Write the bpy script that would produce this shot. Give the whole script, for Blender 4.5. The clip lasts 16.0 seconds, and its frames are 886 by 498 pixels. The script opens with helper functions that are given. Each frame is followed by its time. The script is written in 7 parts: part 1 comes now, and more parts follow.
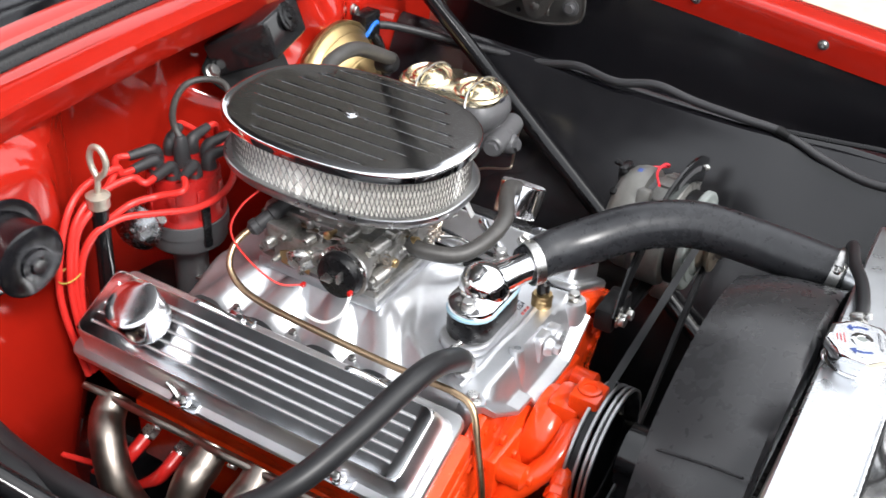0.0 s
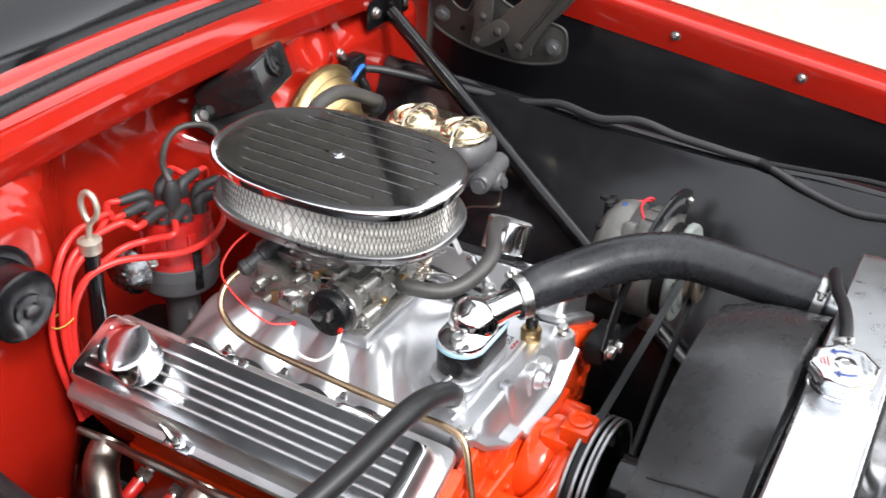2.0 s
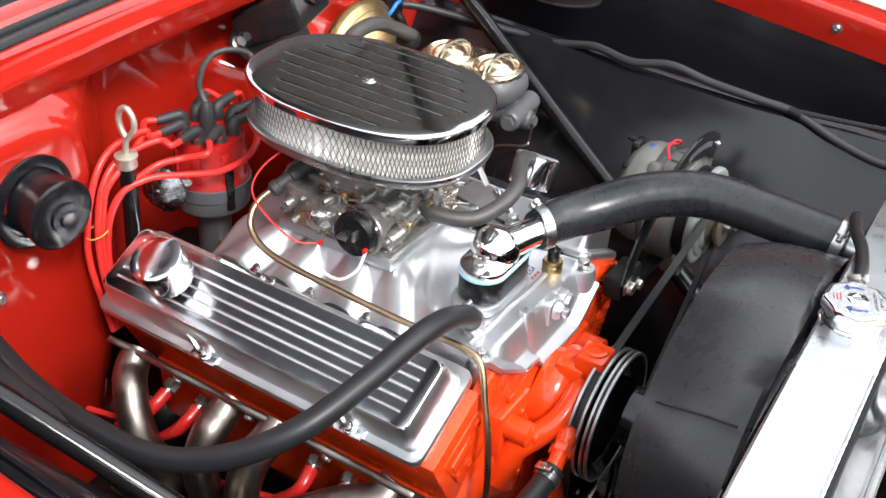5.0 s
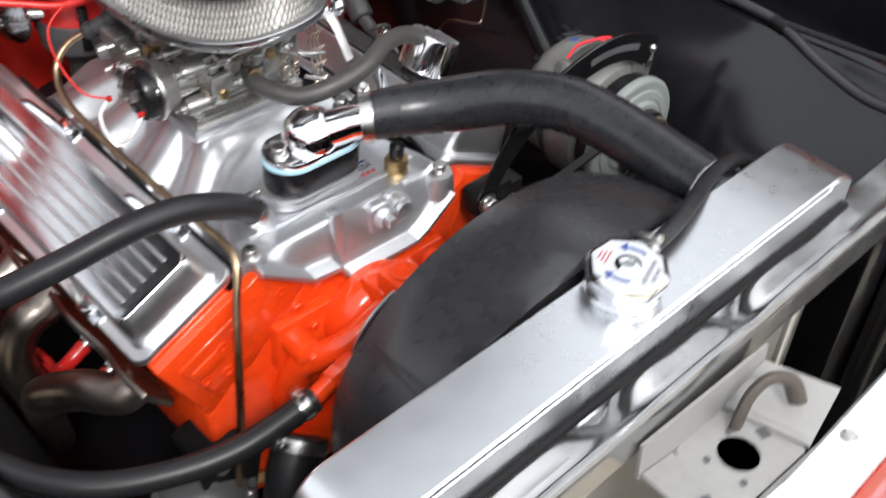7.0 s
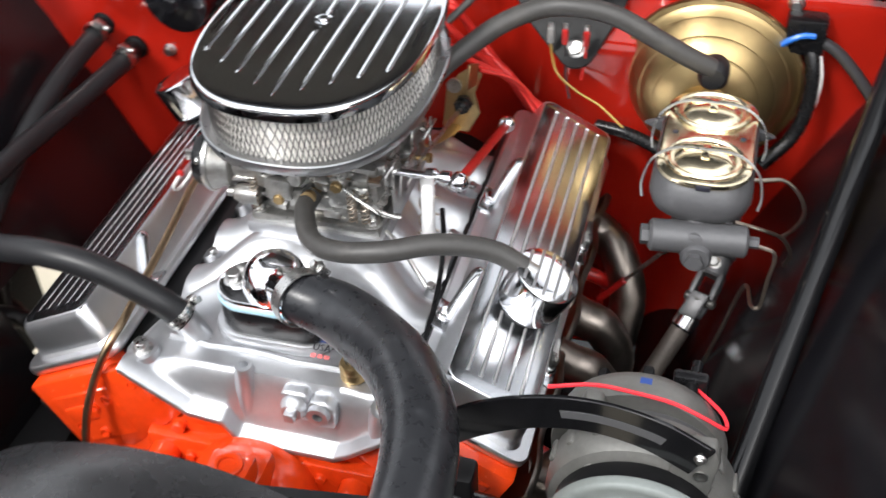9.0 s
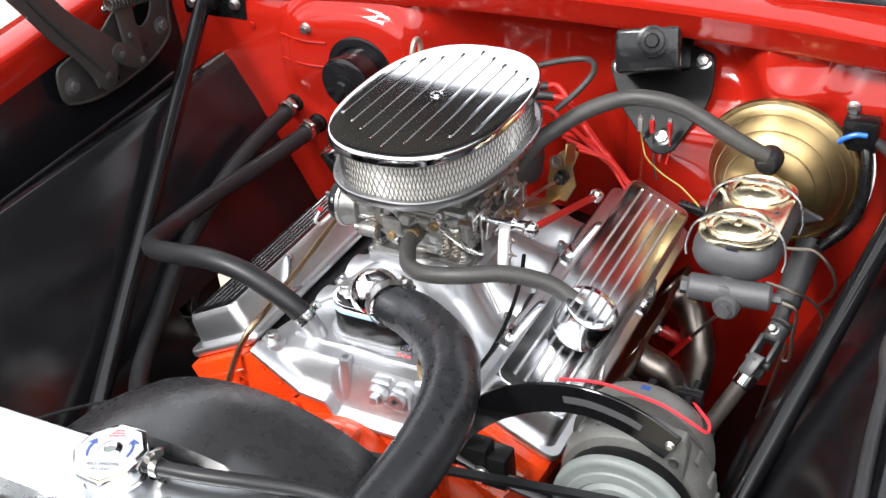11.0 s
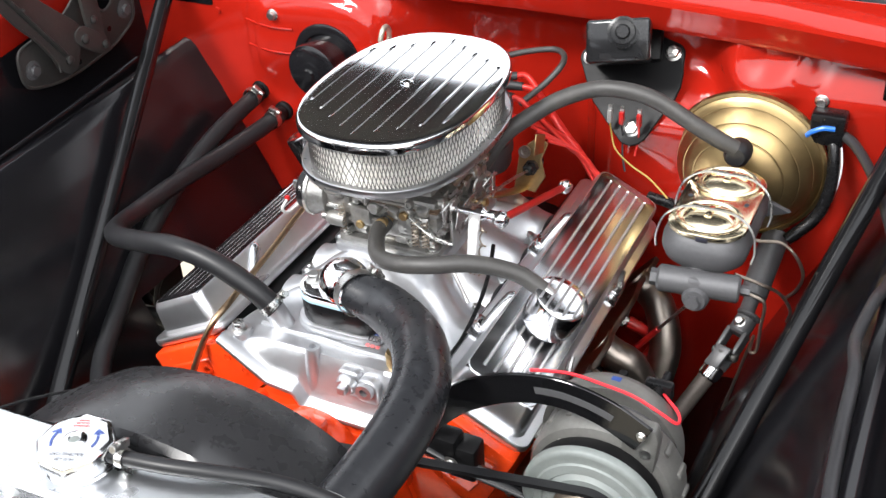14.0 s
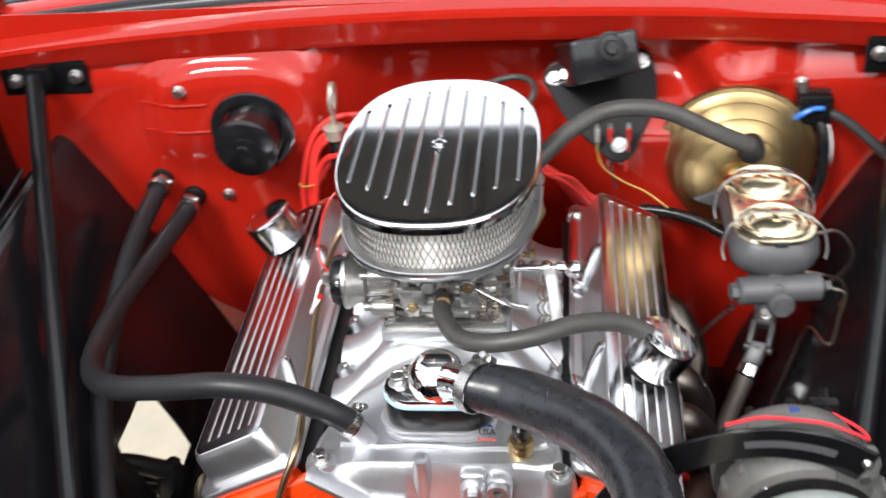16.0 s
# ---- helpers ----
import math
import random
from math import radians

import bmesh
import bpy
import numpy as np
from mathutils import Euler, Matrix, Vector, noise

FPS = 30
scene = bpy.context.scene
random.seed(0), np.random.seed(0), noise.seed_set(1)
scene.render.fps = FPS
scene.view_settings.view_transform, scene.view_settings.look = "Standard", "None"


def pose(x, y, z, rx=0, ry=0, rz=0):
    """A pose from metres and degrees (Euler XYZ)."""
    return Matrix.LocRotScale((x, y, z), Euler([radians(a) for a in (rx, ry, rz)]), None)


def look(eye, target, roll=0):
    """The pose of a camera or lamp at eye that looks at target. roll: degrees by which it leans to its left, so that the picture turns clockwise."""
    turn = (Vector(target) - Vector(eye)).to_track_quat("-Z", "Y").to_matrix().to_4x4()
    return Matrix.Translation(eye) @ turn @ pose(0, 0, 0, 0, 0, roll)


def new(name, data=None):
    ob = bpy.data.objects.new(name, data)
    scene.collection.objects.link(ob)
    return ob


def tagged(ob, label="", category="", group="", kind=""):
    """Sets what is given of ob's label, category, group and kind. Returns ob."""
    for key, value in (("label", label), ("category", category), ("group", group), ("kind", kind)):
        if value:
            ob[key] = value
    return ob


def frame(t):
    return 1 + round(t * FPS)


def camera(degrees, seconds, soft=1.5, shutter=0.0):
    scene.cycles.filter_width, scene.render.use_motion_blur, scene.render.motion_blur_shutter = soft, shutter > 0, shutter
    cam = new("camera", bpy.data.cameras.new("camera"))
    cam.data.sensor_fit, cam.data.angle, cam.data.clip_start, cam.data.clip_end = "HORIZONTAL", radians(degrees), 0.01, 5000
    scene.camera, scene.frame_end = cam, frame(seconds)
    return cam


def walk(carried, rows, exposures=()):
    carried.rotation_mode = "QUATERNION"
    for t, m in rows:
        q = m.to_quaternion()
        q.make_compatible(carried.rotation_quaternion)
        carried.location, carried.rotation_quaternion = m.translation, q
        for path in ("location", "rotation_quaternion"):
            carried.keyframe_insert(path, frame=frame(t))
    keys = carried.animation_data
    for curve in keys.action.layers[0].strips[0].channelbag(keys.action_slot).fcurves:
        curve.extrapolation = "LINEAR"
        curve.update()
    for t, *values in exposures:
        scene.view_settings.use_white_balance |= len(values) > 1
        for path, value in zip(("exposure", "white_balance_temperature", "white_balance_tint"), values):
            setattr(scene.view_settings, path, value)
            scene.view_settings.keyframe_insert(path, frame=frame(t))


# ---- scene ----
cam = camera(43.2, 16.0, soft=1.45, shutter=0.4)
PATH = [
    (0, (-0.976, -0.669, 1.621), (0.472, 0.123, 0.491), 3.6),
    (0.5, (-1.0, -0.67, 1.619), (0.446, 0.18, 0.531), 2.0),
    (1, (-0.999, -0.665, 1.624), (0.441, 0.221, 0.555), 1.8),
    (1.5, (-0.998, -0.667, 1.621), (0.455, 0.212, 0.564), 2.4),
    (2, (-0.99, -0.685, 1.622), (0.5, 0.122, 0.56), 2.4),
    (2.5, (-1.001, -0.69, 1.624), (0.503, 0.08, 0.554), 2.7),
    (3, (-1.009, -0.686, 1.632), (0.487, 0.075, 0.545), 2.8),
    (3.2, (-1.016, -0.68, 1.627), (0.478, 0.081, 0.538), 3.1),
    (5.3, (-1.023, -0.727, 1.593), (0.395, 0.112, 0.458), 3.9),
    (5.5, (-1.023, -0.733, 1.577), (0.39, 0.048, 0.397), 5.0),
    (6, (-0.942, -0.806, 1.556), (0.43, -0.075, 0.297), 8.4),
    (6.5, (-0.785, -0.94, 1.542), (0.394, -0.015, 0.217), 7.1),
    (7, (-0.579, -0.975, 1.532), (0.487, 0.075, 0.205), 3.9),
    (7.5, (-0.304, -0.982, 1.549), (0.565, 0.213, 0.201), 5.5),
    (8, (-0.029, -1.017, 1.547), (0.431, 0.376, 0.187), 3.3),
    (8.5, (0.193, -0.959, 1.543), (0.14, 0.526, 0.205), -1.9),
    (9, (0.386, -0.903, 1.534), (-0.057, 0.551, 0.234), -2.5),
    (9.5, (0.527, -0.95, 1.577), (-0.269, 0.396, 0.33), -5.7),
    (10, (0.599, -1.051, 1.599), (-0.261, 0.327, 0.433), -6.2),
    (10.2, (0.63, -1.075, 1.606), (-0.232, 0.327, 0.469), -6.2),
    (12.5, (0.645, -1.101, 1.597), (-0.19, 0.354, 0.508), -5.0),
    (13, (0.636, -1.097, 1.597), (-0.182, 0.361, 0.498), -4.6),
    (13.5, (0.631, -1.093, 1.594), (-0.173, 0.365, 0.486), -4.6),
    (14, (0.626, -1.093, 1.596), (-0.165, 0.367, 0.481), -4.1),
    (14.5, (0.597, -1.107, 1.597), (-0.179, 0.367, 0.49), -2.9),
    (15, (0.518, -1.064, 1.58), (-0.171, 0.441, 0.457), -2.8),
    (15.5, (0.354, -1.006, 1.599), (-0.266, 0.504, 0.443), -4.3),
    (16, (0.145, -1.071, 1.616), (-0.084, 0.55, 0.467), -5.2),
]
walk(cam, [(t, look(eye, target, roll)) for t, eye, target, roll in PATH],
     exposures=[(0, 1.65), (1.5, 1.68), (3.2, 1.76), (5.4, 1.76), (6.5, 1.61), (7.0, 1.28), (7.6, 1.09), (8.5, 1.31), (9.5, 1.47), (12.5, 1.70), (14.5, 1.62), (16, 1.45)])

# ---- daylight: bright overcast sky, weak wide sun from the front ----
world = bpy.data.worlds.new("overcast_world")
scene.world = world
world.use_nodes = True
wn, wl = world.node_tree.nodes, world.node_tree.links
wn.clear()
sky = wn.new("ShaderNodeTexSky")
sky.sky_type = "NISHITA"
sky.sun_disc = False
sky.sun_elevation = radians(48)
sky.sun_rotation = radians(150)
sky.dust_density = 3.0
grey_sky = wn.new("ShaderNodeHueSaturation")
grey_sky.inputs["Saturation"].default_value = 0.12
wl.new(sky.outputs["Color"], grey_sky.inputs["Color"])
wbg = wn.new("ShaderNodeBackground")
wbg.inputs["Strength"].default_value = 0.15
cloud = wn.new("ShaderNodeMix")
cloud.data_type = "RGBA"
cloud.inputs["Factor"].default_value = 0.55
cloud.inputs["B"].default_value = (4.85, 5.05, 5.4, 1)
wl.new(grey_sky.outputs["Color"], cloud.inputs["A"])
wl.new(cloud.outputs["Result"], wbg.inputs["Color"])
wout = wn.new("ShaderNodeOutputWorld")
wl.new(wbg.outputs["Background"], wout.inputs["Surface"])
sun = new("sun", bpy.data.lights.new("sun", "SUN"))
sun.data.energy = 1.4
sun.data.angle = radians(14)
sun.data.color = (1.0, 0.98, 0.96)
sun.matrix_world = look((-1.4, -2.4, 3.0), (0, 0, 0))
scene.view_settings.exposure = 1.2

# ---- materials ----
def surface(name, color, rough=0.5, metal=0.0, spread=0.12, scale=30.0, bump=0.0, bump_scale=200.0, coat=0.0,
            streak=None, rough_spread=0.08, dirt=None, dirt_amount=0.0, dirt_scale=6.0, spec=0.5):
    """A principled surface with colour variation at two scales, uneven roughness and fine relief."""
    m = bpy.data.materials.new(name)
    m.use_nodes = True
    n, l = m.node_tree.nodes, m.node_tree.links
    b = n["Principled BSDF"]
    b.inputs["Metallic"].default_value = metal
    b.inputs["Specular IOR Level"].default_value = spec
    b.inputs["Coat Weight"].default_value = coat
    b.inputs["Coat Roughness"].default_value = 0.06
    tc = n.new("ShaderNodeTexCoord")
    mp = n.new("ShaderNodeMapping")
    l.new(tc.outputs["Object"], mp.inputs["Vector"])
    if streak:
        mp.inputs["Scale"].default_value = streak
    fine = n.new("ShaderNodeTexNoise")
    fine.inputs["Scale"].default_value = scale * 8
    fine.inputs["Detail"].default_value = 4
    broad = n.new("ShaderNodeTexNoise")
    broad.inputs["Scale"].default_value = scale * 0.5
    broad.inputs["Detail"].default_value = 5
    for t in (fine, broad):
        l.new(mp.outputs["Vector"], t.inputs["Vector"])
    add = n.new("ShaderNodeMath")
    add.operation = "ADD"
    l.new(fine.outputs["Fac"], add.inputs[0])
    l.new(broad.outputs["Fac"], add.inputs[1])
    ramp = n.new("ShaderNodeMapRange")
    ramp.inputs["From Min"].default_value, ramp.inputs["From Max"].default_value = 0.6, 1.4
    l.new(add.outputs[0], ramp.inputs["Value"])
    mix = n.new("ShaderNodeMix")
    mix.data_type = "RGBA"
    lo = [max(0.0, c * (1 - spread)) for c in color]
    hi = [min(1.0, c * (1 + spread)) for c in color]
    mix.inputs["A"].default_value, mix.inputs["B"].default_value = (*lo, 1), (*hi, 1)
    l.new(ramp.outputs[0], mix.inputs["Factor"])
    out_col = mix.outputs["Result"]
    if dirt:
        dn = n.new("ShaderNodeTexNoise")
        dn.inputs["Scale"].default_value = dirt_scale
        dn.inputs["Detail"].default_value = 8
        dn.inputs["Roughness"].default_value = 0.65
        l.new(tc.outputs["Object"], dn.inputs["Vector"])
        dr = n.new("ShaderNodeMapRange")
        dr.inputs["From Min"].default_value, dr.inputs["From Max"].default_value = 0.52, 0.72
        dr.inputs["To Max"].default_value = dirt_amount
        l.new(dn.outputs["Fac"], dr.inputs["Value"])
        dm = n.new("ShaderNodeMix")
        dm.data_type = "RGBA"
        dm.inputs["B"].default_value = (*dirt, 1)
        l.new(out_col, dm.inputs["A"])
        l.new(dr.outputs[0], dm.inputs["Factor"])
        out_col = dm.outputs["Result"]
    l.new(out_col, b.inputs["Base Color"])
    rr = n.new("ShaderNodeMapRange")
    rr.inputs["From Min"].default_value, rr.inputs["From Max"].default_value = 0.6, 1.4
    rr.inputs["To Min"].default_value = max(0.02, rough - rough_spread)
    rr.inputs["To Max"].default_value = min(1.0, rough + rough_spread)
    l.new(add.outputs[0], rr.inputs["Value"])
    l.new(rr.outputs[0], b.inputs["Roughness"])
    if bump:
        bt = n.new("ShaderNodeTexNoise")
        bt.inputs["Scale"].default_value = bump_scale
        bt.inputs["Detail"].default_value = 3
        l.new(mp.outputs["Vector"], bt.inputs["Vector"])
        bn = n.new("ShaderNodeBump")
        bn.inputs["Strength"].default_value = bump
        bn.inputs["Distance"].default_value = 0.0008
        l.new(bt.outputs["Fac"], bn.inputs["Height"])
        l.new(bn.outputs["Normal"], b.inputs["Normal"])
    return m


RED = surface("red_paint", (0.33, 0.0115, 0.0055), 0.085, spread=0.05, scale=5, spec=0.42, coat=0.15, bump=0.012, bump_scale=7, rough_spread=0.025)
ORANGE = surface("orange_engine_paint", (0.72, 0.052, 0.0065), 0.21, spread=0.1, scale=14, coat=0.25, spec=0.45, bump=0.16, bump_scale=60, dirt=(0.35, 0.02, 0.005), dirt_amount=0.35, dirt_scale=22)
POLISHED = surface("polished_aluminium", (0.80, 0.81, 0.83), 0.085, 1.0, spread=0.03, scale=5, rough_spread=0.025)
BRIGHTCOVER = surface("hand_polished_aluminium", (0.58, 0.59, 0.61), 0.18, 1.0, spread=0.06, scale=6, rough_spread=0.05)
SATINCOVER = surface("satin_polished_aluminium", (0.80, 0.81, 0.83), 0.36, 1.0, spread=0.05, scale=8, rough_spread=0.05)
# pale metal: sky glint painted into the cover grooves, and the return arm
PALEMETAL = surface("pale_milled_metal", (0.80, 0.80, 0.80), 0.45, 0.8, spread=0.05, scale=40)
RUST = surface("rusty_brown_steel", (0.10, 0.085, 0.075), 0.55, 0.4, spread=0.25, scale=40)
BASEPLATE = surface("dull_polished_base", (0.36, 0.365, 0.37), 0.30, 1.0, spread=0.05, scale=10)
MILLED = surface("milled_aluminium", (0.50, 0.50, 0.51), 0.42, 1.0, spread=0.06, scale=40)
CAST = surface("satin_cast_aluminium", (0.56, 0.57, 0.59), 0.44, 0.95, spread=0.07, scale=14, bump=0.07, bump_scale=70, rough_spread=0.06, dirt=(0.5, 0.5, 0.5), dirt_amount=0.3, dirt_scale=16)
ROUGHCAST = surface("rough_cast_aluminium", (0.33, 0.325, 0.31), 0.34, 0.85, spread=0.22, scale=30, bump=0.4, bump_scale=240, dirt=(0.19, 0.155, 0.115), dirt_amount=0.5, dirt_scale=40)
ALTCAST = surface("alternator_cast_housing", (0.185, 0.183, 0.172), 0.45, 0.55, spread=0.14, scale=25, bump=0.3, bump_scale=300, dirt=(0.13, 0.13, 0.12), dirt_amount=0.45, dirt_scale=30)
FANGREY = surface("zinc_fan_steel", (0.185, 0.205, 0.197), 0.58, 0.15, spread=0.1, scale=20, rough_spread=0.06, dirt=(0.15, 0.15, 0.14), dirt_amount=0.35, dirt_scale=25)
BRUSHED = surface("brushed_aluminium_tank", (0.66, 0.675, 0.69), 0.30, 1.0, spread=0.06, scale=6, bump=0.02, bump_scale=60, rough_spread=0.06, dirt=(0.60, 0.64, 0.69), dirt_amount=0.2, dirt_scale=7)
CHROME = surface("chrome", (0.88, 0.88, 0.90), 0.05, 1.0, spread=0.02, scale=20, rough_spread=0.03)
ZINC = surface("zinc_plated_steel", (0.52, 0.515, 0.50), 0.3, 1.0, spread=0.12, scale=60)
HEADER = surface("heat_tinted_header_steel", (0.24, 0.21, 0.185), 0.36, 1.0, spread=0.25, scale=9, dirt=(0.12, 0.09, 0.07), dirt_amount=0.6, dirt_scale=14)
GOLD = surface("gold_cadmium_plate", (0.42, 0.305, 0.145), 0.40, 1.0, spread=0.10, scale=14, rough_spread=0.08, dirt=(0.36, 0.26, 0.14), dirt_amount=0.5, dirt_scale=25)
GOLDLID = surface("bright_gold_plate", (0.92, 0.80, 0.56), 0.20, 1.0, spread=0.08, scale=20)
BRASS = surface("brass_fitting", (0.45, 0.32, 0.16), 0.38, 1.0, spread=0.15, scale=40)
COPPER = surface("copper_nickel_pipe", (0.42, 0.30, 0.19), 0.33, 1.0, spread=0.18, scale=25)
STEELPIPE = surface("steel_brake_pipe", (0.42, 0.36, 0.30), 0.35, 1.0, spread=0.15, scale=30)
IRON = surface("grey_painted_iron", (0.085, 0.085, 0.089), 0.45, 0.25, spread=0.12, scale=30, bump=0.35, bump_scale=220)
RUBBER = surface("black_rubber_hose", (0.0125, 0.0127, 0.014), 0.40, spec=0.34, spread=0.12, scale=8, rough_spread=0.05, bump=0.06, bump_scale=90, dirt=(0.026, 0.026, 0.026), dirt_amount=0.3, dirt_scale=18)
OLDHOSE = surface("faded_rubber_hose", (0.042, 0.040, 0.038), 0.5, spread=0.2, scale=25, bump=0.25, bump_scale=160, dirt=(0.11, 0.10, 0.09), dirt_amount=0.3, dirt_scale=40)
BLACK = surface("satin_black_panel", (0.0060, 0.0058, 0.0071), 0.20, spec=0.52, spread=0.2, scale=5, bump=0.01, bump_scale=18, rough_spread=0.05, dirt=(0.009, 0.0086, 0.0089), dirt_amount=0.3, dirt_scale=5)
GLOSSBLACK = surface("gloss_black_paint", (0.0055, 0.0055, 0.0062), 0.11, spec=0.40, spread=0.15, scale=12, rough_spread=0.03)
SHROUD = surface("matt_black_steel_shroud", (0.021, 0.021, 0.0225), 0.28, spec=0.55, spread=0.12, scale=8, bump=0.06, bump_scale=300, dirt=(0.026, 0.026, 0.027), dirt_amount=0.3, dirt_scale=4)
PLASTIC = surface("black_plastic", (0.0065, 0.0065, 0.0072), 0.28, spec=0.3, spread=0.1, scale=12, rough_spread=0.04, bump=0.03, bump_scale=200)
FLATBLACK = surface("flat_black_paint", (0.006, 0.006, 0.0065), 0.45, spec=0.16, spread=0.2, scale=20, bump=0.1, bump_scale=120)
GREYBOOT = surface("grey_rubber_boot", (0.028, 0.028, 0.030), 0.5, spread=0.15, scale=40, bump=0.2, bump_scale=300)
PULLEYSTEEL = surface("dull_brown_pulley_steel", (0.22, 0.185, 0.15), 0.42, 0.8, spread=0.2, scale=30)
REDPLASTIC = surface("red_plastic_cap", (0.40, 0.012, 0.010), 0.32, spread=0.1, scale=25)
REDWIRE = surface("red_silicone_wire", (0.66, 0.030, 0.024), 0.36, spread=0.1, scale=40)
PINKWIRE = surface("bright_red_wire", (0.80, 0.035, 0.05), 0.35, spread=0.08, scale=40)
YELLOWWIRE = surface("yellow_wire", (0.42, 0.29, 0.06), 0.4, spread=0.1, scale=40)
WHITEWIRE = surface("white_wire", (0.75, 0.74, 0.72), 0.4, spread=0.05, scale=40)
NAVY = surface("dark_blue_label", (0.02, 0.05, 0.20), 0.4, spread=0.1, scale=40)
BLUE = surface("blue_tape", (0.02, 0.14, 0.55), 0.35, spread=0.1, scale=40)
TEALGASKET = surface("pale_blue_gasket", (0.35, 0.55, 0.66), 0.4, spread=0.1, scale=40)
PAPER = surface("pleated_filter_paper", (0.86, 0.84, 0.80), 0.8, spread=0.1, scale=40)
MESHWIRE = surface("bright_wire_mesh", (0.20, 0.195, 0.19), 0.38, 1.0, spread=0.1, scale=60)
BARESTEEL = surface("pale_grey_primer_steel", (0.27, 0.265, 0.255), 0.45, 0.2, spread=0.1, scale=14, bump=0.1, bump_scale=150, dirt=(0.20, 0.185, 0.165), dirt_amount=0.35, dirt_scale=18)
HINGE = surface("grey_hinge_steel", (0.055, 0.053, 0.051), 0.45, 0.4, spread=0.2, scale=25, bump=0.2, bump_scale=150, dirt=(0.07, 0.06, 0.05), dirt_amount=0.5, dirt_scale=25)
WHITEPANEL = surface("silver_white_front_panel", (0.78, 0.78, 0.78), 0.25, 0.3, spread=0.05, scale=8, coat=0.5)
GROUND = surface("pale_concrete", (0.48, 0.43, 0.33), 0.85, spread=0.2, scale=1.6, bump=0.4, bump_scale=60, dirt=(0.28, 0.26, 0.22), dirt_amount=0.5, dirt_scale=0.7)
DARKGLASS = surface("dark_windscreen", (0.006, 0.006, 0.007), 0.06, spec=0.2, spread=0.1, scale=3, rough_spread=0.02)
INK = surface("printed_ink", (0.02, 0.02, 0.03), 0.5, spread=0.05, scale=40)
BLUEINK = surface("blue_foil_ink", (0.09, 0.14, 0.38), 0.24, 0.8, spread=0.05, scale=40)
REDINK = surface("red_foil_ink", (0.62, 0.16, 0.16), 0.26, 0.7, spread=0.05, scale=40)
LABELWHITE = surface("pale_foil_label", (0.66, 0.67, 0.69), 0.22, 0.8, spread=0.05, scale=40)
BIGHOSE = surface("moulded_grey_black_rubber", (0.0155, 0.0162, 0.0185), 0.29, spec=0.44, spread=0.18, scale=14, rough_spread=0.08, bump=0.09, bump_scale=90, dirt=(0.05, 0.052, 0.057), dirt_amount=0.4, dirt_scale=55)
BLACKMETAL = surface("scuffed_gloss_black_casing", (0.012, 0.012, 0.013), 0.17, spec=0.5, spread=0.2, scale=14, rough_spread=0.06, bump=0.04, bump_scale=60, dirt=(0.05, 0.048, 0.045), dirt_amount=0.35, dirt_scale=30)
LOOMTAPE = surface("greyed_loom_tape", (0.024, 0.024, 0.026), 0.42, spec=0.35, spread=0.2, scale=30, bump=0.2, bump_scale=150)
CORE = surface("radiator_core_fins", (0.36, 0.36, 0.35), 0.45, 0.7, spread=0.15, scale=60)

# ---- building tools ----
V = Vector
ROOT = {}


def thing(name, base, label, category, group="", kind=""):
    """An Empty at the base of a thing, which holds its parts."""
    ob = new(name)
    ob.location = base
    ob.empty_display_size = 0.02
    ROOT[ob] = V(base)
    return tagged(ob, label, category, group, kind)


def finish(bm, name, material, base, smooth=40):
    bm.normal_update()
    bmesh.ops.recalc_face_normals(bm, faces=bm.faces)
    if base is not None:
        bmesh.ops.translate(bm, vec=-V(base), verts=bm.verts)
    me = bpy.data.meshes.new(name)
    bm.to_mesh(me)
    bm.free()
    me.materials.append(material)
    me.polygons.foreach_set("use_smooth", [True] * len(me.polygons))
    me.set_sharp_from_angle(angle=radians(smooth))
    return me


def part(name, bm, material, parent, label="", smooth=40):
    """One mesh object under a thing or under one of its parts, built in world metres."""
    base = ROOT[parent]
    ob = new(name, finish(bm, name, material, base, smooth))
    ob.parent = parent
    ROOT[ob] = base
    return tagged(ob, label)


def solo(name, bm, material, label="", category="", group="", kind="", smooth=40):
    """A top-level thing of one mesh, with its origin at the middle of its base."""
    bm.verts.ensure_lookup_table()
    lo = [min(v.co[i] for v in bm.verts) for i in range(3)]
    hi = [max(v.co[i] for v in bm.verts) for i in range(3)]
    base = V(((lo[0] + hi[0]) / 2, (lo[1] + hi[1]) / 2, lo[2]))
    ob = new(name, finish(bm, name, material, base, smooth))
    ob.location = base
    ROOT[ob] = base
    return tagged(ob, label, category, group, kind)


def merged(*bms):
    out = bms[0]
    for b in bms[1:]:
        me = bpy.data.meshes.new("tmp")
        b.to_mesh(me)
        b.free()
        out.from_mesh(me)
        bpy.data.meshes.remove(me)
    return out


def basis(axis, up=(0, 0, 1)):
    a = V(axis).normalized()
    u = V(up)
    if abs(a.dot(u.normalized())) > 0.98:
        u = V((0, 1, 0)) if abs(a.y) < 0.9 else V((1, 0, 0))
    x = u.cross(a).normalized()
    return x, a.cross(x).normalized(), a


def bevel_edges(bm, width, segments=2, angle=30):
    if width <= 0:
        return bm
    bm.normal_update()
    es = [e for e in bm.edges if len(e.link_faces) == 2 and e.calc_face_angle(0) > radians(angle)]
    bmesh.ops.bevel(bm, geom=es, offset=width, offset_type="OFFSET", segments=segments, profile=0.5, affect="EDGES", clamp_overlap=True)
    return bm


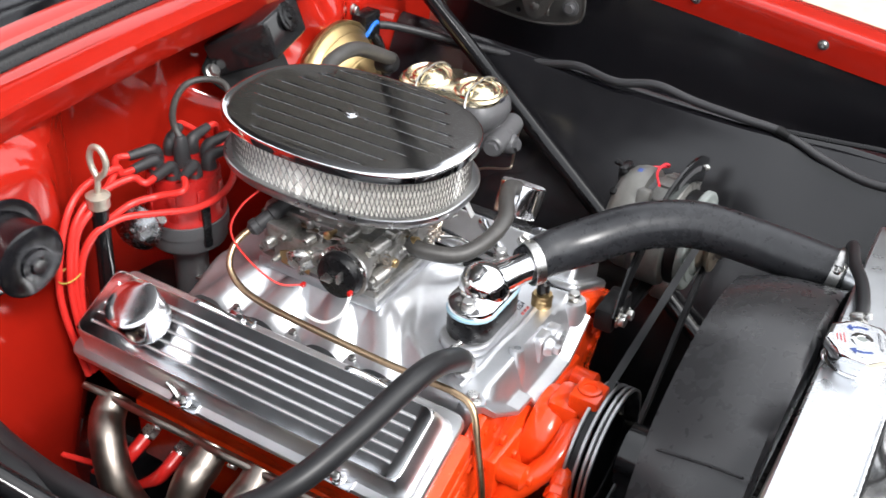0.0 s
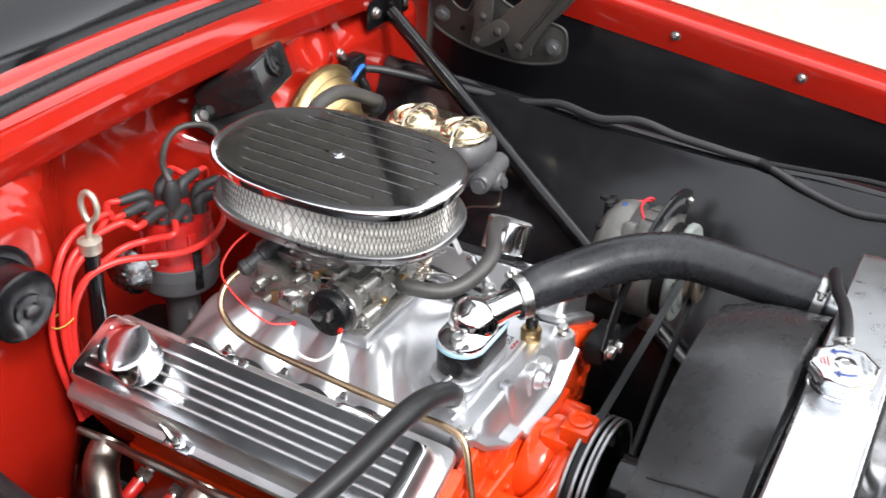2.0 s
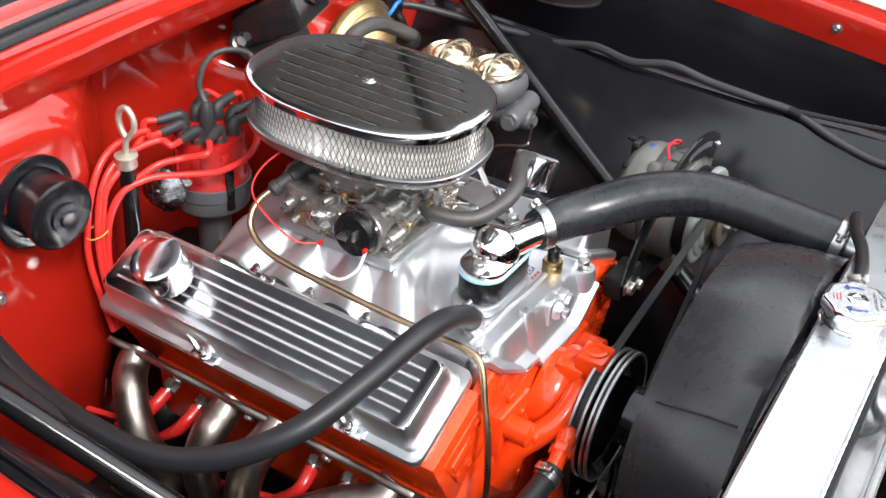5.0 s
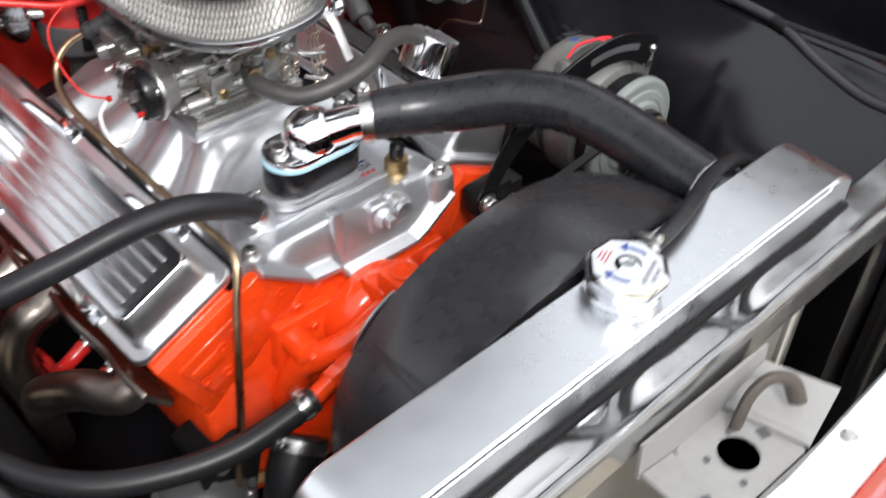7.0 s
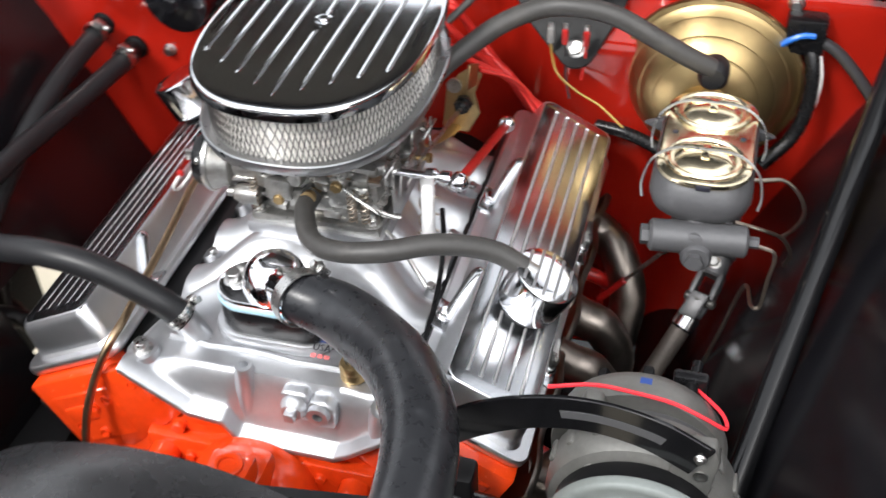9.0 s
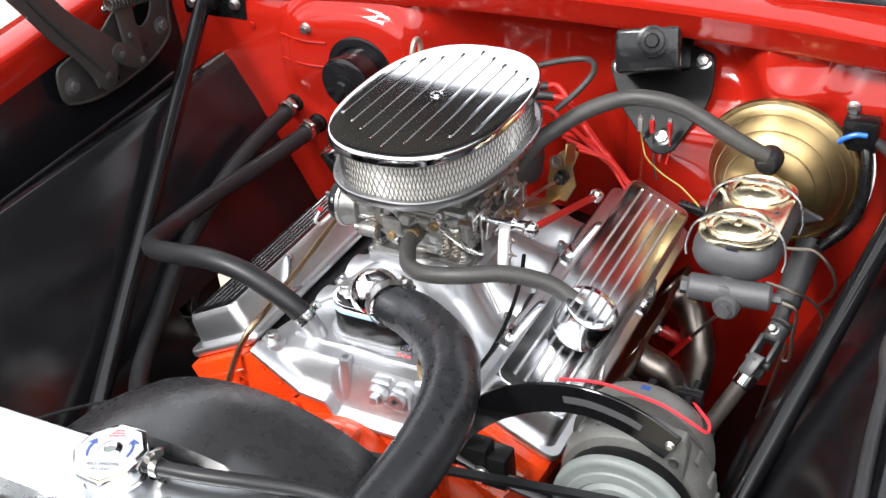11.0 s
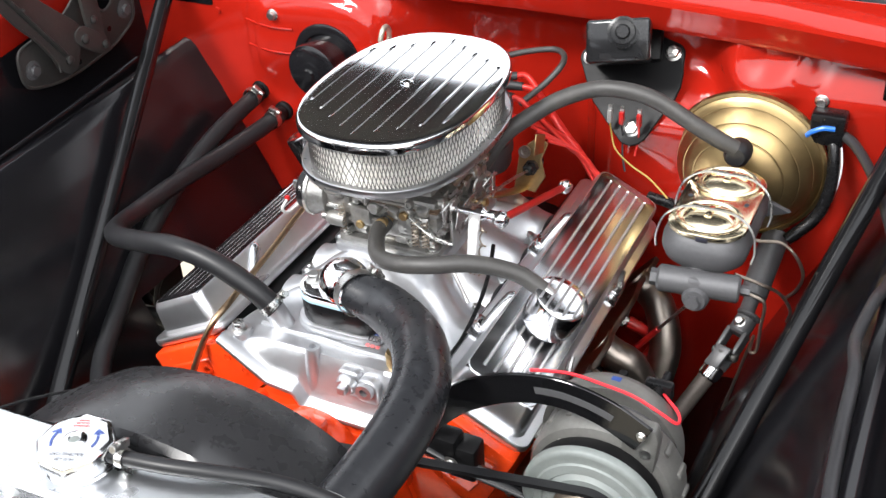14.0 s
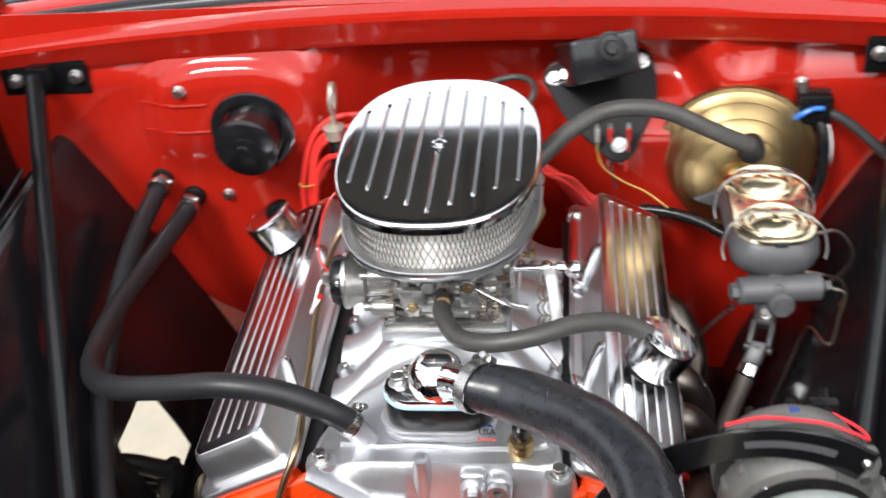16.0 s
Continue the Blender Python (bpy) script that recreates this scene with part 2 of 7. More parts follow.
def box(center, size, bevel=0.0, rot=None, segments=2):
    bm = bmesh.new()
    bmesh.ops.create_cube(bm, size=1)
    bmesh.ops.scale(bm, vec=size, verts=bm.verts)
    bevel_edges(bm, bevel, segments)
    if rot is not None:
        bmesh.ops.transform(bm, matrix=rot.to_4x4(), verts=bm.verts)
    bmesh.ops.translate(bm, vec=V(center), verts=bm.verts)
    return bm


def lathe(origin, axis, profile, segs=32, up=(0, 0, 1), squash=(1, 1), hoop=False):
    """A turned form: profile of (radius, height along axis); a hoop closes on itself and has no end faces."""
    bm = bmesh.new()
    x, y, a = basis(axis, up)
    o = V(origin)
    rings = []
    for r, h in profile:
        if r < 1e-6:
            rings.append([bm.verts.new(o + a * h)])
        else:
            rings.append([bm.verts.new(o + a * h + x * (r * squash[0] * math.cos(2 * math.pi * i / segs)) + y * (r * squash[1] * math.sin(2 * math.pi * i / segs))) for i in range(segs)])
    for p, q in zip(rings, rings[1:] + (rings[:1] if hoop else [])):
        for i in range(segs):
            j = (i + 1) % segs
            if len(p) == 1 and len(q) == 1:
                continue
            if len(p) == 1:
                bm.faces.new((p[0], q[i], q[j]))
            elif len(q) == 1:
                bm.faces.new((p[i], p[j], q[0]))
            else:
                bm.faces.new((p[i], p[j], q[j], q[i]))
    for ring in () if hoop else (rings[0], rings[-1]):
        if len(ring) > 1:
            bm.faces.new(ring)
    return bm


def rod(a, b, r, segs=16, bevel=0.0):
    a, b = V(a), V(b)
    h = (b - a).length
    e = min(bevel, r * 0.6, h * 0.4)
    prof = [(r - e, 0), (r, e), (r, h - e), (r - e, h)] if e else [(r, 0), (r, h)]
    return lathe(a, b - a, prof, segs)


def spline(points, per=8):
    p = [V(q) for q in points]
    p = [p[0] * 2 - p[1]] + p + [p[-1] * 2 - p[-2]]
    out = []
    for i in range(1, len(p) - 2):
        a, b, c, d = p[i - 1], p[i], p[i + 1], p[i + 2]
        for k in range(per):
            t = k / per
            out.append(0.5 * ((2 * b) + (c - a) * t + (2 * a - 5 * b + 4 * c - d) * t * t + (3 * b - a - 3 * c + d) * t ** 3))
    out.append(p[-2])
    return out


def tube(points, radius, segs=14, per=8, radii=None, ribs=0.0, flat=1.0):
    """A round hose or pipe swept smoothly through points; radii runs along it; ribs: depth of its rings."""
    path = spline(points, per)
    n = len(path)
    bm = bmesh.new()
    tang = (path[1] - path[0]).normalized()
    x, y, _ = basis(tang)
    rings = []
    for i, q in enumerate(path):
        t = (path[min(i + 1, n - 1)] - path[max(i - 1, 0)]).normalized()
        x = (x - t * x.dot(t)).normalized()
        y = t.cross(x)
        f = i / (n - 1)
        r = radius
        if radii:
            k = f * (len(radii) - 1)
            j = min(int(k), len(radii) - 2)
            r = radii[j] + (radii[j + 1] - radii[j]) * (k - j)
        if ribs and i % 2:
            r -= ribs
        rings.append([bm.verts.new(q + x * (r * math.cos(2 * math.pi * s / segs)) + y * (r * flat * math.sin(2 * math.pi * s / segs))) for s in range(segs)])
    for p, q in zip(rings, rings[1:]):
        for s in range(segs):
            bm.faces.new((p[s], p[(s + 1) % segs], q[(s + 1) % segs], q[s]))
    bm.faces.new(rings[0])
    bm.faces.new(rings[-1])
    return bm


def prism(poly, origin, u, v, depth, bevel=0.0, segments=2):
    """A flat outline in the axes u, v, made depth thick along u x v."""
    o, u, v = V(origin), V(u).normalized(), V(v).normalized()
    n = u.cross(v)
    bm = bmesh.new()
    a = [bm.verts.new(o + u * p[0] + v * p[1]) for p in poly]
    b = [bm.verts.new(o + u * p[0] + v * p[1] + n * depth) for p in poly]
    bm.faces.new(a)
    bm.faces.new(b)
    for i in range(len(poly)):
        j = (i + 1) % len(poly)
        bm.faces.new((a[i], a[j], b[j], b[i]))
    bmesh.ops.recalc_face_normals(bm, faces=bm.faces)
    return bevel_edges(bm, bevel, segments)


def loft(rings, cap=True, closed=True):
    bm = bmesh.new()
    vs = [[bm.verts.new(p) for p in ring] for ring in rings]
    m = len(vs[0])
    for p, q in zip(vs, vs[1:]):
        for i in range(m if closed else m - 1):
            j = (i + 1) % m
            bm.faces.new((p[i], p[j], q[j], q[i]))
    if cap:
        bm.faces.new(vs[0])
        bm.faces.new(vs[-1])
    return bm


def sheet(fn, nu, nv, thick=0.0):
    """A sheet from fn(s, t), s and t from 0 to 1; with a thickness along its normals."""
    bm = bmesh.new()
    g = [[bm.verts.new(fn(i / nu, j / nv)) for j in range(nv + 1)] for i in range(nu + 1)]
    for i in range(nu):
        for j in range(nv):
            bm.faces.new((g[i][j], g[i + 1][j], g[i + 1][j + 1], g[i][j + 1]))
    if thick:
        bm.normal_update()
        bmesh.ops.solidify(bm, geom=bm.faces[:], thickness=thick)
    return bm


def ngon(k, r, turn=0.0, ry=None):
    return [(r * math.cos(2 * math.pi * i / k + turn), (ry or r) * math.sin(2 * math.pi * i / k + turn)) for i in range(k)]


def stadium(hx, hy, k=16):
    """Outline with half width hx and half length hy, round ends along y."""
    r, s = hx, hy - hx
    return [(r * math.cos(math.pi * i / k), s + r * math.sin(math.pi * i / k)) for i in range(k + 1)] + \
           [(-r * math.cos(math.pi * i / k), -s - r * math.sin(math.pi * i / k)) for i in range(k + 1)]


def bolt(pos, axis, size=0.013, height=0.008, parent=None, material=None, washer=True, name="bolt", label=""):
    """A hexagon-head bolt with a washer; pos is where it seats."""
    x, y, a = basis(axis)
    p = V(pos)
    bm = prism(ngon(6, size * 0.577, 0.3), p, x, y, height, 0.0009, 1)
    if washer:
        bm = merged(bm, lathe(p - a * 0.0005, a, [(size * 0.72, 0), (size * 0.74, 0.001), (size * 0.6, 0.0022), (0, 0.0022)], 16))
    if parent:
        return part(name, bm, material or ZINC, parent, label)
    return bm


def clamp(center, axis, r, parent, width=0.011, turn=0.0, name="hose_clamp"):
    """A worm-drive band clamp with its screw housing."""
    x, y, a = basis(axis)
    c = V(center)
    w = width / 2
    band = lathe(c, a, [(r, -w), (r + 0.0012, -w), (r + 0.0016, 0), (r + 0.0012, w), (r, w)], 28, hoop=True)
    d = x * math.cos(turn) + y * math.sin(turn)
    t = a.cross(d)
    q = c + d * (r + 0.005)
    rot = Matrix((t, a, d)).transposed()
    ob = part(name, merged(band, box(q, (0.014, width * 0.95, 0.008), 0.0015, rot)), ZINC, parent, "zinc worm-drive hose clamp")
    part("screw", prism(ngon(6, 0.0042), q + t * 0.007, d, a, -0.008 if d.cross(a).dot(t) < 0 else 0.008, 0.0006, 1), ZINC, ob)
    return ob


def text_bm(words, size, origin, u, v):
    """Writing as a thin mesh in the axes u, v."""
    cu = bpy.data.curves.new("words", "FONT")
    cu.body, cu.size, cu.align_x, cu.align_y, cu.resolution_u = words, size, "CENTER", "CENTER", 2
    ob = bpy.data.objects.new("words", cu)
    me = bpy.data.meshes.new_from_object(ob)
    bm = bmesh.new()
    bm.from_mesh(me)
    bpy.data.objects.remove(ob)
    bpy.data.curves.remove(cu)
    bpy.data.meshes.remove(me)
    u, v = V(u).normalized(), V(v).normalized()
    for w in bm.verts:
        w.co = V(origin) + u * w.co.x + v * w.co.y + u.cross(v) * 0.0004
    return bm

# ---- ground, car body round the engine bay ----
def smooth01(a, b, x):
    t = min(1.0, max(0.0, (x - a) / (b - a)))
    return t * t * (3 - 2 * t)


solo("ground", sheet(lambda s, t: V(((s - 0.5) * 400, (t - 0.5) * 400, 0.0)), 8, 8), GROUND, "pale concrete ground under and around the car", "ground", kind="structure")


def firewall_y(x, z):
    y = 0.297 + 0.02 * smooth01(0.93, 1.0, z)
    # driver side steps back towards the top behind the wiper motor
    step = 0.266 + 0.085 * smooth01(0.835, 0.925, z)
    y += (step - y) * smooth01(0.08, 0.15, x) * (1 - smooth01(0.29, 0.36, x))
    drv = 0.306 + 0.030 * smooth01(0.90, 0.96, z)
    y += (drv - y) * smooth01(0.30, 0.38, x)
    # recess for the distributor
    y += 0.085 * smooth01(0.215, 0.075, abs(x + 0.005)) * smooth01(1.01, 0.93, z)
    # embossed panel round the heater motor
    dx, dz = abs(x + 0.322), abs(z - 0.865)
    for half, high in ((0.140, 0.134), (0.118, 0.100)):
        r = ((dx / half) ** 2.8 + (dz / high) ** 2.8) ** (1 / 2.8)
        y -= 0.0085 * smooth01(1.04, 0.93, r) * smooth01(0.77, 0.87, z)
    # rounded bulge above the brake booster
    r = math.hypot((x - 0.365) / 0.100, (z - 0.948) / 0.072)
    y -= 0.024 * smooth01(1.0, 0.35, r)
    # lower toe board runs back
    y += 0.05 * smooth01(0.60, 0.36, z)
    # shallow panel waviness
    y += 0.0025 * noise.noise((x * 9, z * 9, 0.0))
    return y


firewall = solo("firewall", sheet(lambda s, t: V((-0.70 + 1.40 * s, firewall_y(-0.70 + 1.40 * s, 0.30 + 0.735 * t), 0.30 + 0.735 * t)), 220, 130, 0.0015), RED,
                "glossy red painted steel firewall with pressed ridges", "firewall", kind="structure", smooth=70)


def crown(x):
    return -0.085 * x * x


def strip(profile, x0, x1, n=24, skew=0.0):
    """A pressed strip along x from a profile of (y, z), bent down towards the sides."""
    rings = []
    for i in range(n + 1):
        x = x0 + (x1 - x0) * i / n
        rings.append([V((x, y + skew * x * x, z + crown(x))) for y, z in profile])
    bm = loft(rings, cap=False, closed=False)
    bm.normal_update()
    bmesh.ops.solidify(bm, geom=bm.faces[:], thickness=0.0015)
    return bm


cowl = thing("cowl", (0, 0.33, 1.0), "glossy red pressed steel cowl panel above the firewall", "cowl", kind="structure")
part("cowl_lip", strip([(0.303, 0.983), (0.2985, 0.992), (0.2955, 1.004), (0.2905, 1.016), (0.2880, 1.022), (0.289, 1.027), (0.296, 1.0295), (0.318, 1.034), (0.332, 1.0375), (0.341, 1.036), (0.346, 1.028)], -0.9, 0.9), RED, cowl, smooth=25)
part("seal_channel", strip([(0.347, 1.026), (0.350, 1.042), (0.356, 1.047), (0.368, 1.048), (0.374, 1.043), (0.377, 1.032)], -0.9, 0.9), PLASTIC, cowl, "black rubber seal strip")
part("cowl_top", strip([(0.378, 1.02), (0.380, 1.040), (0.386, 1.047), (0.398, 1.051), (0.412, 1.050), (0.418, 1.044), (0.420, 1.034)], -0.9, 0.9), RED, cowl, smooth=25)
windscreen = thing("windscreen", (0, 0.7, 1.03), "dark windscreen and wiper well behind the cowl", "windscreen", kind="structure")
part("wiper_well", strip([(0.419, 1.034), (0.43, 1.026), (0.50, 1.020), (0.56, 1.028), (0.60, 1.07)], -0.9, 0.9), GLOSSBLACK, windscreen, "glossy black wiper well")
part("glass", strip([(0.60, 1.071), (0.72, 1.13), (0.86, 1.215)], -0.85, 0.85), DARKGLASS, windscreen, "dark lower windscreen glass")
part("wiper_arm", tube([(-0.30, 0.53, 1.045), (-0.10, 0.56, 1.062), (0.12, 0.61, 1.09), (0.45, 0.66, 1.10)], 0.005, 8), GLOSSBLACK, windscreen)

# raised hood over the rear of the bay
HOOD_TILT = radians(66)


def hood_point(s, t, lift=0.0):
    x = (s - 0.5) * 1.44
    # rounded rear corners, out of view, cut back so valve covers mirror sky
    start = 0.07 * smooth01(0.36, 0.50, abs(x))
    d = start + (1.0 - start) * t
    return V((x, 0.41 - d * math.cos(HOOD_TILT) + lift * math.sin(HOOD_TILT), 1.168 + d * math.sin(HOOD_TILT) + lift * math.cos(HOOD_TILT) + 0.04 * (1 - (2 * s - 1) ** 2)))


hood = thing("hood", (0, 0.43, 1.235), "open car hood, black underneath and red outside", "hood")
part("outer_skin", sheet(lambda s, t: hood_point(s, t, 0.012), 40, 8, 0.0015), RED, hood)
part("inner_panel", sheet(lambda s, t: hood_point(s, t, 0.0), 40, 8, 0.0015), BLACK, hood, "satin black underside")
for sx in (0.06, 0.5, 0.94):
    part("rib", tube([hood_point(sx, 0.04, -0.006), hood_point(sx, 0.5, -0.008), hood_point(sx, 0.96, -0.006)], 0.014, 10, flat=0.6), BLACK, hood)


def inner_fender_point(s, t, side):
    y = 0.30 - 1.12 * s
    # sloping lower panel with a rolled edge, a trough, then the upright wall under the fender flange
    prof = [(0.34, 0.28), (0.405, 0.48), (0.470, 0.62), (0.545, 0.78), (0.578, 0.836), (0.588, 0.8445), (0.598, 0.8465), (0.608, 0.842), (0.632, 0.800), (0.670, 0.752), (0.708, 0.742), (0.726, 0.775), (0.732, 0.870), (0.7370, 0.945), (0.7385, 0.968)]
    k = t * (len(prof) - 1)
    j = min(int(k), len(prof) - 2)
    f = k - j
    x = prof[j][0] + (prof[j + 1][0] - prof[j][0]) * f
    z = prof[j][1] + (prof[j + 1][1] - prof[j][1]) * f
    z += 0.10 * y * smooth01(0.8, 0.93, z)
    # wheelhouse bulge
    x -= 0.035 * math.exp(-((y + 0.05) / 0.30) ** 2) * math.exp(-((z - 0.60) / 0.16) ** 2)
    x += 0.02 * smooth01(-0.2, -0.7, y) * smooth01(0.9, 0.7, z)
    # the panel draws back towards the radiator
    x += 0.026 * smooth01(-0.34, -0.47, y) * smooth01(0.68, 0.80, z) * smooth01(0.70, 0.62, x)
    x += 0.0012 * noise.noise((y * 5, z * 5, side))
    if side < 0:
        x -= 0.049 * smooth01(0.60, 0.72, x)
    return V((side * x, y, z))


def flange_top(y):
    return 1.000 + 0.106 * y


for side in (-1, 1):
    word = "driver" if side > 0 else "passenger"
    skin = sheet(lambda s, t: inner_fender_point(s, t, side), 56, 70, 0.002)
    if side < 0:
        # opening round the suspension arm, with the ground below it
        gap = [f for f in skin.faces if -0.10 < f.calc_center_median().y < 0.02 and 0.50 < f.calc_center_median().z < 0.612]
        bmesh.ops.delete(skin, geom=gap, context="FACES")
    if side < 0:
        # folded bead along the panel
        skin = merged(skin, tube([(-0.612, -0.40, 0.826), (-0.604, -0.20, 0.843), (-0.598, -0.088, 0.853), (-0.596, 0.003, 0.859), (-0.594, 0.074, 0.865), (-0.594, 0.170, 0.873)], 0.0035, 8, 6))
    solo("inner_fender", skin, BLACK,
         "satin black inner fender panel beside the engine", "inner fender", "inner fenders", kind="structure", smooth=60)
    fender = thing("fender", (side * 0.80, -0.3, 0.90), "glossy red front fender with bolted inner flange", "fender", "fenders", kind="structure")

    def fend(s, t, side=side):
        y = 0.42 - 1.30 * s
        top = flange_top(y)
        prof = [(0.7345, -0.058), (0.7315, -0.034), (0.7295, -0.012), (0.7310, -0.004), (0.737, 0.0), (0.752, 0.002), (0.785, 0.001), (0.825, -0.008), (0.855, -0.035), (0.872, -0.11), (0.88, -0.30), (0.875, -0.5)]
        k = t * (len(prof) - 1)
        j = min(int(k), len(prof) - 2)
        f = k - j
        inset = 0.0 if side > 0 else 0.049
        return V((side * (prof[j][0] + (prof[j + 1][0] - prof[j][0]) * f - inset), y, top + prof[j][1] + (prof[j + 1][1] - prof[j][1]) * f))
    part("skin", sheet(fend, 30, 40, 0.0015), RED, fender, smooth=50)
    for y in (0.14, -0.172, -0.385, -0.60):
        bx = 0.7315 if side > 0 else -0.6825
        head = part("button_bolt", lathe((bx, y, flange_top(y) - 0.028), (-side, 0, 0), [(0.0064, 0), (0.0067, 0.0015), (0.0057, 0.0036), (0.0032, 0.0048), (0.0030, 0.0020), (0, 0.0020)], 18), ZINC, fender)
        part("washer", lathe((bx, y, flange_top(y) - 0.028), (-side, 0, 0), [(0.0088, 0), (0.0090, 0.0006), (0.0084, 0.0014), (0, 0.0014)], 20), IRON, head, "dark washer")

# radiator support bar and front sheet metal
SKEW = 0.024
support = thing("radiator_support", (0, -0.67, 0.80), "worn black painted steel radiator support bar in front of the tank", "radiator support", kind="structure")


def support_fn(s, t):
    x = -0.74 + 1.48 * s
    prof = [(-0.647, 0.80), (-0.647, 0.864), (-0.651, 0.870), (-0.687, 0.8715), (-0.690, 0.8745), (-0.6925, 0.8745), (-0.694, 0.870), (-0.694, 0.835)]
    k = t * (len(prof) - 1)
    j = min(int(k), len(prof) - 2)
    f = k - j
    y = prof[j][0] + (prof[j + 1][0] - prof[j][0]) * f
    z = prof[j][1] + (prof[j + 1][1] - prof[j][1]) * f
    # dented scoop beside the filler cap
    d = math.exp(-((x - 0.097) / 0.024) ** 2) + math.exp(-((x + 0.078) / 0.030) ** 2)
    y -= 0.016 * d * smooth01(-0.690, -0.647, y)
    y += 0.030 * x
    z -= 0.016 * d * smooth01(-0.700, -0.660, y)
    z += 0.0030 * noise.noise((x * 14, y * 22, 1.0)) * smooth01(-0.692, -0.675, y)
    z -= 0.03 * smooth01(0.40, 0.72, abs(x))
    z += 0.0012 * noise.noise((x * 25, y * 40, 3.0))
    return V((x, y, z))


part("bar", sheet(support_fn, 120, 25, 0.002), surface("worn_gloss_black_steel", (0.36, 0.36, 0.362), 0.22, 0.92, spread=0.2, scale=6, bump=0.8, bump_scale=14, rough_spread=0.06, dirt=(0.10, 0.099, 0.096), dirt_amount=0.6, dirt_scale=9), support, smooth=50)
part("rubber_strip", tube([(x, -0.6595 + SKEW * x, 0.8735) for x in (-0.325, -0.2, -0.1, 0.0, 0.1, 0.2, 0.29)], 0.0042, 8, 4), FLATBLACK, support, "dark rubber strip beside the tank")
for x in (-0.46, 0.46):
    part("side_plate", box((x, -0.68, 0.66), (0.26, 0.003, 0.36), 0.001), BLACK, support, "satin black side plate")
    part("upright", box((x * 0.86, -0.70, 0.62), (0.035, 0.03, 0.46), 0.006), BLACK, support)

latch = thing("hood_latch_support", (-0.01, -0.74, 0.80), "pale grey steel hood latch bracket with round hole", "latch bracket")


def holed_plate(outline, cx, cy, r, z, thick):
    """A flat plate of the given outline (x, y) with a round hole."""
    n = 48
    inner = [(cx + r * math.cos(2 * math.pi * i / n), cy + r * math.sin(2 * math.pi * i / n)) for i in range(n)]
    outer = []
    for i in range(n):
        d = (math.cos(2 * math.pi * i / n), math.sin(2 * math.pi * i / n))
        best = 9.0
        for (x0, y0), (x1, y1) in zip(outline, outline[1:] + outline[:1]):
            ex, ey = x1 - x0, y1 - y0
            det = d[0] * -ey + d[1] * ex
            if abs(det) > 1e-9:
                k = ((x0 - cx) * -ey + (y0 - cy) * ex) / det
                f = (d[0] * (y0 - cy) - d[1] * (x0 - cx)) / det
                if k > 0 and -1e-6 <= f <= 1 + 1e-6:
                    best = min(best, k)
        outer.append((cx + d[0] * best, cy + d[1] * best))
    ring = [[V((x, y, z)) for x, y in outer], [V((x, y, z)) for x, y in inner], [V((x, y, z - thick)) for x, y in inner], [V((x, y, z - thick)) for x, y in outer], [V((x, y, z)) for x, y in outer]]
    return loft(ring, cap=False)


part("plate", holed_plate([(-0.040, -0.704), (0.030, -0.702), (0.052, -0.776), (-0.044, -0.776)], 0.000, -0.741, 0.019, 0.820, 0.003), BARESTEEL, latch, smooth=20)
part("hole_sleeve", lathe((0.000, -0.741, 0.820), (0, 0, -1), [(0.0192, 0), (0.0192, 0.016), (0.0180, 0.016), (0.0180, 0.0)], 32), BARESTEEL, latch)
part("wing", sheet(lambda s, t: V((-0.040 - 0.042 * s - 0.004 * t, -0.704 - 0.072 * t, 0.820 + 0.006 * s)), 4, 4, 0.003), BARESTEEL, latch, smooth=20)
part("wing", sheet(lambda s, t: V((0.030 + 0.022 * t + 0.055 * s, -0.702 - 0.074 * t + 0.012 * s * t, 0.820 + 0.020 * s)), 4, 4, 0.003), BARESTEEL, latch, smooth=20)
part("rib", tube([(0.032, -0.703, 0.8225), (0.043, -0.740, 0.8225), (0.053, -0.776, 0.8225)], 0.004, 8), BARESTEEL, latch)
part("back_flange", sheet(lambda s, t: V((-0.085 + 0.17 * s, -0.7035 + 0.003 * t, 0.820 + 0.040 * t)), 10, 3, 0.003), BARESTEEL, latch, smooth=20)
part("front_flange", sheet(lambda s, t: V((-0.088 + 0.175 * s, -0.778 - 0.004 * t, 0.820 - 0.05 * t)), 4, 3, 0.003), BARESTEEL, latch, smooth=20)
part("slot", prism(ngon(8, 0.008, 0.3, 0.004), (-0.065, -0.753, 0.8255), (1, 0, 0), (0, 1, 0), 0.0012), IRON, latch, "dark curved slot")
part("square_hole", prism(ngon(4, 0.007, 0.5), (0.034, -0.742, 0.8205), (1, 0, 0), (0, 1, 0), 0.0008), IRON, latch, "dark square hole")
part("hook", tube([(0.022, -0.722, 0.816), (0.024, -0.722, 0.838), (0.030, -0.723, 0.858), (0.044, -0.728, 0.870), (0.060, -0.738, 0.864), (0.066, -0.748, 0.842)], 0.0085, 10, flat=0.6), RUST, latch, "worn brown latch hook")
for p in ((-0.026, -0.728), (0.012, -0.722), (-0.022, -0.762)):
    part("rivet", lathe((p[0], p[1], 0.8205), (0, 0, 1), [(0.0028, 0), (0.003, 0.0015), (0, 0.002)], 10), IRON, latch)

latch.location += V((0.019, -0.002, -0.013))

front = thing("front_panel", (0, -0.83, 0.6), "bright silver-white grille header panel with a red edge", "front panel", kind="structure")


def bow(x):
    """The front line points forward in the middle."""
    return 0.10 * abs(x - 0.02) + 0.10 * max(0.0, abs(x) - 0.3) ** 2


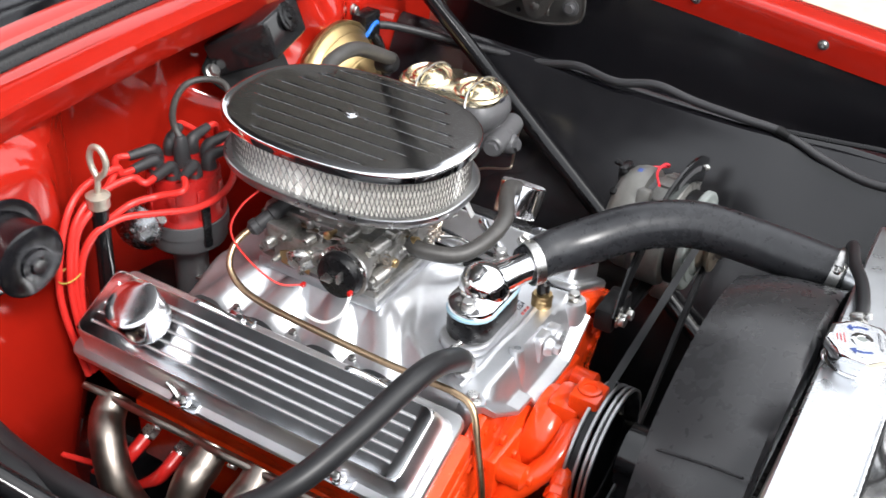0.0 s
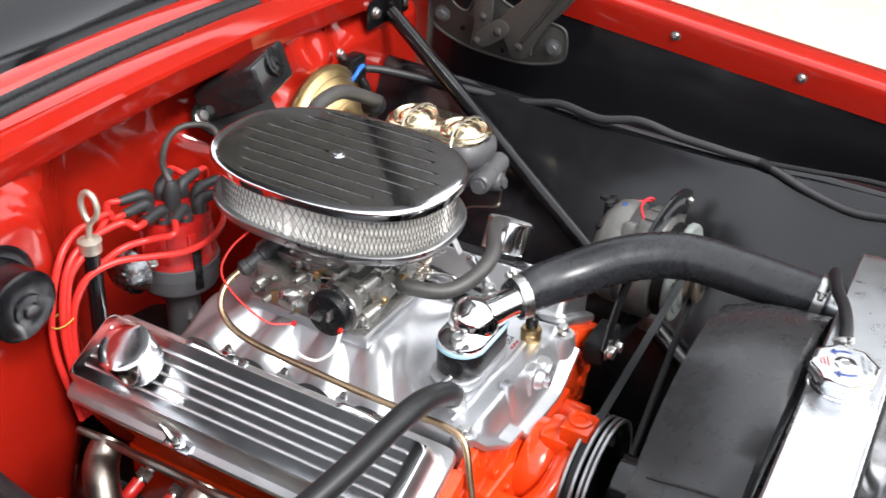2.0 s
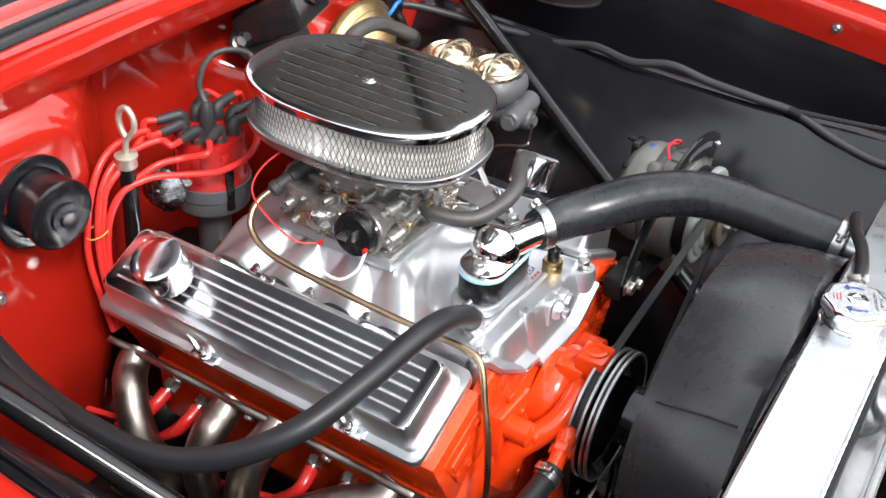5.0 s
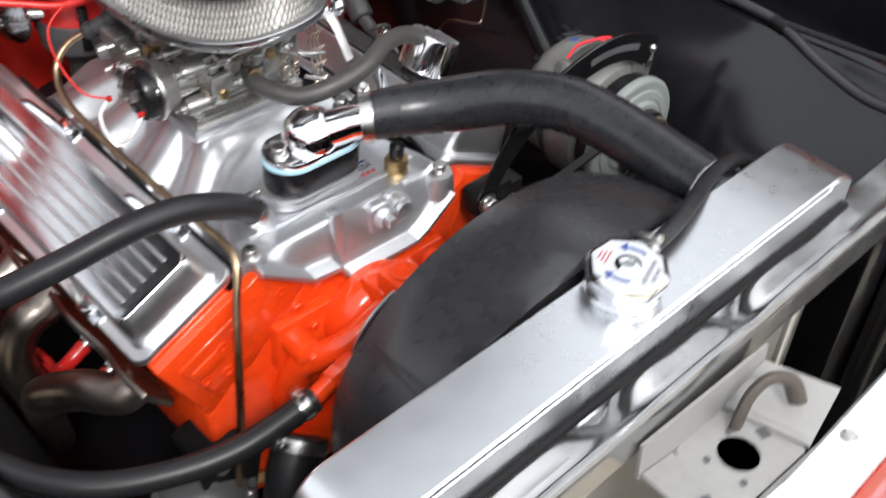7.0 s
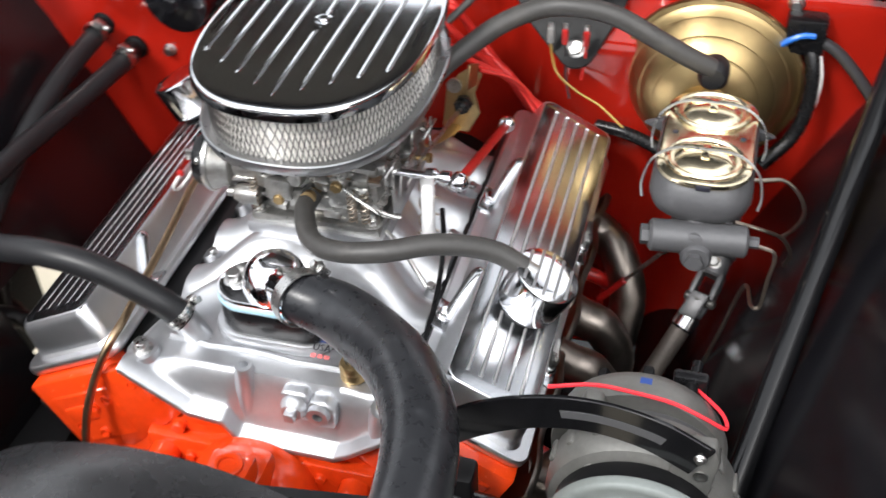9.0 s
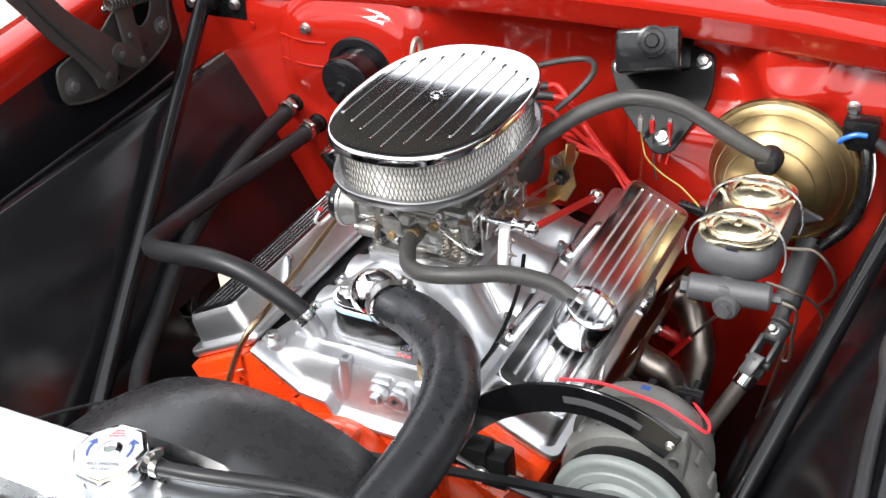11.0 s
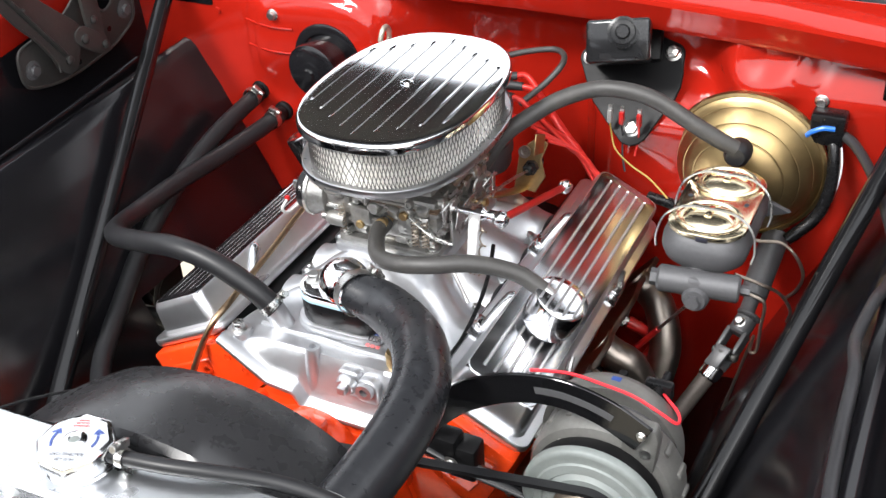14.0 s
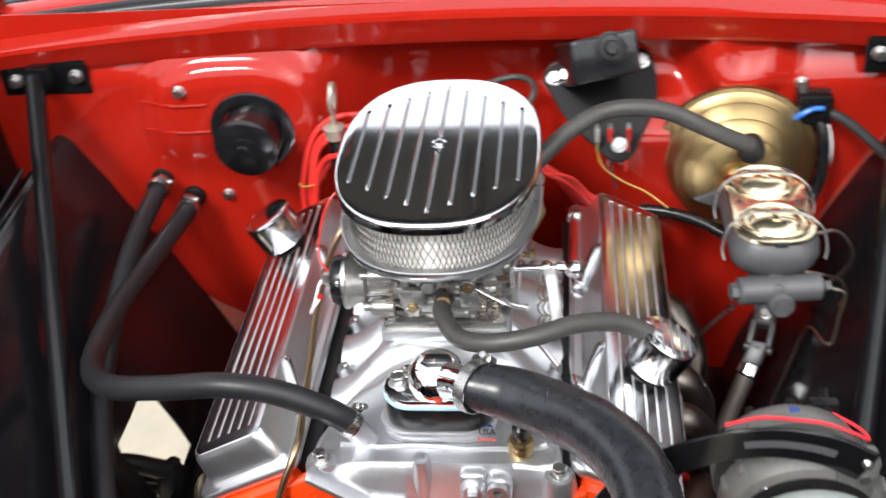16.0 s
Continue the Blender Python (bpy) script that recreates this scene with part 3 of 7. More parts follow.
def front_fn(s, t):
    x = -0.72 + 1.44 * s
    prof = [(-0.783, 0.765), (-0.785, 0.806), (-0.788, 0.811), (-0.802, 0.811), (-0.818, 0.806), (-0.824, 0.798), (-0.827, 0.77)]
    k = t * (len(prof) - 1)
    j = min(int(k), len(prof) - 2)
    f = k - j
    return V((x, prof[j][0] + (prof[j + 1][0] - prof[j][0]) * f + 0.55 * bow(x), prof[j][1] + (prof[j + 1][1] - prof[j][1]) * f))


part("header", sheet(front_fn, 60, 24, 0.002), WHITEPANEL, front, smooth=50)
part("red_edge", sheet(lambda s, t: V((-0.70 + 1.40 * s, -0.828 - 0.022 * t * (1 - 0.4 * s) + 0.55 * bow(-0.70 + 1.40 * s), 0.785 - 0.05 * t)), 40, 3, 0.002), RED, front, "red painted edge")
part("chrome_bar", tube([(x, -0.862 + 0.55 * bow(x), 0.72) for x in (-0.72, -0.5, -0.25, 0.02, 0.25, 0.5, 0.72)], 0.016, 14), CHROME, front, "chrome grille bar")
for k in range(36):
    x = -0.66 + 1.32 * k / 35
    part("grille_slat", box((x, -0.868 + 0.55 * bow(x), 0.64), (0.006, 0.014, 0.17), 0.002), CHROME, front)
for z in (0.64, 0.58, 0.52):
    part("grille_bar", tube([(x, -0.872 + 0.55 * bow(x), z) for x in (-0.70, -0.45, -0.2, 0.02, 0.2, 0.45, 0.70)], 0.007, 10), CHROME, front)
for x in (-0.30, -0.12, 0.10, 0.30):
    bolt((x, -0.800 + 0.55 * bow(x), 0.8125), (0, 0, 1), 0.011, 0.006, front)
# chassis rails and floor of the bay below the engine
for side in (-1, 1):
    solo("frame_rail", box((side * 0.36, -0.2, 0.30), (0.09, 1.3, 0.12), 0.01), BLACK, "black chassis frame rail under the engine", "frame rail", "frame rails", kind="structure")
solo("cross_member", box((0, -0.28, 0.27), (0.70, 0.14, 0.10), 0.012), BLACK, "black front cross member under the engine", "cross member", kind="structure")

solo("splash_pan", sheet(lambda s, t: V((-0.36 + 1.02 * s, 0.62 - 1.42 * t, 0.245 + 0.03 * (2 * s - 1) ** 2)), 8, 8, 0.003), BLACK, "black splash pan under the engine", "splash pan", kind="structure")
solo("gearbox", tube([(0, 0.22, 0.50), (0, 0.40, 0.47), (0, 0.62, 0.44), (0, 0.9, 0.42)], 0.15, 20, radii=[0.15, 0.14, 0.12, 0.10]), FLATBLACK, "dark gearbox housing behind the engine", "gearbox")

# bay braces from the firewall corners to the front
for side in (-1, 1):
    brace = thing("bay_brace", (side * 0.59, 0.27, 0.96), "gloss black tubular brace from firewall corner to frame", "brace", "bay braces")
    top = V((side * 0.598, 0.282, 0.955)) if side < 0 else V((0.577, 0.286, 0.946))
    foot = V((-0.333, -0.548, 0.473)) if side < 0 else V((0.369, -0.510, 0.473))
    part("tube", rod(top, foot, 0.0135, 20, 0.003), GLOSSBLACK, brace)
    part("top_plate", merged(box((side * 0.590, 0.298, 0.950), (0.13, 0.006, 0.055), 0.003), box((side * 0.590, 0.287, 0.957), (0.034, 0.022, 0.03), 0.003)), GLOSSBLACK, brace, "black mounting plate")
    for bx, bz in ((0.543, 0.950), (0.633, 0.945)):
        bolt((side * bx, 0.2945, bz), (0, -1, 0), 0.015, 0.008, brace)
    part("foot_tab", box(foot + V((0, -0.01, -0.01)), (0.04, 0.04, 0.03), 0.004), GLOSSBLACK, brace)


def rounded(poly, k=5):
    """Corners of an outline rounded off by corner cutting."""
    for _ in range(2):
        out = []
        for (x0, y0), (x1, y1) in zip(poly, poly[1:] + poly[:1]):
            out += [(x0 * 0.75 + x1 * 0.25, y0 * 0.75 + y1 * 0.25), (x0 * 0.25 + x1 * 0.75, y0 * 0.25 + y1 * 0.75)]
        poly = out
    return poly


def hinge_set(side):
    x = 0.680 if side > 0 else -0.669
    u, v = V((0, 1, 0)), V((0, 0, 1))

    def flat(outline, depth, thick, edge):
        return prism(rounded(outline), V((x - side * depth, 0, 0)), u, v, thick * -side, edge, 2)
    plate = [(0.029, 0.949), (0.004, 0.945), (-0.004, 0.930), (-0.004, 0.893), (0.012, 0.879), (0.078, 0.863), (0.182, 0.870), (0.232, 0.885), (0.259, 0.902), (0.262, 0.925), (0.275, 1.000), (0.245, 1.005), (0.224, 0.952), (0.204, 0.936), (0.185, 0.936), (0.170, 0.975), (0.143, 0.985), (0.103, 0.958)]
    h = part("hinge", flat(plate, 0.0, 0.004, 0.0012), HINGE, hood, "grey steel hinge plate")
    rim = [V((x - side * 0.004, p[0], p[1])) for p in rounded(plate)]
    part("rolled_edge", tube(rim + rim[:1], 0.0026, 8, 2), HINGE, h)
    # broad pressed arm leaning forward to the hood
    a1 = part("hinge_arm", flat([(0.099, 0.905), (0.090, 0.886), (0.075, 0.880), (0.054, 0.890), (0.048, 0.914), (0.024, 0.955), (-0.008, 0.993), (-0.045, 1.050), (-0.105, 1.140), (-0.045, 1.160), (0.020, 1.040), (0.070, 0.989), (0.117, 0.947), (0.108, 0.926)], 0.020, 0.010, 0.003), HINGE, h)
    part("arm_rib", tube([(x - side * 0.030, 0.066, 0.918), (x - side * 0.032, 0.040, 0.955), (x - side * 0.032, 0.016, 0.991), (x - side * 0.031, -0.020, 1.045), (x - side * 0.030, -0.050, 1.095)], 0.0075, 10, 6, flat=0.5), HINGE, a1)
    part("arm_edge", tube([(x - side * 0.030, 0.050, 0.895), (x - side * 0.030, 0.047, 0.914), (x - side * 0.030, 0.023, 0.955), (x - side * 0.030, -0.009, 0.993), (x - side * 0.030, -0.046, 1.050)], 0.0022, 8, 6), HINGE, a1)
    a2 = part("hinge_arm", flat([(0.166, 0.971), (0.164, 0.912), (0.171, 0.893), (0.152, 0.884), (0.136, 0.899), (0.131, 0.938), (0.130, 0.985), (0.128, 1.07), (0.120, 1.16), (0.150, 1.16), (0.162, 1.07)], 0.018, 0.007, 0.002), HINGE, h)
    part("hinge_link", flat([(0.172, 0.882), (0.155, 0.912), (0.135, 0.931), (0.113, 0.948), (0.094, 0.940), (0.093, 0.924), (0.110, 0.907), (0.141, 0.887)], 0.027, 0.005, 0.0015), HINGE, h)
    coil = [(x - side * 0.024 + 0.011 * math.cos(i * 0.9), 0.225 - 0.0011 * i, 0.988 + 0.0002 * i + 0.011 * math.sin(i * 0.9)) for i in range(100)]
    part("spring", tube(coil, 0.0024, 6, 2), HINGE, h, "coiled grey spring")
    for y, z, r in ((0.238, 0.922, 0.020), (0.020, 0.907, 0.020)):
        bt = part("washer", lathe((x - side * 0.004, y, z), (-side, 0, 0), [(r * 0.75, 0), (r * 0.75, 0.002), (r * 0.4, 0.0025), (0, 0.0025)], 24), IRON, h)
        bolt((x - side * 0.006, y, z), (-side, 0, 0), r * 0.8, 0.008, bt, IRON)
    for y, z, d, r in ((0.146, 0.942, 0.025, 0.007), (0.113, 0.924, 0.032, 0.008), (0.153, 0.899, 0.032, 0.007), (0.073, 0.905, 0.030, 0.008), (0.008, 1.008, 0.030, 0.006)):
        part("rivet", lathe((x - side * d, y, z), (-side, 0, 0), [(r, 0), (r * 0.95, 0.003), (r * 0.5, 0.005), (0, 0.0055)], 18), HINGE, h)
    for y, z in ((0.196, 0.904), (0.116, 0.880)):
        part("hole", lathe((x - side * 0.0042, y, z), (-side, 0, 0), [(0.0045, 0), (0.0045, 0.0006), (0, 0.0006)], 14), BLACK, h, "dark drilled hole")
    return h


for side in (-1, 1):
    hinge_set(side)

# unseen dark walls added to darken reflections: beyond the driver side, behind the viewer and in front of the car
DARKWALL = surface("dark_reflection_wall", (0.028, 0.025, 0.023), 0.7, spread=0.3, scale=2, bump=0.3, bump_scale=20)


def dark_wall(x, y, half, high, along_y):
    """A boarded wall with a core behind it, facing the car."""
    b = thing("building", (x, y, 0), "unseen dark boarded wall added to darken reflections", "building", "yard buildings", kind="structure")
    k = int(half * 4)
    out = 1 if (x if along_y else y) > 0 else -1
    for i in range(k):
        d = -half + (i + 0.5) * 2 * half / k
        c = V((x + out * 0.012 * (i % 2), y + d, high / 2)) if along_y else V((x + d, y + out * 0.012 * (i % 2), high / 2))
        w = 2 * half / k - 0.01
        part("board", box(c, (0.05, w, high) if along_y else (w, 0.05, high), 0.006), DARKWALL, b)
    c = V((x + out * 0.2, y, high / 2)) if along_y else V((x, y + out * 0.2, high / 2))
    part("wall_core", box(c, (0.3, 2 * half, high - 0.02) if along_y else (2 * half, 0.3, high - 0.02), 0.01), DARKWALL, b)


# heights set how much bright sky the metal and black panels mirror
dark_wall(7.2, 3.0, 7.0, 6.0, True)
dark_wall(-7.6, 2.0, 7.0, 2.6, True)
dark_wall(0.0, -9.0, 6.5, 3.0, False)

# ---- engine ----
VC_TILT = radians(27)
engine = thing("engine_block", (0, 0, 0.42), "bright orange painted V8 engine block and cylinder heads", "engine")
part("block", prism([(-0.205, 0.60), (-0.13, 0.672), (-0.075, 0.70), (0.075, 0.70), (0.13, 0.672), (0.205, 0.60), (0.20, 0.50), (0.15, 0.42), (-0.15, 0.42), (-0.20, 0.50)],
                    (0, 0.205, 0), (1, 0, 0), (0, 0, 1), 0.48, 0.006), ORANGE, engine)
for s in (-1, 1):
    ca, sa = math.cos(VC_TILT), math.sin(VC_TILT)
    ro, ri = V((s * 0.2535, 0, 0.6985)), V((s * 0.1575, 0, 0.7474))
    dn = V((-s * sa, 0, -ca))
    bo, bi = ro + dn * 0.115, ri + dn * 0.105
    poly = [(ri.x, ri.z), (ro.x, ro.z), (bo.x, bo.z), (bi.x, bi.z)]
    hd = part("cylinder_head", prism(poly, (0, 0.232, 0), (1, 0, 0), (0, 0, 1), 0.506, 0.004), ORANGE, engine)
    # raised rim, casting pads and core plugs on the front face
    pad = [(ri + (ro - ri) * 0.1 + dn * 0.02), (ri + (ro - ri) * 0.86 + dn * 0.02), (ri + (ro - ri) * 0.80 + dn * 0.085), (ri + (ro - ri) * 0.16 + dn * 0.085)]
    part("casting_pad", prism([(p.x, p.z) for p in pad], (0, -0.2720, 0), (1, 0, 0), (0, 0, 1), 0.0045, 0.002, 1), ORANGE, hd)
    for f, d in ((0.22, 0.035), (0.42, 0.040), (0.75, 0.06), (0.55, 0.075)):
        p = ri + (ro - ri) * f + dn * d
        part("core_hole", lathe((p.x, -0.2755, p.z), (0, -1, 0), [(0.0065, 0), (0.0065, 0.0035), (0.004, 0.0035), (0.004, 0.0005), (0, 0.0005)], 14), ORANGE, hd)
    p = ri + (ro - ri) * 0.62 + dn * 0.045
    rot = Euler((0, s * VC_TILT, 0)).to_matrix()
    part("casting_boss", box((p.x, -0.2765, p.z), (0.036, 0.005, 0.020), 0.003, rot), ORANGE, hd)
part("timing_cover", merged(
    lathe((0, -0.27, 0.57), (0, -1, 0), [(0.125, 0), (0.125, 0.012), (0.118, 0.018), (0.108, 0.02), (0.09, 0.034), (0.04, 0.036), (0, 0.036)], 40),
    box((0, -0.278, 0.650), (0.24, 0.02, 0.066), 0.006)), ORANGE, engine)
for a in range(10):
    an = radians(20 + 36 * a)
    bolt((0.117 * math.cos(an), -0.287, 0.57 + 0.117 * math.sin(an)), (0, -1, 0), 0.010, 0.006, engine, ORANGE)
for s in (-1, 1):
    mt = thing("engine_mount", (s * 0.2, -0.20, 0.40), "black steel engine mount bracket bolted to the block", "engine mount", "engine mounts")
    part("mount_bracket", prism([(-0.03, 0.0), (0.035, 0.01), (0.05, 0.10), (0.02, 0.145), (-0.035, 0.13)], (s * 0.195, -0.225, 0.415), (1, 0, 0), (0, 0, 1), 0.060, 0.006), FLATBLACK, mt)
    part("rubber_pad", box((s * 0.225, -0.24, 0.412), (0.07, 0.075, 0.035), 0.008), RUBBER, mt)
    for dz in (0.035, 0.10):
        bolt((s * 0.205, -0.287, 0.43 + dz), (0, -1, 0), 0.016, 0.010, mt)


# front faces of heads and block meet along the deck in a narrow groove
for outline, depth in (([(-0.158, 0.744), (-0.130, 0.760), (-0.122, 0.756), (-0.0695, 0.7175), (-0.147, 0.64), (-0.16, 0.64)], 0.0140),
                       ([(-0.0665, 0.7160), (-0.030, 0.712), (-0.020, 0.690), (-0.02, 0.64), (-0.1425, 0.64)], 0.0125),
                       ([(0.020, 0.688), (0.080, 0.689), (0.0945, 0.6975), (0.1520, 0.64), (0.02, 0.64)], 0.0125),
                       ([(0.0970, 0.6995), (0.132, 0.728), (0.158, 0.744), (0.16, 0.64), (0.1565, 0.64)], 0.0140)):
    part("front_wedge", prism(outline, (0, -0.262, 0), (1, 0, 0), (0, 0, 1), depth, 0.0012, 2), ORANGE, engine)
for x, z in ((-0.128, 0.736), (-0.104, 0.722), (0.128, 0.706)):
    part("tapped_hole", lathe((x, -0.2758, z), (0, -1, 0), [(0.0058, -0.001), (0.0054, 0.0012), (0.0036, 0.0012), (0.0034, -0.004), (0, -0.004)], 16), ORANGE, engine)
for x, z, r in ((-0.085, 0.690, 0.0065), (0.066, 0.672, 0.0065)):
    bolt((x, -0.2745, z), (0, -1, 0), 2 * r, 0.008, engine, ORANGE)


pump = thing("water_pump", (0, -0.34, 0.52), "orange painted cast water pump on the engine front", "water pump")
part("body", merged(
    lathe((0, -0.288, 0.645), (0, -1, 0), [(0.062, 0), (0.066, 0.02), (0.060, 0.036), (0.045, 0.046), (0.030, 0.052), (0.027, 0.075), (0, 0.075)], 36),
    box((0.004, -0.322, 0.690), (0.056, 0.045, 0.055), 0.012)), ORANGE, pump)
top_boss = part("top_boss", merged(prism(ngon(4, 0.030, math.pi / 4, 0.027), (0.004, -0.345, 0.690), (1, 0, 0), (0, 1, 0), 0.046, 0.005),
                                   lathe((0.004, -0.345, 0.736), (0, 0, 1), [(0.0150, -0.001), (0.0145, 0.003), (0.0135, 0.0036), (0.0088, 0.0034), (0.0080, 0.0008), (0, 0.0006)], 24)), ORANGE, pump)
for s in (-1, 1):
    part("leg", tube([(s * 0.018, -0.342, 0.690), (s * 0.045, -0.343, 0.686), (s * 0.070, -0.338, 0.672), (s * 0.090, -0.322, 0.654), (s * 0.101, -0.298, 0.625), (s * 0.105, -0.288, 0.575)], 0.016, 16, radii=[0.017, 0.0150, 0.0150, 0.0155, 0.018, 0.022]), ORANGE, pump)
    part("leg_boss", lathe((s * 0.100, -0.288, 0.660), (0, -1, 0), [(0.016, 0), (0.016, 0.030), (0.012, 0.033), (0.0, 0.033)], 20), ORANGE, pump)
    bolt((s * 0.100, -0.321, 0.660), (0, -1, 0), 0.013, 0.008, pump, ORANGE)
    bolt((s * 0.105, -0.305, 0.60), (0, -1, 0), 0.013, 0.008, pump, ORANGE)
part("hose_neck", tube([(-0.02, -0.340, 0.650), (-0.07, -0.354, 0.662), (-0.108, -0.362, 0.660), (-0.136, -0.366, 0.656)], 0.013, 14, radii=[0.022, 0.0135, 0.0105, 0.0105]), ORANGE, pump)
part("neck_hex", lathe((-0.096, -0.3595, 0.661), (-1, -0.16, -0.1), [(0.0135, 0), (0.0140, 0.001), (0.0140, 0.013), (0.0130, 0.014), (0, 0.014)], 6), ORANGE, pump)
part("inlet_neck", tube([(-0.05, -0.33, 0.565), (-0.12, -0.355, 0.575), (-0.165, -0.37, 0.60)], 0.022, 16), ORANGE, pump)

# ---- intake manifold ----
manifold = thing("intake_manifold", (0, 0, 0.70), "satin cast aluminium dual-plane intake manifold", "intake manifold")


LIP = [(-0.150, 0.765), (-0.128, 0.762), (-0.123, 0.758), (-0.067, 0.718), (-0.031, 0.714), (-0.017, 0.692), (0.080, 0.691), (0.095, 0.700), (0.135, 0.732), (0.150, 0.738)]


def lip(x):
    """Height of the front edge along the casting."""
    for (x0, z0), (x1, z1) in zip(LIP, LIP[1:]):
        if x0 <= x <= x1:
            return z0 + (z1 - z0) * (x - x0) / (x1 - x0)
    return LIP[-1][1]


def manifold_top(x, y):
    ax = abs(x)
    # runner columns fall from the carburettor pad to the head flanges
    slope = 0.791 - 0.036 * smooth01(0.055, 0.128, ax)
    f = smooth01(0.04, 0.13, ax)
    col = 0.0
    for a, b in ((-0.082, -0.128), (-0.028, -0.048), (0.028, 0.048), (0.082, 0.128)):
        col = max(col, math.exp(-abs((y - (a + (b - a) * f)) / (0.024 + 0.004 * f)) ** 3))
    plenum = math.exp(-(x / 0.078) ** 8) * math.exp(-(y / 0.108) ** 8)
    z_run = slope - 0.020 * (1 - max(col, plenum)) * smooth01(0.0, 0.05, ax)
    # front valley round the thermostat, held by two arched ridges
    arch = math.hypot(x / 0.140, (y + 0.262) / 0.150)
    w = 0.16 if arch < 1.0 else 0.26
    z_front = 0.762 + 0.018 * math.exp(-((arch - 1.0) / w) ** 2)
    z_front -= 0.010 * smooth01(0.085, 0.130, ax) * smooth01(-0.13, -0.20, y)
    g = smooth01(1.10, 0.90, arch)
    z = z_run * (1 - g) + z_front * g
    # tail runs down to the rear rail
    z -= 0.075 * smooth01(0.150, 0.192, y - 0.02 * (ax / 0.13))
    # front apron falls to the lip in two facets
    s = min(1.0, max(0.0, (-0.253 - y) / 0.018))
    s = 0.35 * smooth01(0.0, 0.5, s) + 0.65 * smooth01(0.35, 1.0, s)
    z = z * (1 - s) + (lip(x) + 0.0095) * s
    z += 0.0004 * noise.noise((x * 40, y * 40, 0))
    return z


rings = []
for i in range(129):
    x = -0.1305 + 0.2635 * i / 128
    ring = []
    yf = -0.272
    for j in range(150):
        y = yf + (0.195 - yf) * j / 149
        ring.append(V((x, y, manifold_top(x, y))))
    ring.append(V((x, 0.195, 0.67)))
    ring.append(V((x, yf + 0.012, 0.67)))
    ring.append(V((x, yf + 0.004, lip(x))))
    ring.append(V((x, yf - 0.013, lip(x))))
    ring.append(V((x, yf - 0.0145, lip(x) + 0.0015)))
    ring.append(V((x, yf - 0.0145, lip(x) + 0.0065)))
    ring.append(V((x, yf - 0.0130, lip(x) + 0.0080)))
    rings.append(ring)
part("casting", loft(rings), CAST, manifold, smooth=62)
# black strips put the shade into the deep gaps beside the heads
for s in (-1, 1):
    part("gap_shade_strip", box((s * 0.1440, -0.012, 0.724), (0.0255, 0.455, 0.046), 0.001), RUBBER, manifold, "dark strip standing in for shade in the gap beside the head")
# raised ribs that follow the casting


def drape(pts, r, lift=-0.0022):
    out = []
    for (x0, y0), (x1, y1) in zip(pts, pts[1:]):
        for k in range(6):
            f = k / 6
            x, y = x0 + (x1 - x0) * f, y0 + (y1 - y0) * f
            out.append((x, y, manifold_top(x, y) + lift))
    out.append((pts[-1][0], pts[-1][1], manifold_top(*pts[-1]) + lift))
    return tube(out, r, 8, 2)


for pts, r in (([(-0.104, -0.225), (-0.06, -0.230), (-0.016, -0.228), (0.03, -0.232), (0.09, -0.231), (0.118, -0.225)], 0.0050),):
    part("casting_rib", drape(pts, r), CAST, manifold)
# pads, bosses and posts
part("carb_pad", box((0, 0, 0.797), (0.150, 0.180, 0.016), 0.004), CAST, manifold)
part("thermostat_pad", prism(stadium(0.033, 0.064), (0, -0.193, 0.762), (0, 1, 0), (-1, 0, 0), 0.0148, 0.005), CAST, manifold)
for s, bx, by, bz in ((-1, -0.121, -0.252, 0.765), (1, 0.130, -0.262, 0.757)):
    boss = part("corner_boss", lathe((bx, by, bz - 0.03), (0, 0, 1), [(0.0195, 0), (0.0170, 0.024), (0.0150, 0.030), (0, 0.030)], 24), CAST, manifold)
    bolt((bx, by, bz), (0, 0, 1), 0.014, 0.011, boss)
for s in (-1, 1):
    for y in (-0.088, 0.0, 0.088):
        p = V((s * 0.121, y, 0.748))
        boss = part("flange_boss", lathe(p - V((0, 0, 0.02)), (s * 0.4, 0, 1), [(0.012, 0), (0.0090, 0.020), (0.0080, 0.022), (0, 0.022)], 18), CAST, manifold)
        bolt(p + V((s * 0.001, 0, 0.001)), (s * 0.4, 0, 1), 0.0095, 0.006, boss, washer=False)
part("post", lathe((-0.014, -0.2545, 0.702), (0, 0.02, 1), [(0.0135, 0), (0.0115, 0.045), (0.0098, 0.058), (0.0094, 0.066), (0.0085, 0.068), (0.0045, 0.068), (0.0045, 0.060), (0, 0.060)], 22), CAST, manifold)
plug_pad = part("sensor_pad", prism([(-0.012, -0.020), (0.014, -0.020), (0.016, 0.006), (0.008, 0.014), (-0.008, 0.014), (-0.013, 0.004)], (0.066, -0.255, 0.742), (1, 0, 0), (0, 0, 1), 0.017, 0.004), CAST, manifold)
part("plug_boss", prism([(-0.015, -0.022), (0.014, -0.022), (0.014, 0.010), (0.010, 0.015), (-0.011, 0.015), (-0.015, 0.010)], (0.041, -0.252, 0.744), (1, 0, 0), (0, 0, 1), 0.016, 0.004), CAST, manifold)
part("square_plug", merged(lathe((0.041, -0.269, 0.744), (0, -1, 0), [(0.0135, 0), (0.0135, 0.004), (0.011, 0.007), (0.010, 0.010), (0, 0.010)], 20),
                           box((0.041, -0.281, 0.744), (0.011, 0.012, 0.011), 0.002)), CAST, plug_pad)
part("threaded_boss", lathe((0.066, -0.272, 0.743), (0, -1, 0), [(0.0115, 0), (0.0105, 0.006), (0.005, 0.006), (0.005, 0.0), (0, 0.0)], 18), CAST, plug_pad)
# ---- valve covers with milled grooves ----
VC_Y0, VC_Y1 = -0.260, 0.240


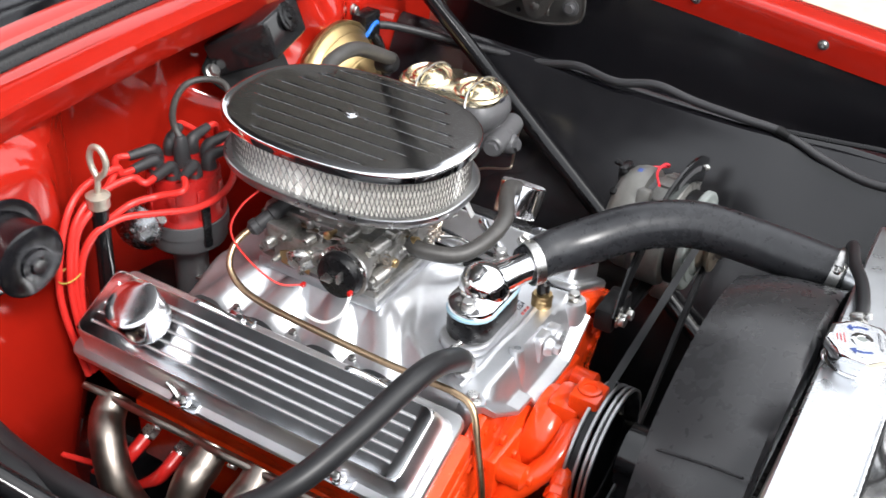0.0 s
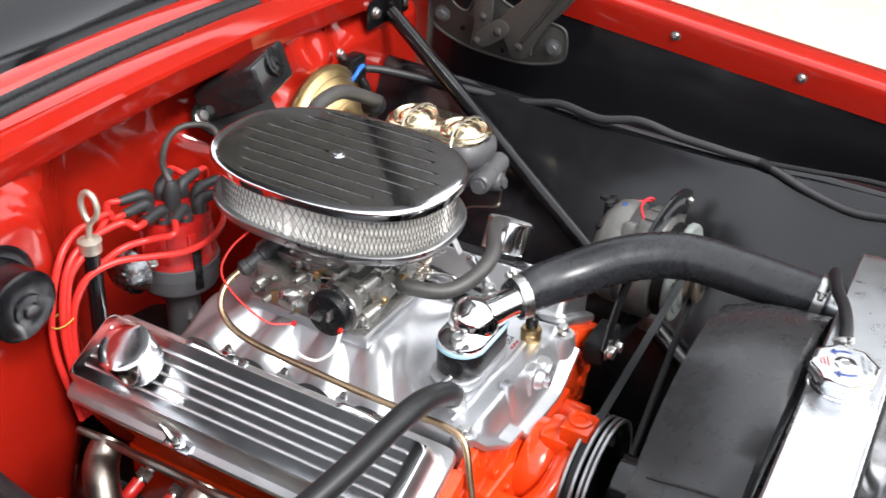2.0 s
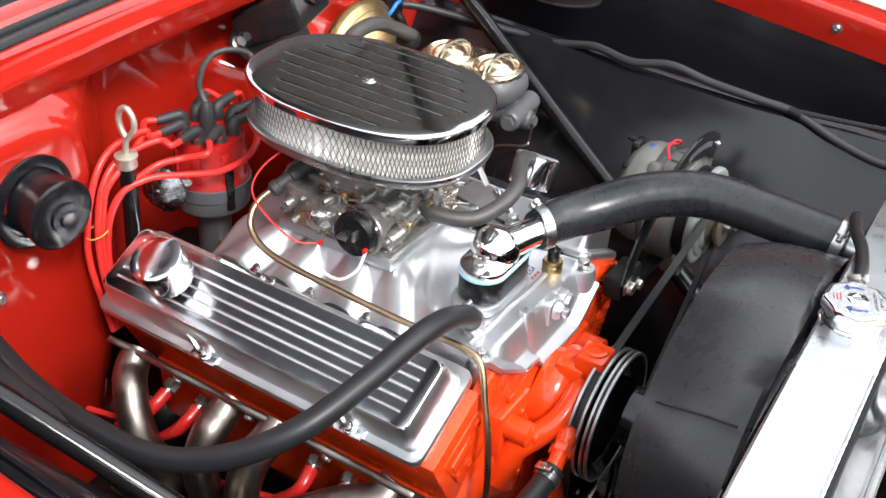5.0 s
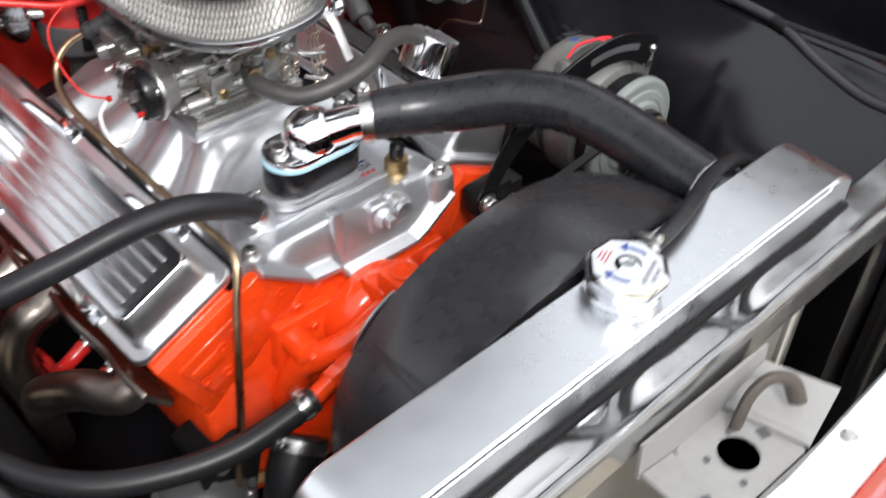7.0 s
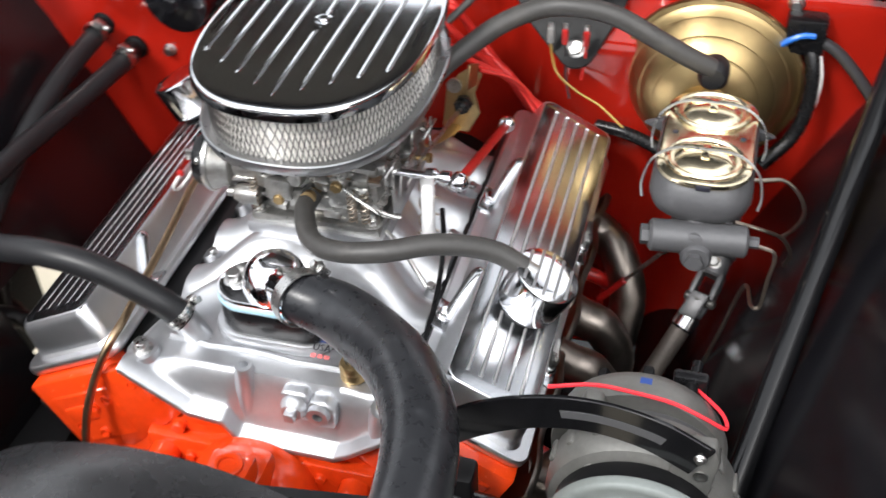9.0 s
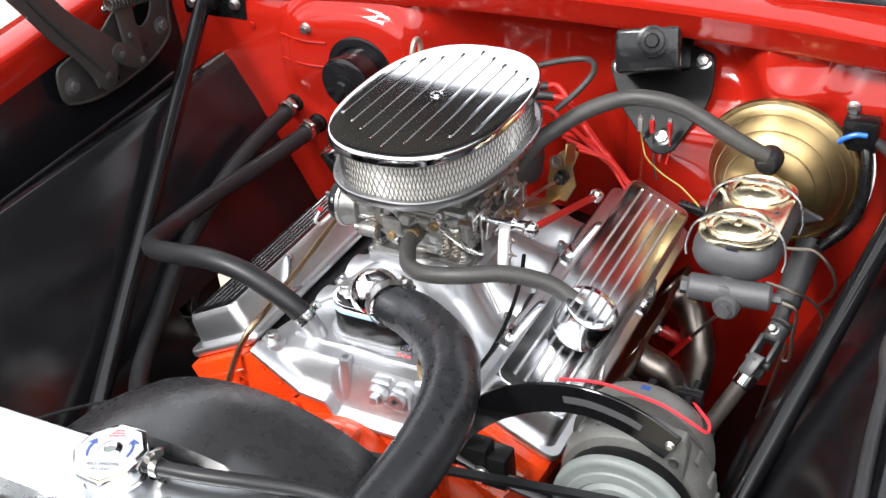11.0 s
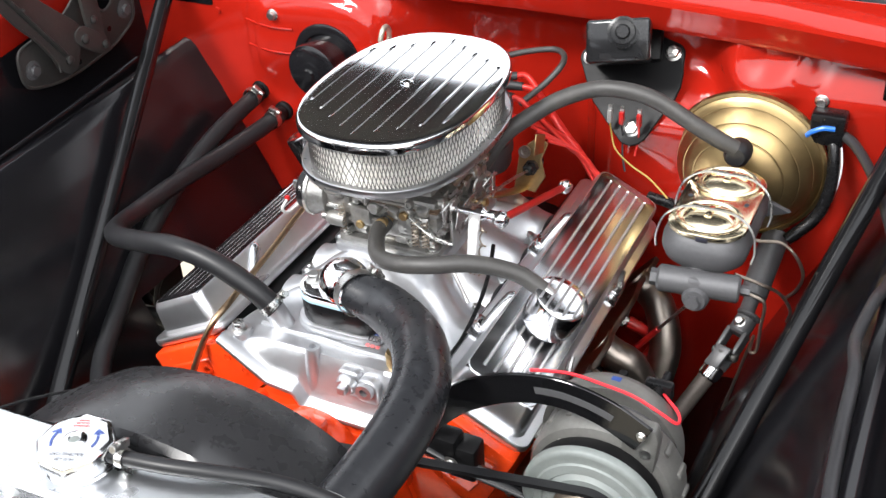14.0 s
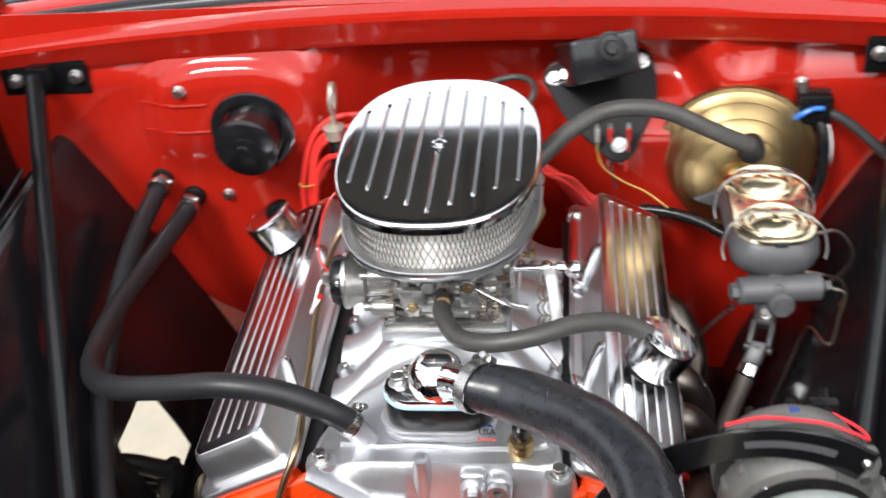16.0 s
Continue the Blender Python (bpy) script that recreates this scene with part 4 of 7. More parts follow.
def valve_cover(s):
    ca, sa = math.cos(VC_TILT), math.sin(VC_TILT)
    c0 = V((s * (0.202 if s < 0 else 0.198), 0, 0.7265))
    out, nrm = V((s * ca, 0, -sa)), V((s * sa, 0, ca))

    def at(a, y, h):
        return c0 + out * a + nrm * h + V((0, y, 0))
    vc = thing("valve_cover", (s * 0.2, 0, 0.70), "polished aluminium valve cover with milled lengthwise grooves", "valve cover", "valve covers")

    def outline(ha, y0, y1, r, h, k=6):
        pts = []
        for cx, cy, a0 in ((ha - r, y1 - r, 0), (-ha + r, y1 - r, 90), (-ha + r, y0 + r, 180), (ha - r, y0 + r, 270)):
            for i in range(k + 1):
                an = radians(a0 + 90 * i / k)
                pts.append(at(cx + r * math.cos(an), cy + r * math.sin(an), h))
        return pts
    part("rail", loft([outline(0.064, VC_Y0, VC_Y1, 0.014, 0.001), outline(0.0655, VC_Y0 - 0.001, VC_Y1 + 0.001, 0.015, 0.003), outline(0.0655, VC_Y0 - 0.001, VC_Y1 + 0.001, 0.015, 0.009), outline(0.0635, VC_Y0 + 0.001, VC_Y1 - 0.001, 0.013, 0.0115)]), SATINCOVER, vc)
    H = 0.0545
    body = [outline(0.0540, VC_Y0 + 0.008, VC_Y1 - 0.008, 0.013, 0.0112), outline(0.0515, VC_Y0 + 0.011, VC_Y1 - 0.011, 0.013, 0.015),
            outline(0.0480, VC_Y0 + 0.014, VC_Y1 - 0.015, 0.013, H - 0.010), outline(0.0465, VC_Y0 + 0.017, VC_Y1 - 0.018, 0.013, H - 0.004)]
    wall = loft(body, cap=False)
    bm = bmesh.new()
    # top as a fine field with five ball-milled grooves
    ha, y0, y1 = 0.0465, VC_Y0 + 0.017, VC_Y1 - 0.018
    xs = sorted(set([round(-0.044 + 0.088 * i / 20, 5) for i in range(21)] + [round(g * 0.0138 + d, 5) for g in range(-2, 3) for d in (-0.0022, -0.0015, -0.0007, 0.0, 0.0007, 0.0015, 0.0022)]))
    ys = sorted(set([y0 + 0.0025 + (y1 - y0 - 0.005) * i / 40 for i in range(41)] + [e + d for e in (y0 + 0.018, y1 - 0.018) for d in (-0.0015, 0.0, 0.0015)]))
    g = []
    for a in xs:
        col = []
        for y in ys:
            d = min(abs(a - k * 0.0138) for k in range(-2, 3))
            depth = 0.0016 * math.sqrt(max(0.0, 1 - (d / 0.0021) ** 2)) if d < 0.0021 else 0.0
            if y < y0 + 0.018 or y > y1 - 0.018:
                depth = 0.0
            edge = max(abs(a) / 0.044, 0) ** 8 * 0.0012 + 0.0012 * (smooth01(y0 + 0.010, y0 + 0.0025, y) + smooth01(y1 - 0.010, y1 - 0.0025, y))
            col.append(bm.verts.new(at(a, y, H - depth - edge)))
        g.append(col)
    for i in range(len(xs) - 1):
        for j in range(len(ys) - 1):
            bm.faces.new((g[i][j], g[i + 1][j], g[i + 1][j + 1], g[i][j + 1]))
    # join field and side walls
    skirt = loft([outline(0.0465, y0, y1, 0.013, H - 0.004), outline(0.0458, y0 + 0.0008, y1 - 0.0008, 0.0125, H - 0.0022), outline(0.0445, y0 + 0.002, y1 - 0.002, 0.012, H - 0.0013), outline(0.0420, y0 + 0.006, y1 - 0.006, 0.010, H - 0.0018)], cap=False)
    part("cover_wall", merged(wall, skirt), SATINCOVER, vc, smooth=28)
    part("cover_top", bm, BRIGHTCOVER, vc, smooth=28)
    # pale tubes in the grooves paint in the sky their floors would mirror
    for k in range(-2, 3):
        part("groove", tube([at(k * 0.0138, y0 + 0.019, H - 0.0013), at(k * 0.0138, (y0 + y1) / 2, H - 0.0013), at(k * 0.0138, y1 - 0.019, H - 0.0013)], 0.0011, 8, 2, flat=0.6), PALEMETAL, vc, "pale inlay standing in for sky mirrored in a milled groove")
    # hold-down clamps: a strap over the wall, a stud and a nut on the rail
    for y in (-0.165, 0.055) if s < 0 else (-0.14, 0.05):
        for e in (-1, 1):
            p = at(e * 0.0590, y, 0.0115)
            tab = part("hold_down_tab", box(p + nrm * 0.001, (0.018, 0.040, 0.004), 0.0015, Matrix((out, V((0, 1, 0)), nrm)).transposed()), BRIGHTCOVER, vc)
            bolt(p + nrm * 0.003, nrm, 0.012, 0.007, tab, CHROME)
            if e < 0:
                # polished horn cast on the inner wall
                horn = [at(e * 0.0545, y - 0.004, 0.014), at(e * 0.0535, y + 0.010, 0.024), at(e * 0.0510, y + 0.026, 0.036), at(e * 0.0475, y + 0.040, 0.045), at(e * 0.0450, y + 0.046, 0.047)]
                part("cast_horn", tube(horn, 0.006, 12, 6, radii=[0.0075, 0.0062, 0.0066, 0.0078, 0.006]), BRIGHTCOVER, tab)
            else:
                q = p + nrm * 0.008
                part("wing_lever", tube([q, q + nrm * 0.008 + V((0, 0.004, 0)), q + nrm * 0.016 + V((0, 0.012, 0)) + out * e * -0.004, q + nrm * 0.020 + V((0, 0.020, 0)) + out * e * -0.006], 0.004, 8, radii=[0.004, 0.005, 0.004, 0.003]), ZINC, tab)
    return vc, at


vc_p, at_p = valve_cover(-1)
vc_d, at_d = valve_cover(1)


CAPCHROME = surface("bright_chrome_cap", (0.86, 0.86, 0.88), 0.13, 1.0, spread=0.03, scale=10, rough_spread=0.04)


def breather(cover, base, nrm, label, grooved=False):
    cap = part("oil_cap", lathe(base, nrm, [(0.026, 0.014), (0.0315, 0.015), (0.032, 0.018), (0.0335, 0.055), (0.0330, 0.0585), (0.031, 0.060), (0.020, 0.0606), (0, 0.0608)], 44), CAPCHROME, cover, label)
    part("grommet", lathe(base, nrm, [(0.024, -0.002), (0.024, 0.006), (0.019, 0.008), (0.019, 0.016), (0, 0.016)], 28), RUBBER, cap, "black rubber grommet")
    a = V(nrm).normalized()
    across = V((a.z, 0, -a.x))
    for i in range(-2, 3) if grooved else ():
        w = math.sqrt(0.030 ** 2 - (i * 0.011) ** 2)
        part("flute", box(V(base) + a * 0.0605 + across * (i * 0.011), (0.003, 2 * w, 0.0012), 0.0005, Matrix((across, V((0, 1, 0)), a)).transposed()), MILLED, cap)
    return cap


nrm_p = V((-math.sin(VC_TILT), 0, math.cos(VC_TILT)))
nrm_d = V((math.sin(VC_TILT), 0, math.cos(VC_TILT)))
breather(vc_p, at_p(0.004, 0.130, 0.0495), nrm_p, "tall chrome oil filler cap")
breather(vc_d, at_d(0.004, -0.120, 0.0495), nrm_d, "chrome breather cap with milled flutes", True)

# ---- thermostat housing and water neck ----
thermo = thing("thermostat_housing", (0, -0.193, 0.79), "chrome water neck on a black thermostat spacer", "thermostat housing")
part("spacer", prism(stadium(0.030, 0.058, 14), (0.003, -0.194, 0.777), (0, 1, 0), (-1, 0, 0), 0.032, 0.004), PLASTIC, thermo, "black plastic spacer")
part("gasket", prism(stadium(0.0315, 0.0595, 14), (0.003, -0.194, 0.8095), (0, 1, 0), (-1, 0, 0), 0.005, 0.0015), TEALGASKET, thermo, "pale blue gasket")
part("flange", prism(stadium(0.0305, 0.0585, 14), (0.003, -0.194, 0.815), (0, 1, 0), (-1, 0, 0), 0.007, 0.002), CHROME, thermo)
neck_end = V((0.052, -0.239, 0.852))
part("elbow", merged(lathe((0.003, -0.194, 0.821), (0, 0, 1), [(0.0305, -0.001), (0.0316, 0.006), (0.0312, 0.012), (0.0280, 0.0215), (0.0215, 0.0295), (0.012, 0.0342), (0, 0.0355)], 36),
                     tube([(0.004, -0.195, 0.829), (0.020, -0.209, 0.836), (0.034, -0.222, 0.844), neck_end], 0.0175, 22, radii=[0.0215, 0.0205, 0.0190, 0.0190])), CHROME, thermo)
for x, y, h in ((-0.040, -0.195, 0.0), (0.047, -0.191, 0.022)):
    part("bolt", merged(lathe((x, y, 0.820), (0, 0, 1), [(0.0095, 0), (0.0095, 0.002 + h), (0.0065, 0.002 + h), (0, 0.002 + h)], 18), bolt((x, y, 0.822 + h), (0, 0, 1), 0.0135, 0.010)), ZINC, thermo)
part("temperature_sender", merged(lathe((0.090, -0.234, 0.762), (0, 0, 1), [(0.0135, 0), (0.0135, 0.009), (0.012, 0.011)], 22), lathe((0.090, -0.234, 0.772), (0, 0, 1), [(0.0135, 0), (0.0140, 0.004), (0.0120, 0.008), (0.006, 0.0085), (0, 0.0085)], 20)), BRASS, thermo, "brass sender")
part("sender_boot", lathe((0.090, -0.234, 0.780), (0, 0, 1), [(0.0075, 0), (0.0085, 0.004), (0.0085, 0.016), (0.004, 0.020), (0, 0.020)], 16), PLASTIC, thermo)

# ---- carburettor ----
carb = thing("carburettor", (0, 0, 0.80), "four-barrel cast carburettor under the air cleaner", "carburettor")
part("base_flange", merged(box((0, 0, 0.8095), (0.140, 0.172, 0.011), 0.003), box((0, 0, 0.819), (0.120, 0.150, 0.010), 0.003)), ROUGHCAST, carb)
body = part("main_body", merged(box((0, 0.0, 0.842), (0.114, 0.146, 0.050), 0.009), box((0.0, -0.058, 0.850), (0.140, 0.036, 0.030), 0.010), box((0.0, 0.055, 0.850), (0.142, 0.045, 0.032), 0.010)), ROUGHCAST, carb)
part("air_horn", merged(box((0, 0, 0.879), (0.140, 0.158, 0.011), 0.004), box((0, 0, 0.888), (0.118, 0.132, 0.016), 0.006), lathe((0, 0, 0.884), (0, 0, 1), [(0.066, 0), (0.066, 0.042), (0.060, 0.044), (0.058, 0.01), (0, 0.01)], 40)), ROUGHCAST, carb)
random.seed(4)
for i in range(16):
    an = i * math.pi / 8
    x, y = 0.066 * math.cos(an), 0.073 * math.sin(an)
    bolt((x, y, 0.8845), (0, 0, 1), 0.0075, 0.003, carb, ZINC, False, "screw")
for s in (-1, 1):
    for k in range(13):
        y = -0.068 + 0.0112 * k
        z = random.uniform(0.828, 0.868)
        r = random.uniform(0.0055, 0.0115)
        h = random.uniform(0.006, 0.018)
        part("casting_boss", lathe((s * 0.058, y, z), (s, random.uniform(-0.3, 0.3), random.uniform(-0.1, 0.3)), [(r * 1.1, 0), (r, h), (r * 0.75, h + 0.002), (r * 0.4, h + 0.002), (r * 0.4, h - 0.002), (0, h - 0.002)], 14), ROUGHCAST, body)
        if k % 2:
            part("rib", box((s * 0.062, y + 0.005, random.uniform(0.842, 0.856)), (0.012, 0.004, 0.036), 0.0015, Euler((random.uniform(-0.3, 0.3), 0, 0)).to_matrix()), ROUGHCAST, body)
        if k % 3 == 0:
            bolt((s * 0.070, y, random.uniform(0.862, 0.872)), (s, 0, 0.2), 0.0075, 0.004, body, ZINC, False, "screw")
    part("side_cover", prism(ngon(8, 0.020, 0.2, 0.015), (s * 0.0725, 0.035, 0.852), (0, 1, 0), (0, 0, 1), 0.005 * s, 0.002, 1), ROUGHCAST, body)
    part("vacuum_tube", tube([(s * 0.068, -0.01, 0.846), (s * 0.080, 0.004, 0.842), (s * 0.083, 0.03, 0.838), (s * 0.070, 0.05, 0.832)], 0.0032, 8), STEELPIPE, body)
for x in (-0.050, -0.034, -0.016, 0.018, 0.030, 0.048):
    z = random.uniform(0.838, 0.866)
    fb = part("front_boss", lathe((x, -0.074, z), (0, -1, 0), [(0.010, 0), (0.009, 0.010), (0.007, 0.012), (0, 0.012)], 18), ROUGHCAST, body)
    if abs(x) in (0.034, 0.030):
        bolt((x, -0.086, z), (0, -1, 0), 0.011, 0.006, fb, BRASS, False, "idle_screw")
part("front_plate", box((0.002, -0.079, 0.838), (0.090, 0.008, 0.022), 0.003), ROUGHCAST, body)
part("vacuum_port", tube([(0.002, -0.076, 0.845), (0.002, -0.090, 0.850), (0.002, -0.098, 0.852)], 0.008, 14), BRASS, carb)
for x, y in ((-0.062, -0.078), (0.062, -0.078), (-0.062, 0.078), (0.062, 0.078)):
    part("carb_stud", merged(rod((x, y, 0.803), (x, y, 0.830), 0.0035, 8), bolt((x, y, 0.816), (0, 0, 1), 0.0125, 0.008)), ZINC, carb)
# electric choke on the passenger side
choke = part("choke_housing", lathe((-0.060, -0.066, 0.862), (-1, 0, 0), [(0.017, 0), (0.017, 0.024), (0.024, 0.026), (0.026, 0.028), (0.027, 0.038), (0.030, 0.042), (0.032, 0.050), (0.030, 0.052), (0, 0.052)], 30), ROUGHCAST, carb)
part("clamp_ring", lathe((-0.106, -0.066, 0.862), (-1, 0, 0), [(0.0325, 0), (0.0335, 0.001), (0.0335, 0.005), (0.0300, 0.006)], 36), ZINC, choke, "bright clamp ring")
for dy, dz, r in ((0.022, -0.016, 0.009), (-0.020, 0.020, 0.008), (-0.022, -0.022, 0.010), (0.016, 0.024, 0.007)):
    part("choke_boss", lathe((-0.055, -0.066 + dy, 0.862 + dz), (-1, 0, 0), [(r, 0), (r, 0.022), (r * 0.8, 0.026), (r * 0.5, 0.027), (r * 0.5, 0.034), (0, 0.034)], 14), ROUGHCAST, choke)
part("choke_cap", lathe((-0.112, -0.066, 0.862), (-1, 0, 0), [(0.0290, 0), (0.0290, 0.008), (0.0265, 0.0130), (0.019, 0.0150), (0, 0.0155)], 32), PLASTIC, choke, "black round choke cap")
part("choke_terminal", merged(box((-0.132, -0.060, 0.864), (0.014, 0.014, 0.004), 0.001), box((-0.131, -0.076, 0.870), (0.012, 0.004, 0.012), 0.001)), ZINC, choke)
for k in range(3):
    an = radians(30 + 120 * k)
    bolt((-0.113, -0.066 + 0.031 * math.cos(an), 0.862 + 0.031 * math.sin(an)), (-1, 0, 0), 0.008, 0.004, choke, ZINC, False, "screw")
for z in (0.853, 0.838):
    part("choke_rod", rod((-0.092, -0.082, z), (-0.045, -0.078, z), 0.0035, 8), ZINC, carb)
# vacuum pull-off, its bracket and castings on the passenger side
part("side_casting", merged(box((-0.076, 0.012, 0.846), (0.030, 0.080, 0.040), 0.006), box((-0.082, 0.040, 0.868), (0.030, 0.036, 0.020), 0.005), lathe((-0.080, -0.020, 0.850), (-1, -0.2, 0.1), [(0.013, 0), (0.012, 0.016), (0.009, 0.019), (0.004, 0.019), (0.004, 0.014), (0, 0.014)], 18)), ROUGHCAST, carb)
part("pull_off", lathe((-0.092, 0.006, 0.846), (-0.8, -0.5, -0.35), [(0.006, -0.006), (0.014, 0.0), (0.0175, 0.003), (0.0175, 0.009), (0.0150, 0.012), (0.008, 0.016), (0.0045, 0.018), (0.004, 0.026), (0, 0.026)], 24), ZINC, carb, "zinc vacuum pull-off canister")
part("pull_off_bracket", prism([(-0.020, -0.012), (0.022, -0.014), (0.026, 0.002), (0.004, 0.014), (-0.018, 0.010)], (-0.094, 0.014, 0.836), (0, 1, 0.1), (0, -0.1, 1), 0.002, 0.0006, 1), BRASS, carb, "gold zinc bracket")
for y, z, r, h in ((0.050, 0.852, 0.008, 0.020), (0.062, 0.838, 0.006, 0.014), (0.028, 0.866, 0.0055, 0.018), (-0.004, 0.872, 0.006, 0.014), (0.040, 0.832, 0.0045, 0.020)):
    part("side_boss", lathe((-0.084, y, z), (-1, 0.15, -0.1), [(r * 1.15, 0), (r, h * 0.7), (r * 0.8, h), (r * 0.45, h), (r * 0.45, h - 0.003), (0, h - 0.003)], 16), ROUGHCAST, carb)
# fuel inlet at the rear of the passenger side
part("fuel_inlet", merged(lathe((-0.066, 0.048, 0.892), (-0.72, 0.45, -0.5), [(0.0095, -0.01), (0.0095, 0.010), (0.011, 0.012), (0.011, 0.022), (0.0085, 0.024)], 16), lathe((-0.0833, 0.0588, 0.880), (-0.72, 0.45, -0.5), [(0.009, 0), (0.009, 0.018), (0.0105, 0.019), (0.0105, 0.027), (0.006, 0.032), (0, 0.032)], 12)), GREYBOOT, carb, "dark fuel inlet fitting")
# throttle linkage on the driver side
link = part("throttle_lever", merged(prism([(-0.012, -0.03), (0.012, -0.032), (0.016, 0.0), (0.012, 0.034), (-0.012, 0.030)], (0.076, -0.045, 0.842), (0, 1, 0), (0, 0, 1), 0.004, 0.001, 1),
                                     prism([(-0.03, -0.010), (0.03, -0.012), (0.034, 0.010), (-0.02, 0.014)], (0.084, -0.03, 0.850), (0, 1, 0), (0, 0, 1), 0.003, 0.001, 1)), ZINC, carb)
part("ball_stud", merged(lathe((0.080, -0.049, 0.864), (1, 0, 0), [(0.004, 0), (0.004, 0.030), (0.0085, 0.032), (0.009, 0.040), (0.005, 0.045), (0.008, 0.048), (0.008, 0.057), (0, 0.059)], 16)), CHROME, link)
for k in range(3):
    part("throttle_spring", tube([(0.110 + 0.006 * k + 0.0045 * math.cos(i * 1.1), -0.052 - 0.0022 * i * 0.3, 0.862 - 0.0032 * i + 0.0045 * math.sin(i * 1.1)) for i in range(26)], 0.0011, 5, 2), STEELPIPE, link)
part("return_arm", tube([(0.119, -0.070, 0.876), (0.1227, -0.082, 0.871), (0.126, -0.094, 0.850), (0.129, -0.105, 0.828)], 0.0068, 10, 6, flat=0.45), PALEMETAL, link, "bright return spring arm")
part("link_rod", tube([(0.078, -0.085, 0.815), (0.100, -0.100, 0.806), (0.128, -0.120, 0.780)], 0.0025, 8), ZINC, link)
part("link_rod", tube([(0.058, -0.080, 0.858), (0.075, -0.098, 0.852), (0.095, -0.10, 0.847)], 0.0025, 8), ZINC, link)
cbr = part("cable_bracket", merged(prism([(-0.020, -0.036), (0.012, -0.040), (0.025, -0.014), (0.017, 0.010), (0.025, 0.034), (0.011, 0.042), (-0.004, 0.030), (-0.017, 0.010)], (0.086, 0.180, 0.806), (1, 0, 0), (0, 0.25, 0.97), 0.003, 0.001, 1),
                                   prism([(-0.010, -0.008), (0.012, -0.012), (0.016, 0.016), (-0.004, 0.024)], (0.100, 0.172, 0.838), (0.3, 0.9, 0), (0, 0, 1), 0.003, 0.001, 1),
                                   tube([(0.080, 0.182, 0.772), (0.078, 0.150, 0.778), (0.072, 0.105, 0.795), (0.066, 0.080, 0.805)], 0.010, 8, 6, flat=0.3)), BRASS, carb, "gold zinc bracket")
part("cable_stop", merged(rod((0.090, 0.205, 0.800), (0.094, 0.150, 0.812), 0.0075, 14, 0.002), lathe((0.0925, 0.170, 0.8075), (0.06, -0.97, 0.21), [(0.011, 0), (0.011, 0.008)], 6)), PLASTIC, cbr, "dark cable stop")
part("cable_eye", lathe((0.080, 0.1775, 0.826), (0, -1, 0.25), [(0.009, 0), (0.009, 0.004), (0.005, 0.004), (0.005, 0)], 18), ZINC, cbr)
part("link_rod", tube([(0.094, 0.150, 0.812), (0.096, 0.08, 0.834), (0.094, -0.01, 0.852)], 0.0022, 8), ZINC, carb)

# rods, levers and springs of the linkage round the body
random.seed(21)
for k in range(16):
    s = 1 if k < 10 else -1
    y = -0.070 + 0.0145 * (k if k < 10 else k - 8)
    x = s * random.uniform(0.072, 0.094)
    z = random.uniform(0.832, 0.884)
    if k % 3 == 0:
        part("lever", prism([(-0.004, -0.016), (0.004, -0.016), (0.006, 0.004), (0.003, 0.018), (-0.005, 0.016)], (x, y, z), (0, 1, random.uniform(-0.6, 0.6)), (0, -random.uniform(-0.3, 0.3), 1), 0.002, 0.0005, 1), ZINC, carb)
    elif k % 3 == 1:
        part("linkage_rod", tube([(x, y - 0.02, z), (x + s * 0.004, y, z + 0.006), (x, y + 0.024, z - 0.004)], 0.0016, 7, 5), ZINC, carb)
    else:
        part("adjuster_screw", merged(rod((x - s * 0.012, y, z), (x + s * 0.008, y, z + 0.003), 0.0028, 10), lathe((x + s * 0.008, y, z + 0.003), (s, 0, 0.15), [(0.0055, 0), (0.0055, 0.004), (0.002, 0.005), (0, 0.004)], 12)), BRASS if k % 2 else ZINC, carb)
for x in (0.046, 0.060, -0.058):
    coil = [(x + 0.0042 * math.cos(i * 1.05), -0.092 + 0.0042 * math.sin(i * 1.05), 0.826 + 0.0009 * i) for i in range(44)]
    part("spring", tube(coil, 0.0008, 5, 2), STEELPIPE, carb)
part("lean_arm", tube([(0.040, -0.090, 0.868), (0.058, -0.094, 0.858), (0.082, -0.096, 0.846), (0.096, -0.09, 0.842)], 0.0035, 8, flat=0.4), ZINC, carb)
part("float_cover", merged(box((0.0, -0.076, 0.872), (0.110, 0.012, 0.010), 0.003), box((-0.034, -0.082, 0.850), (0.030, 0.014, 0.026), 0.005), box((0.034, -0.082, 0.850), (0.030, 0.014, 0.026), 0.005)), ROUGHCAST, carb)
part("gasket_strip", box((0, 0, 0.8725), (0.146, 0.164, 0.0025), 0.0), surface("brown_paper_gasket", (0.10, 0.06, 0.035), 0.7), carb, "brown paper gasket")

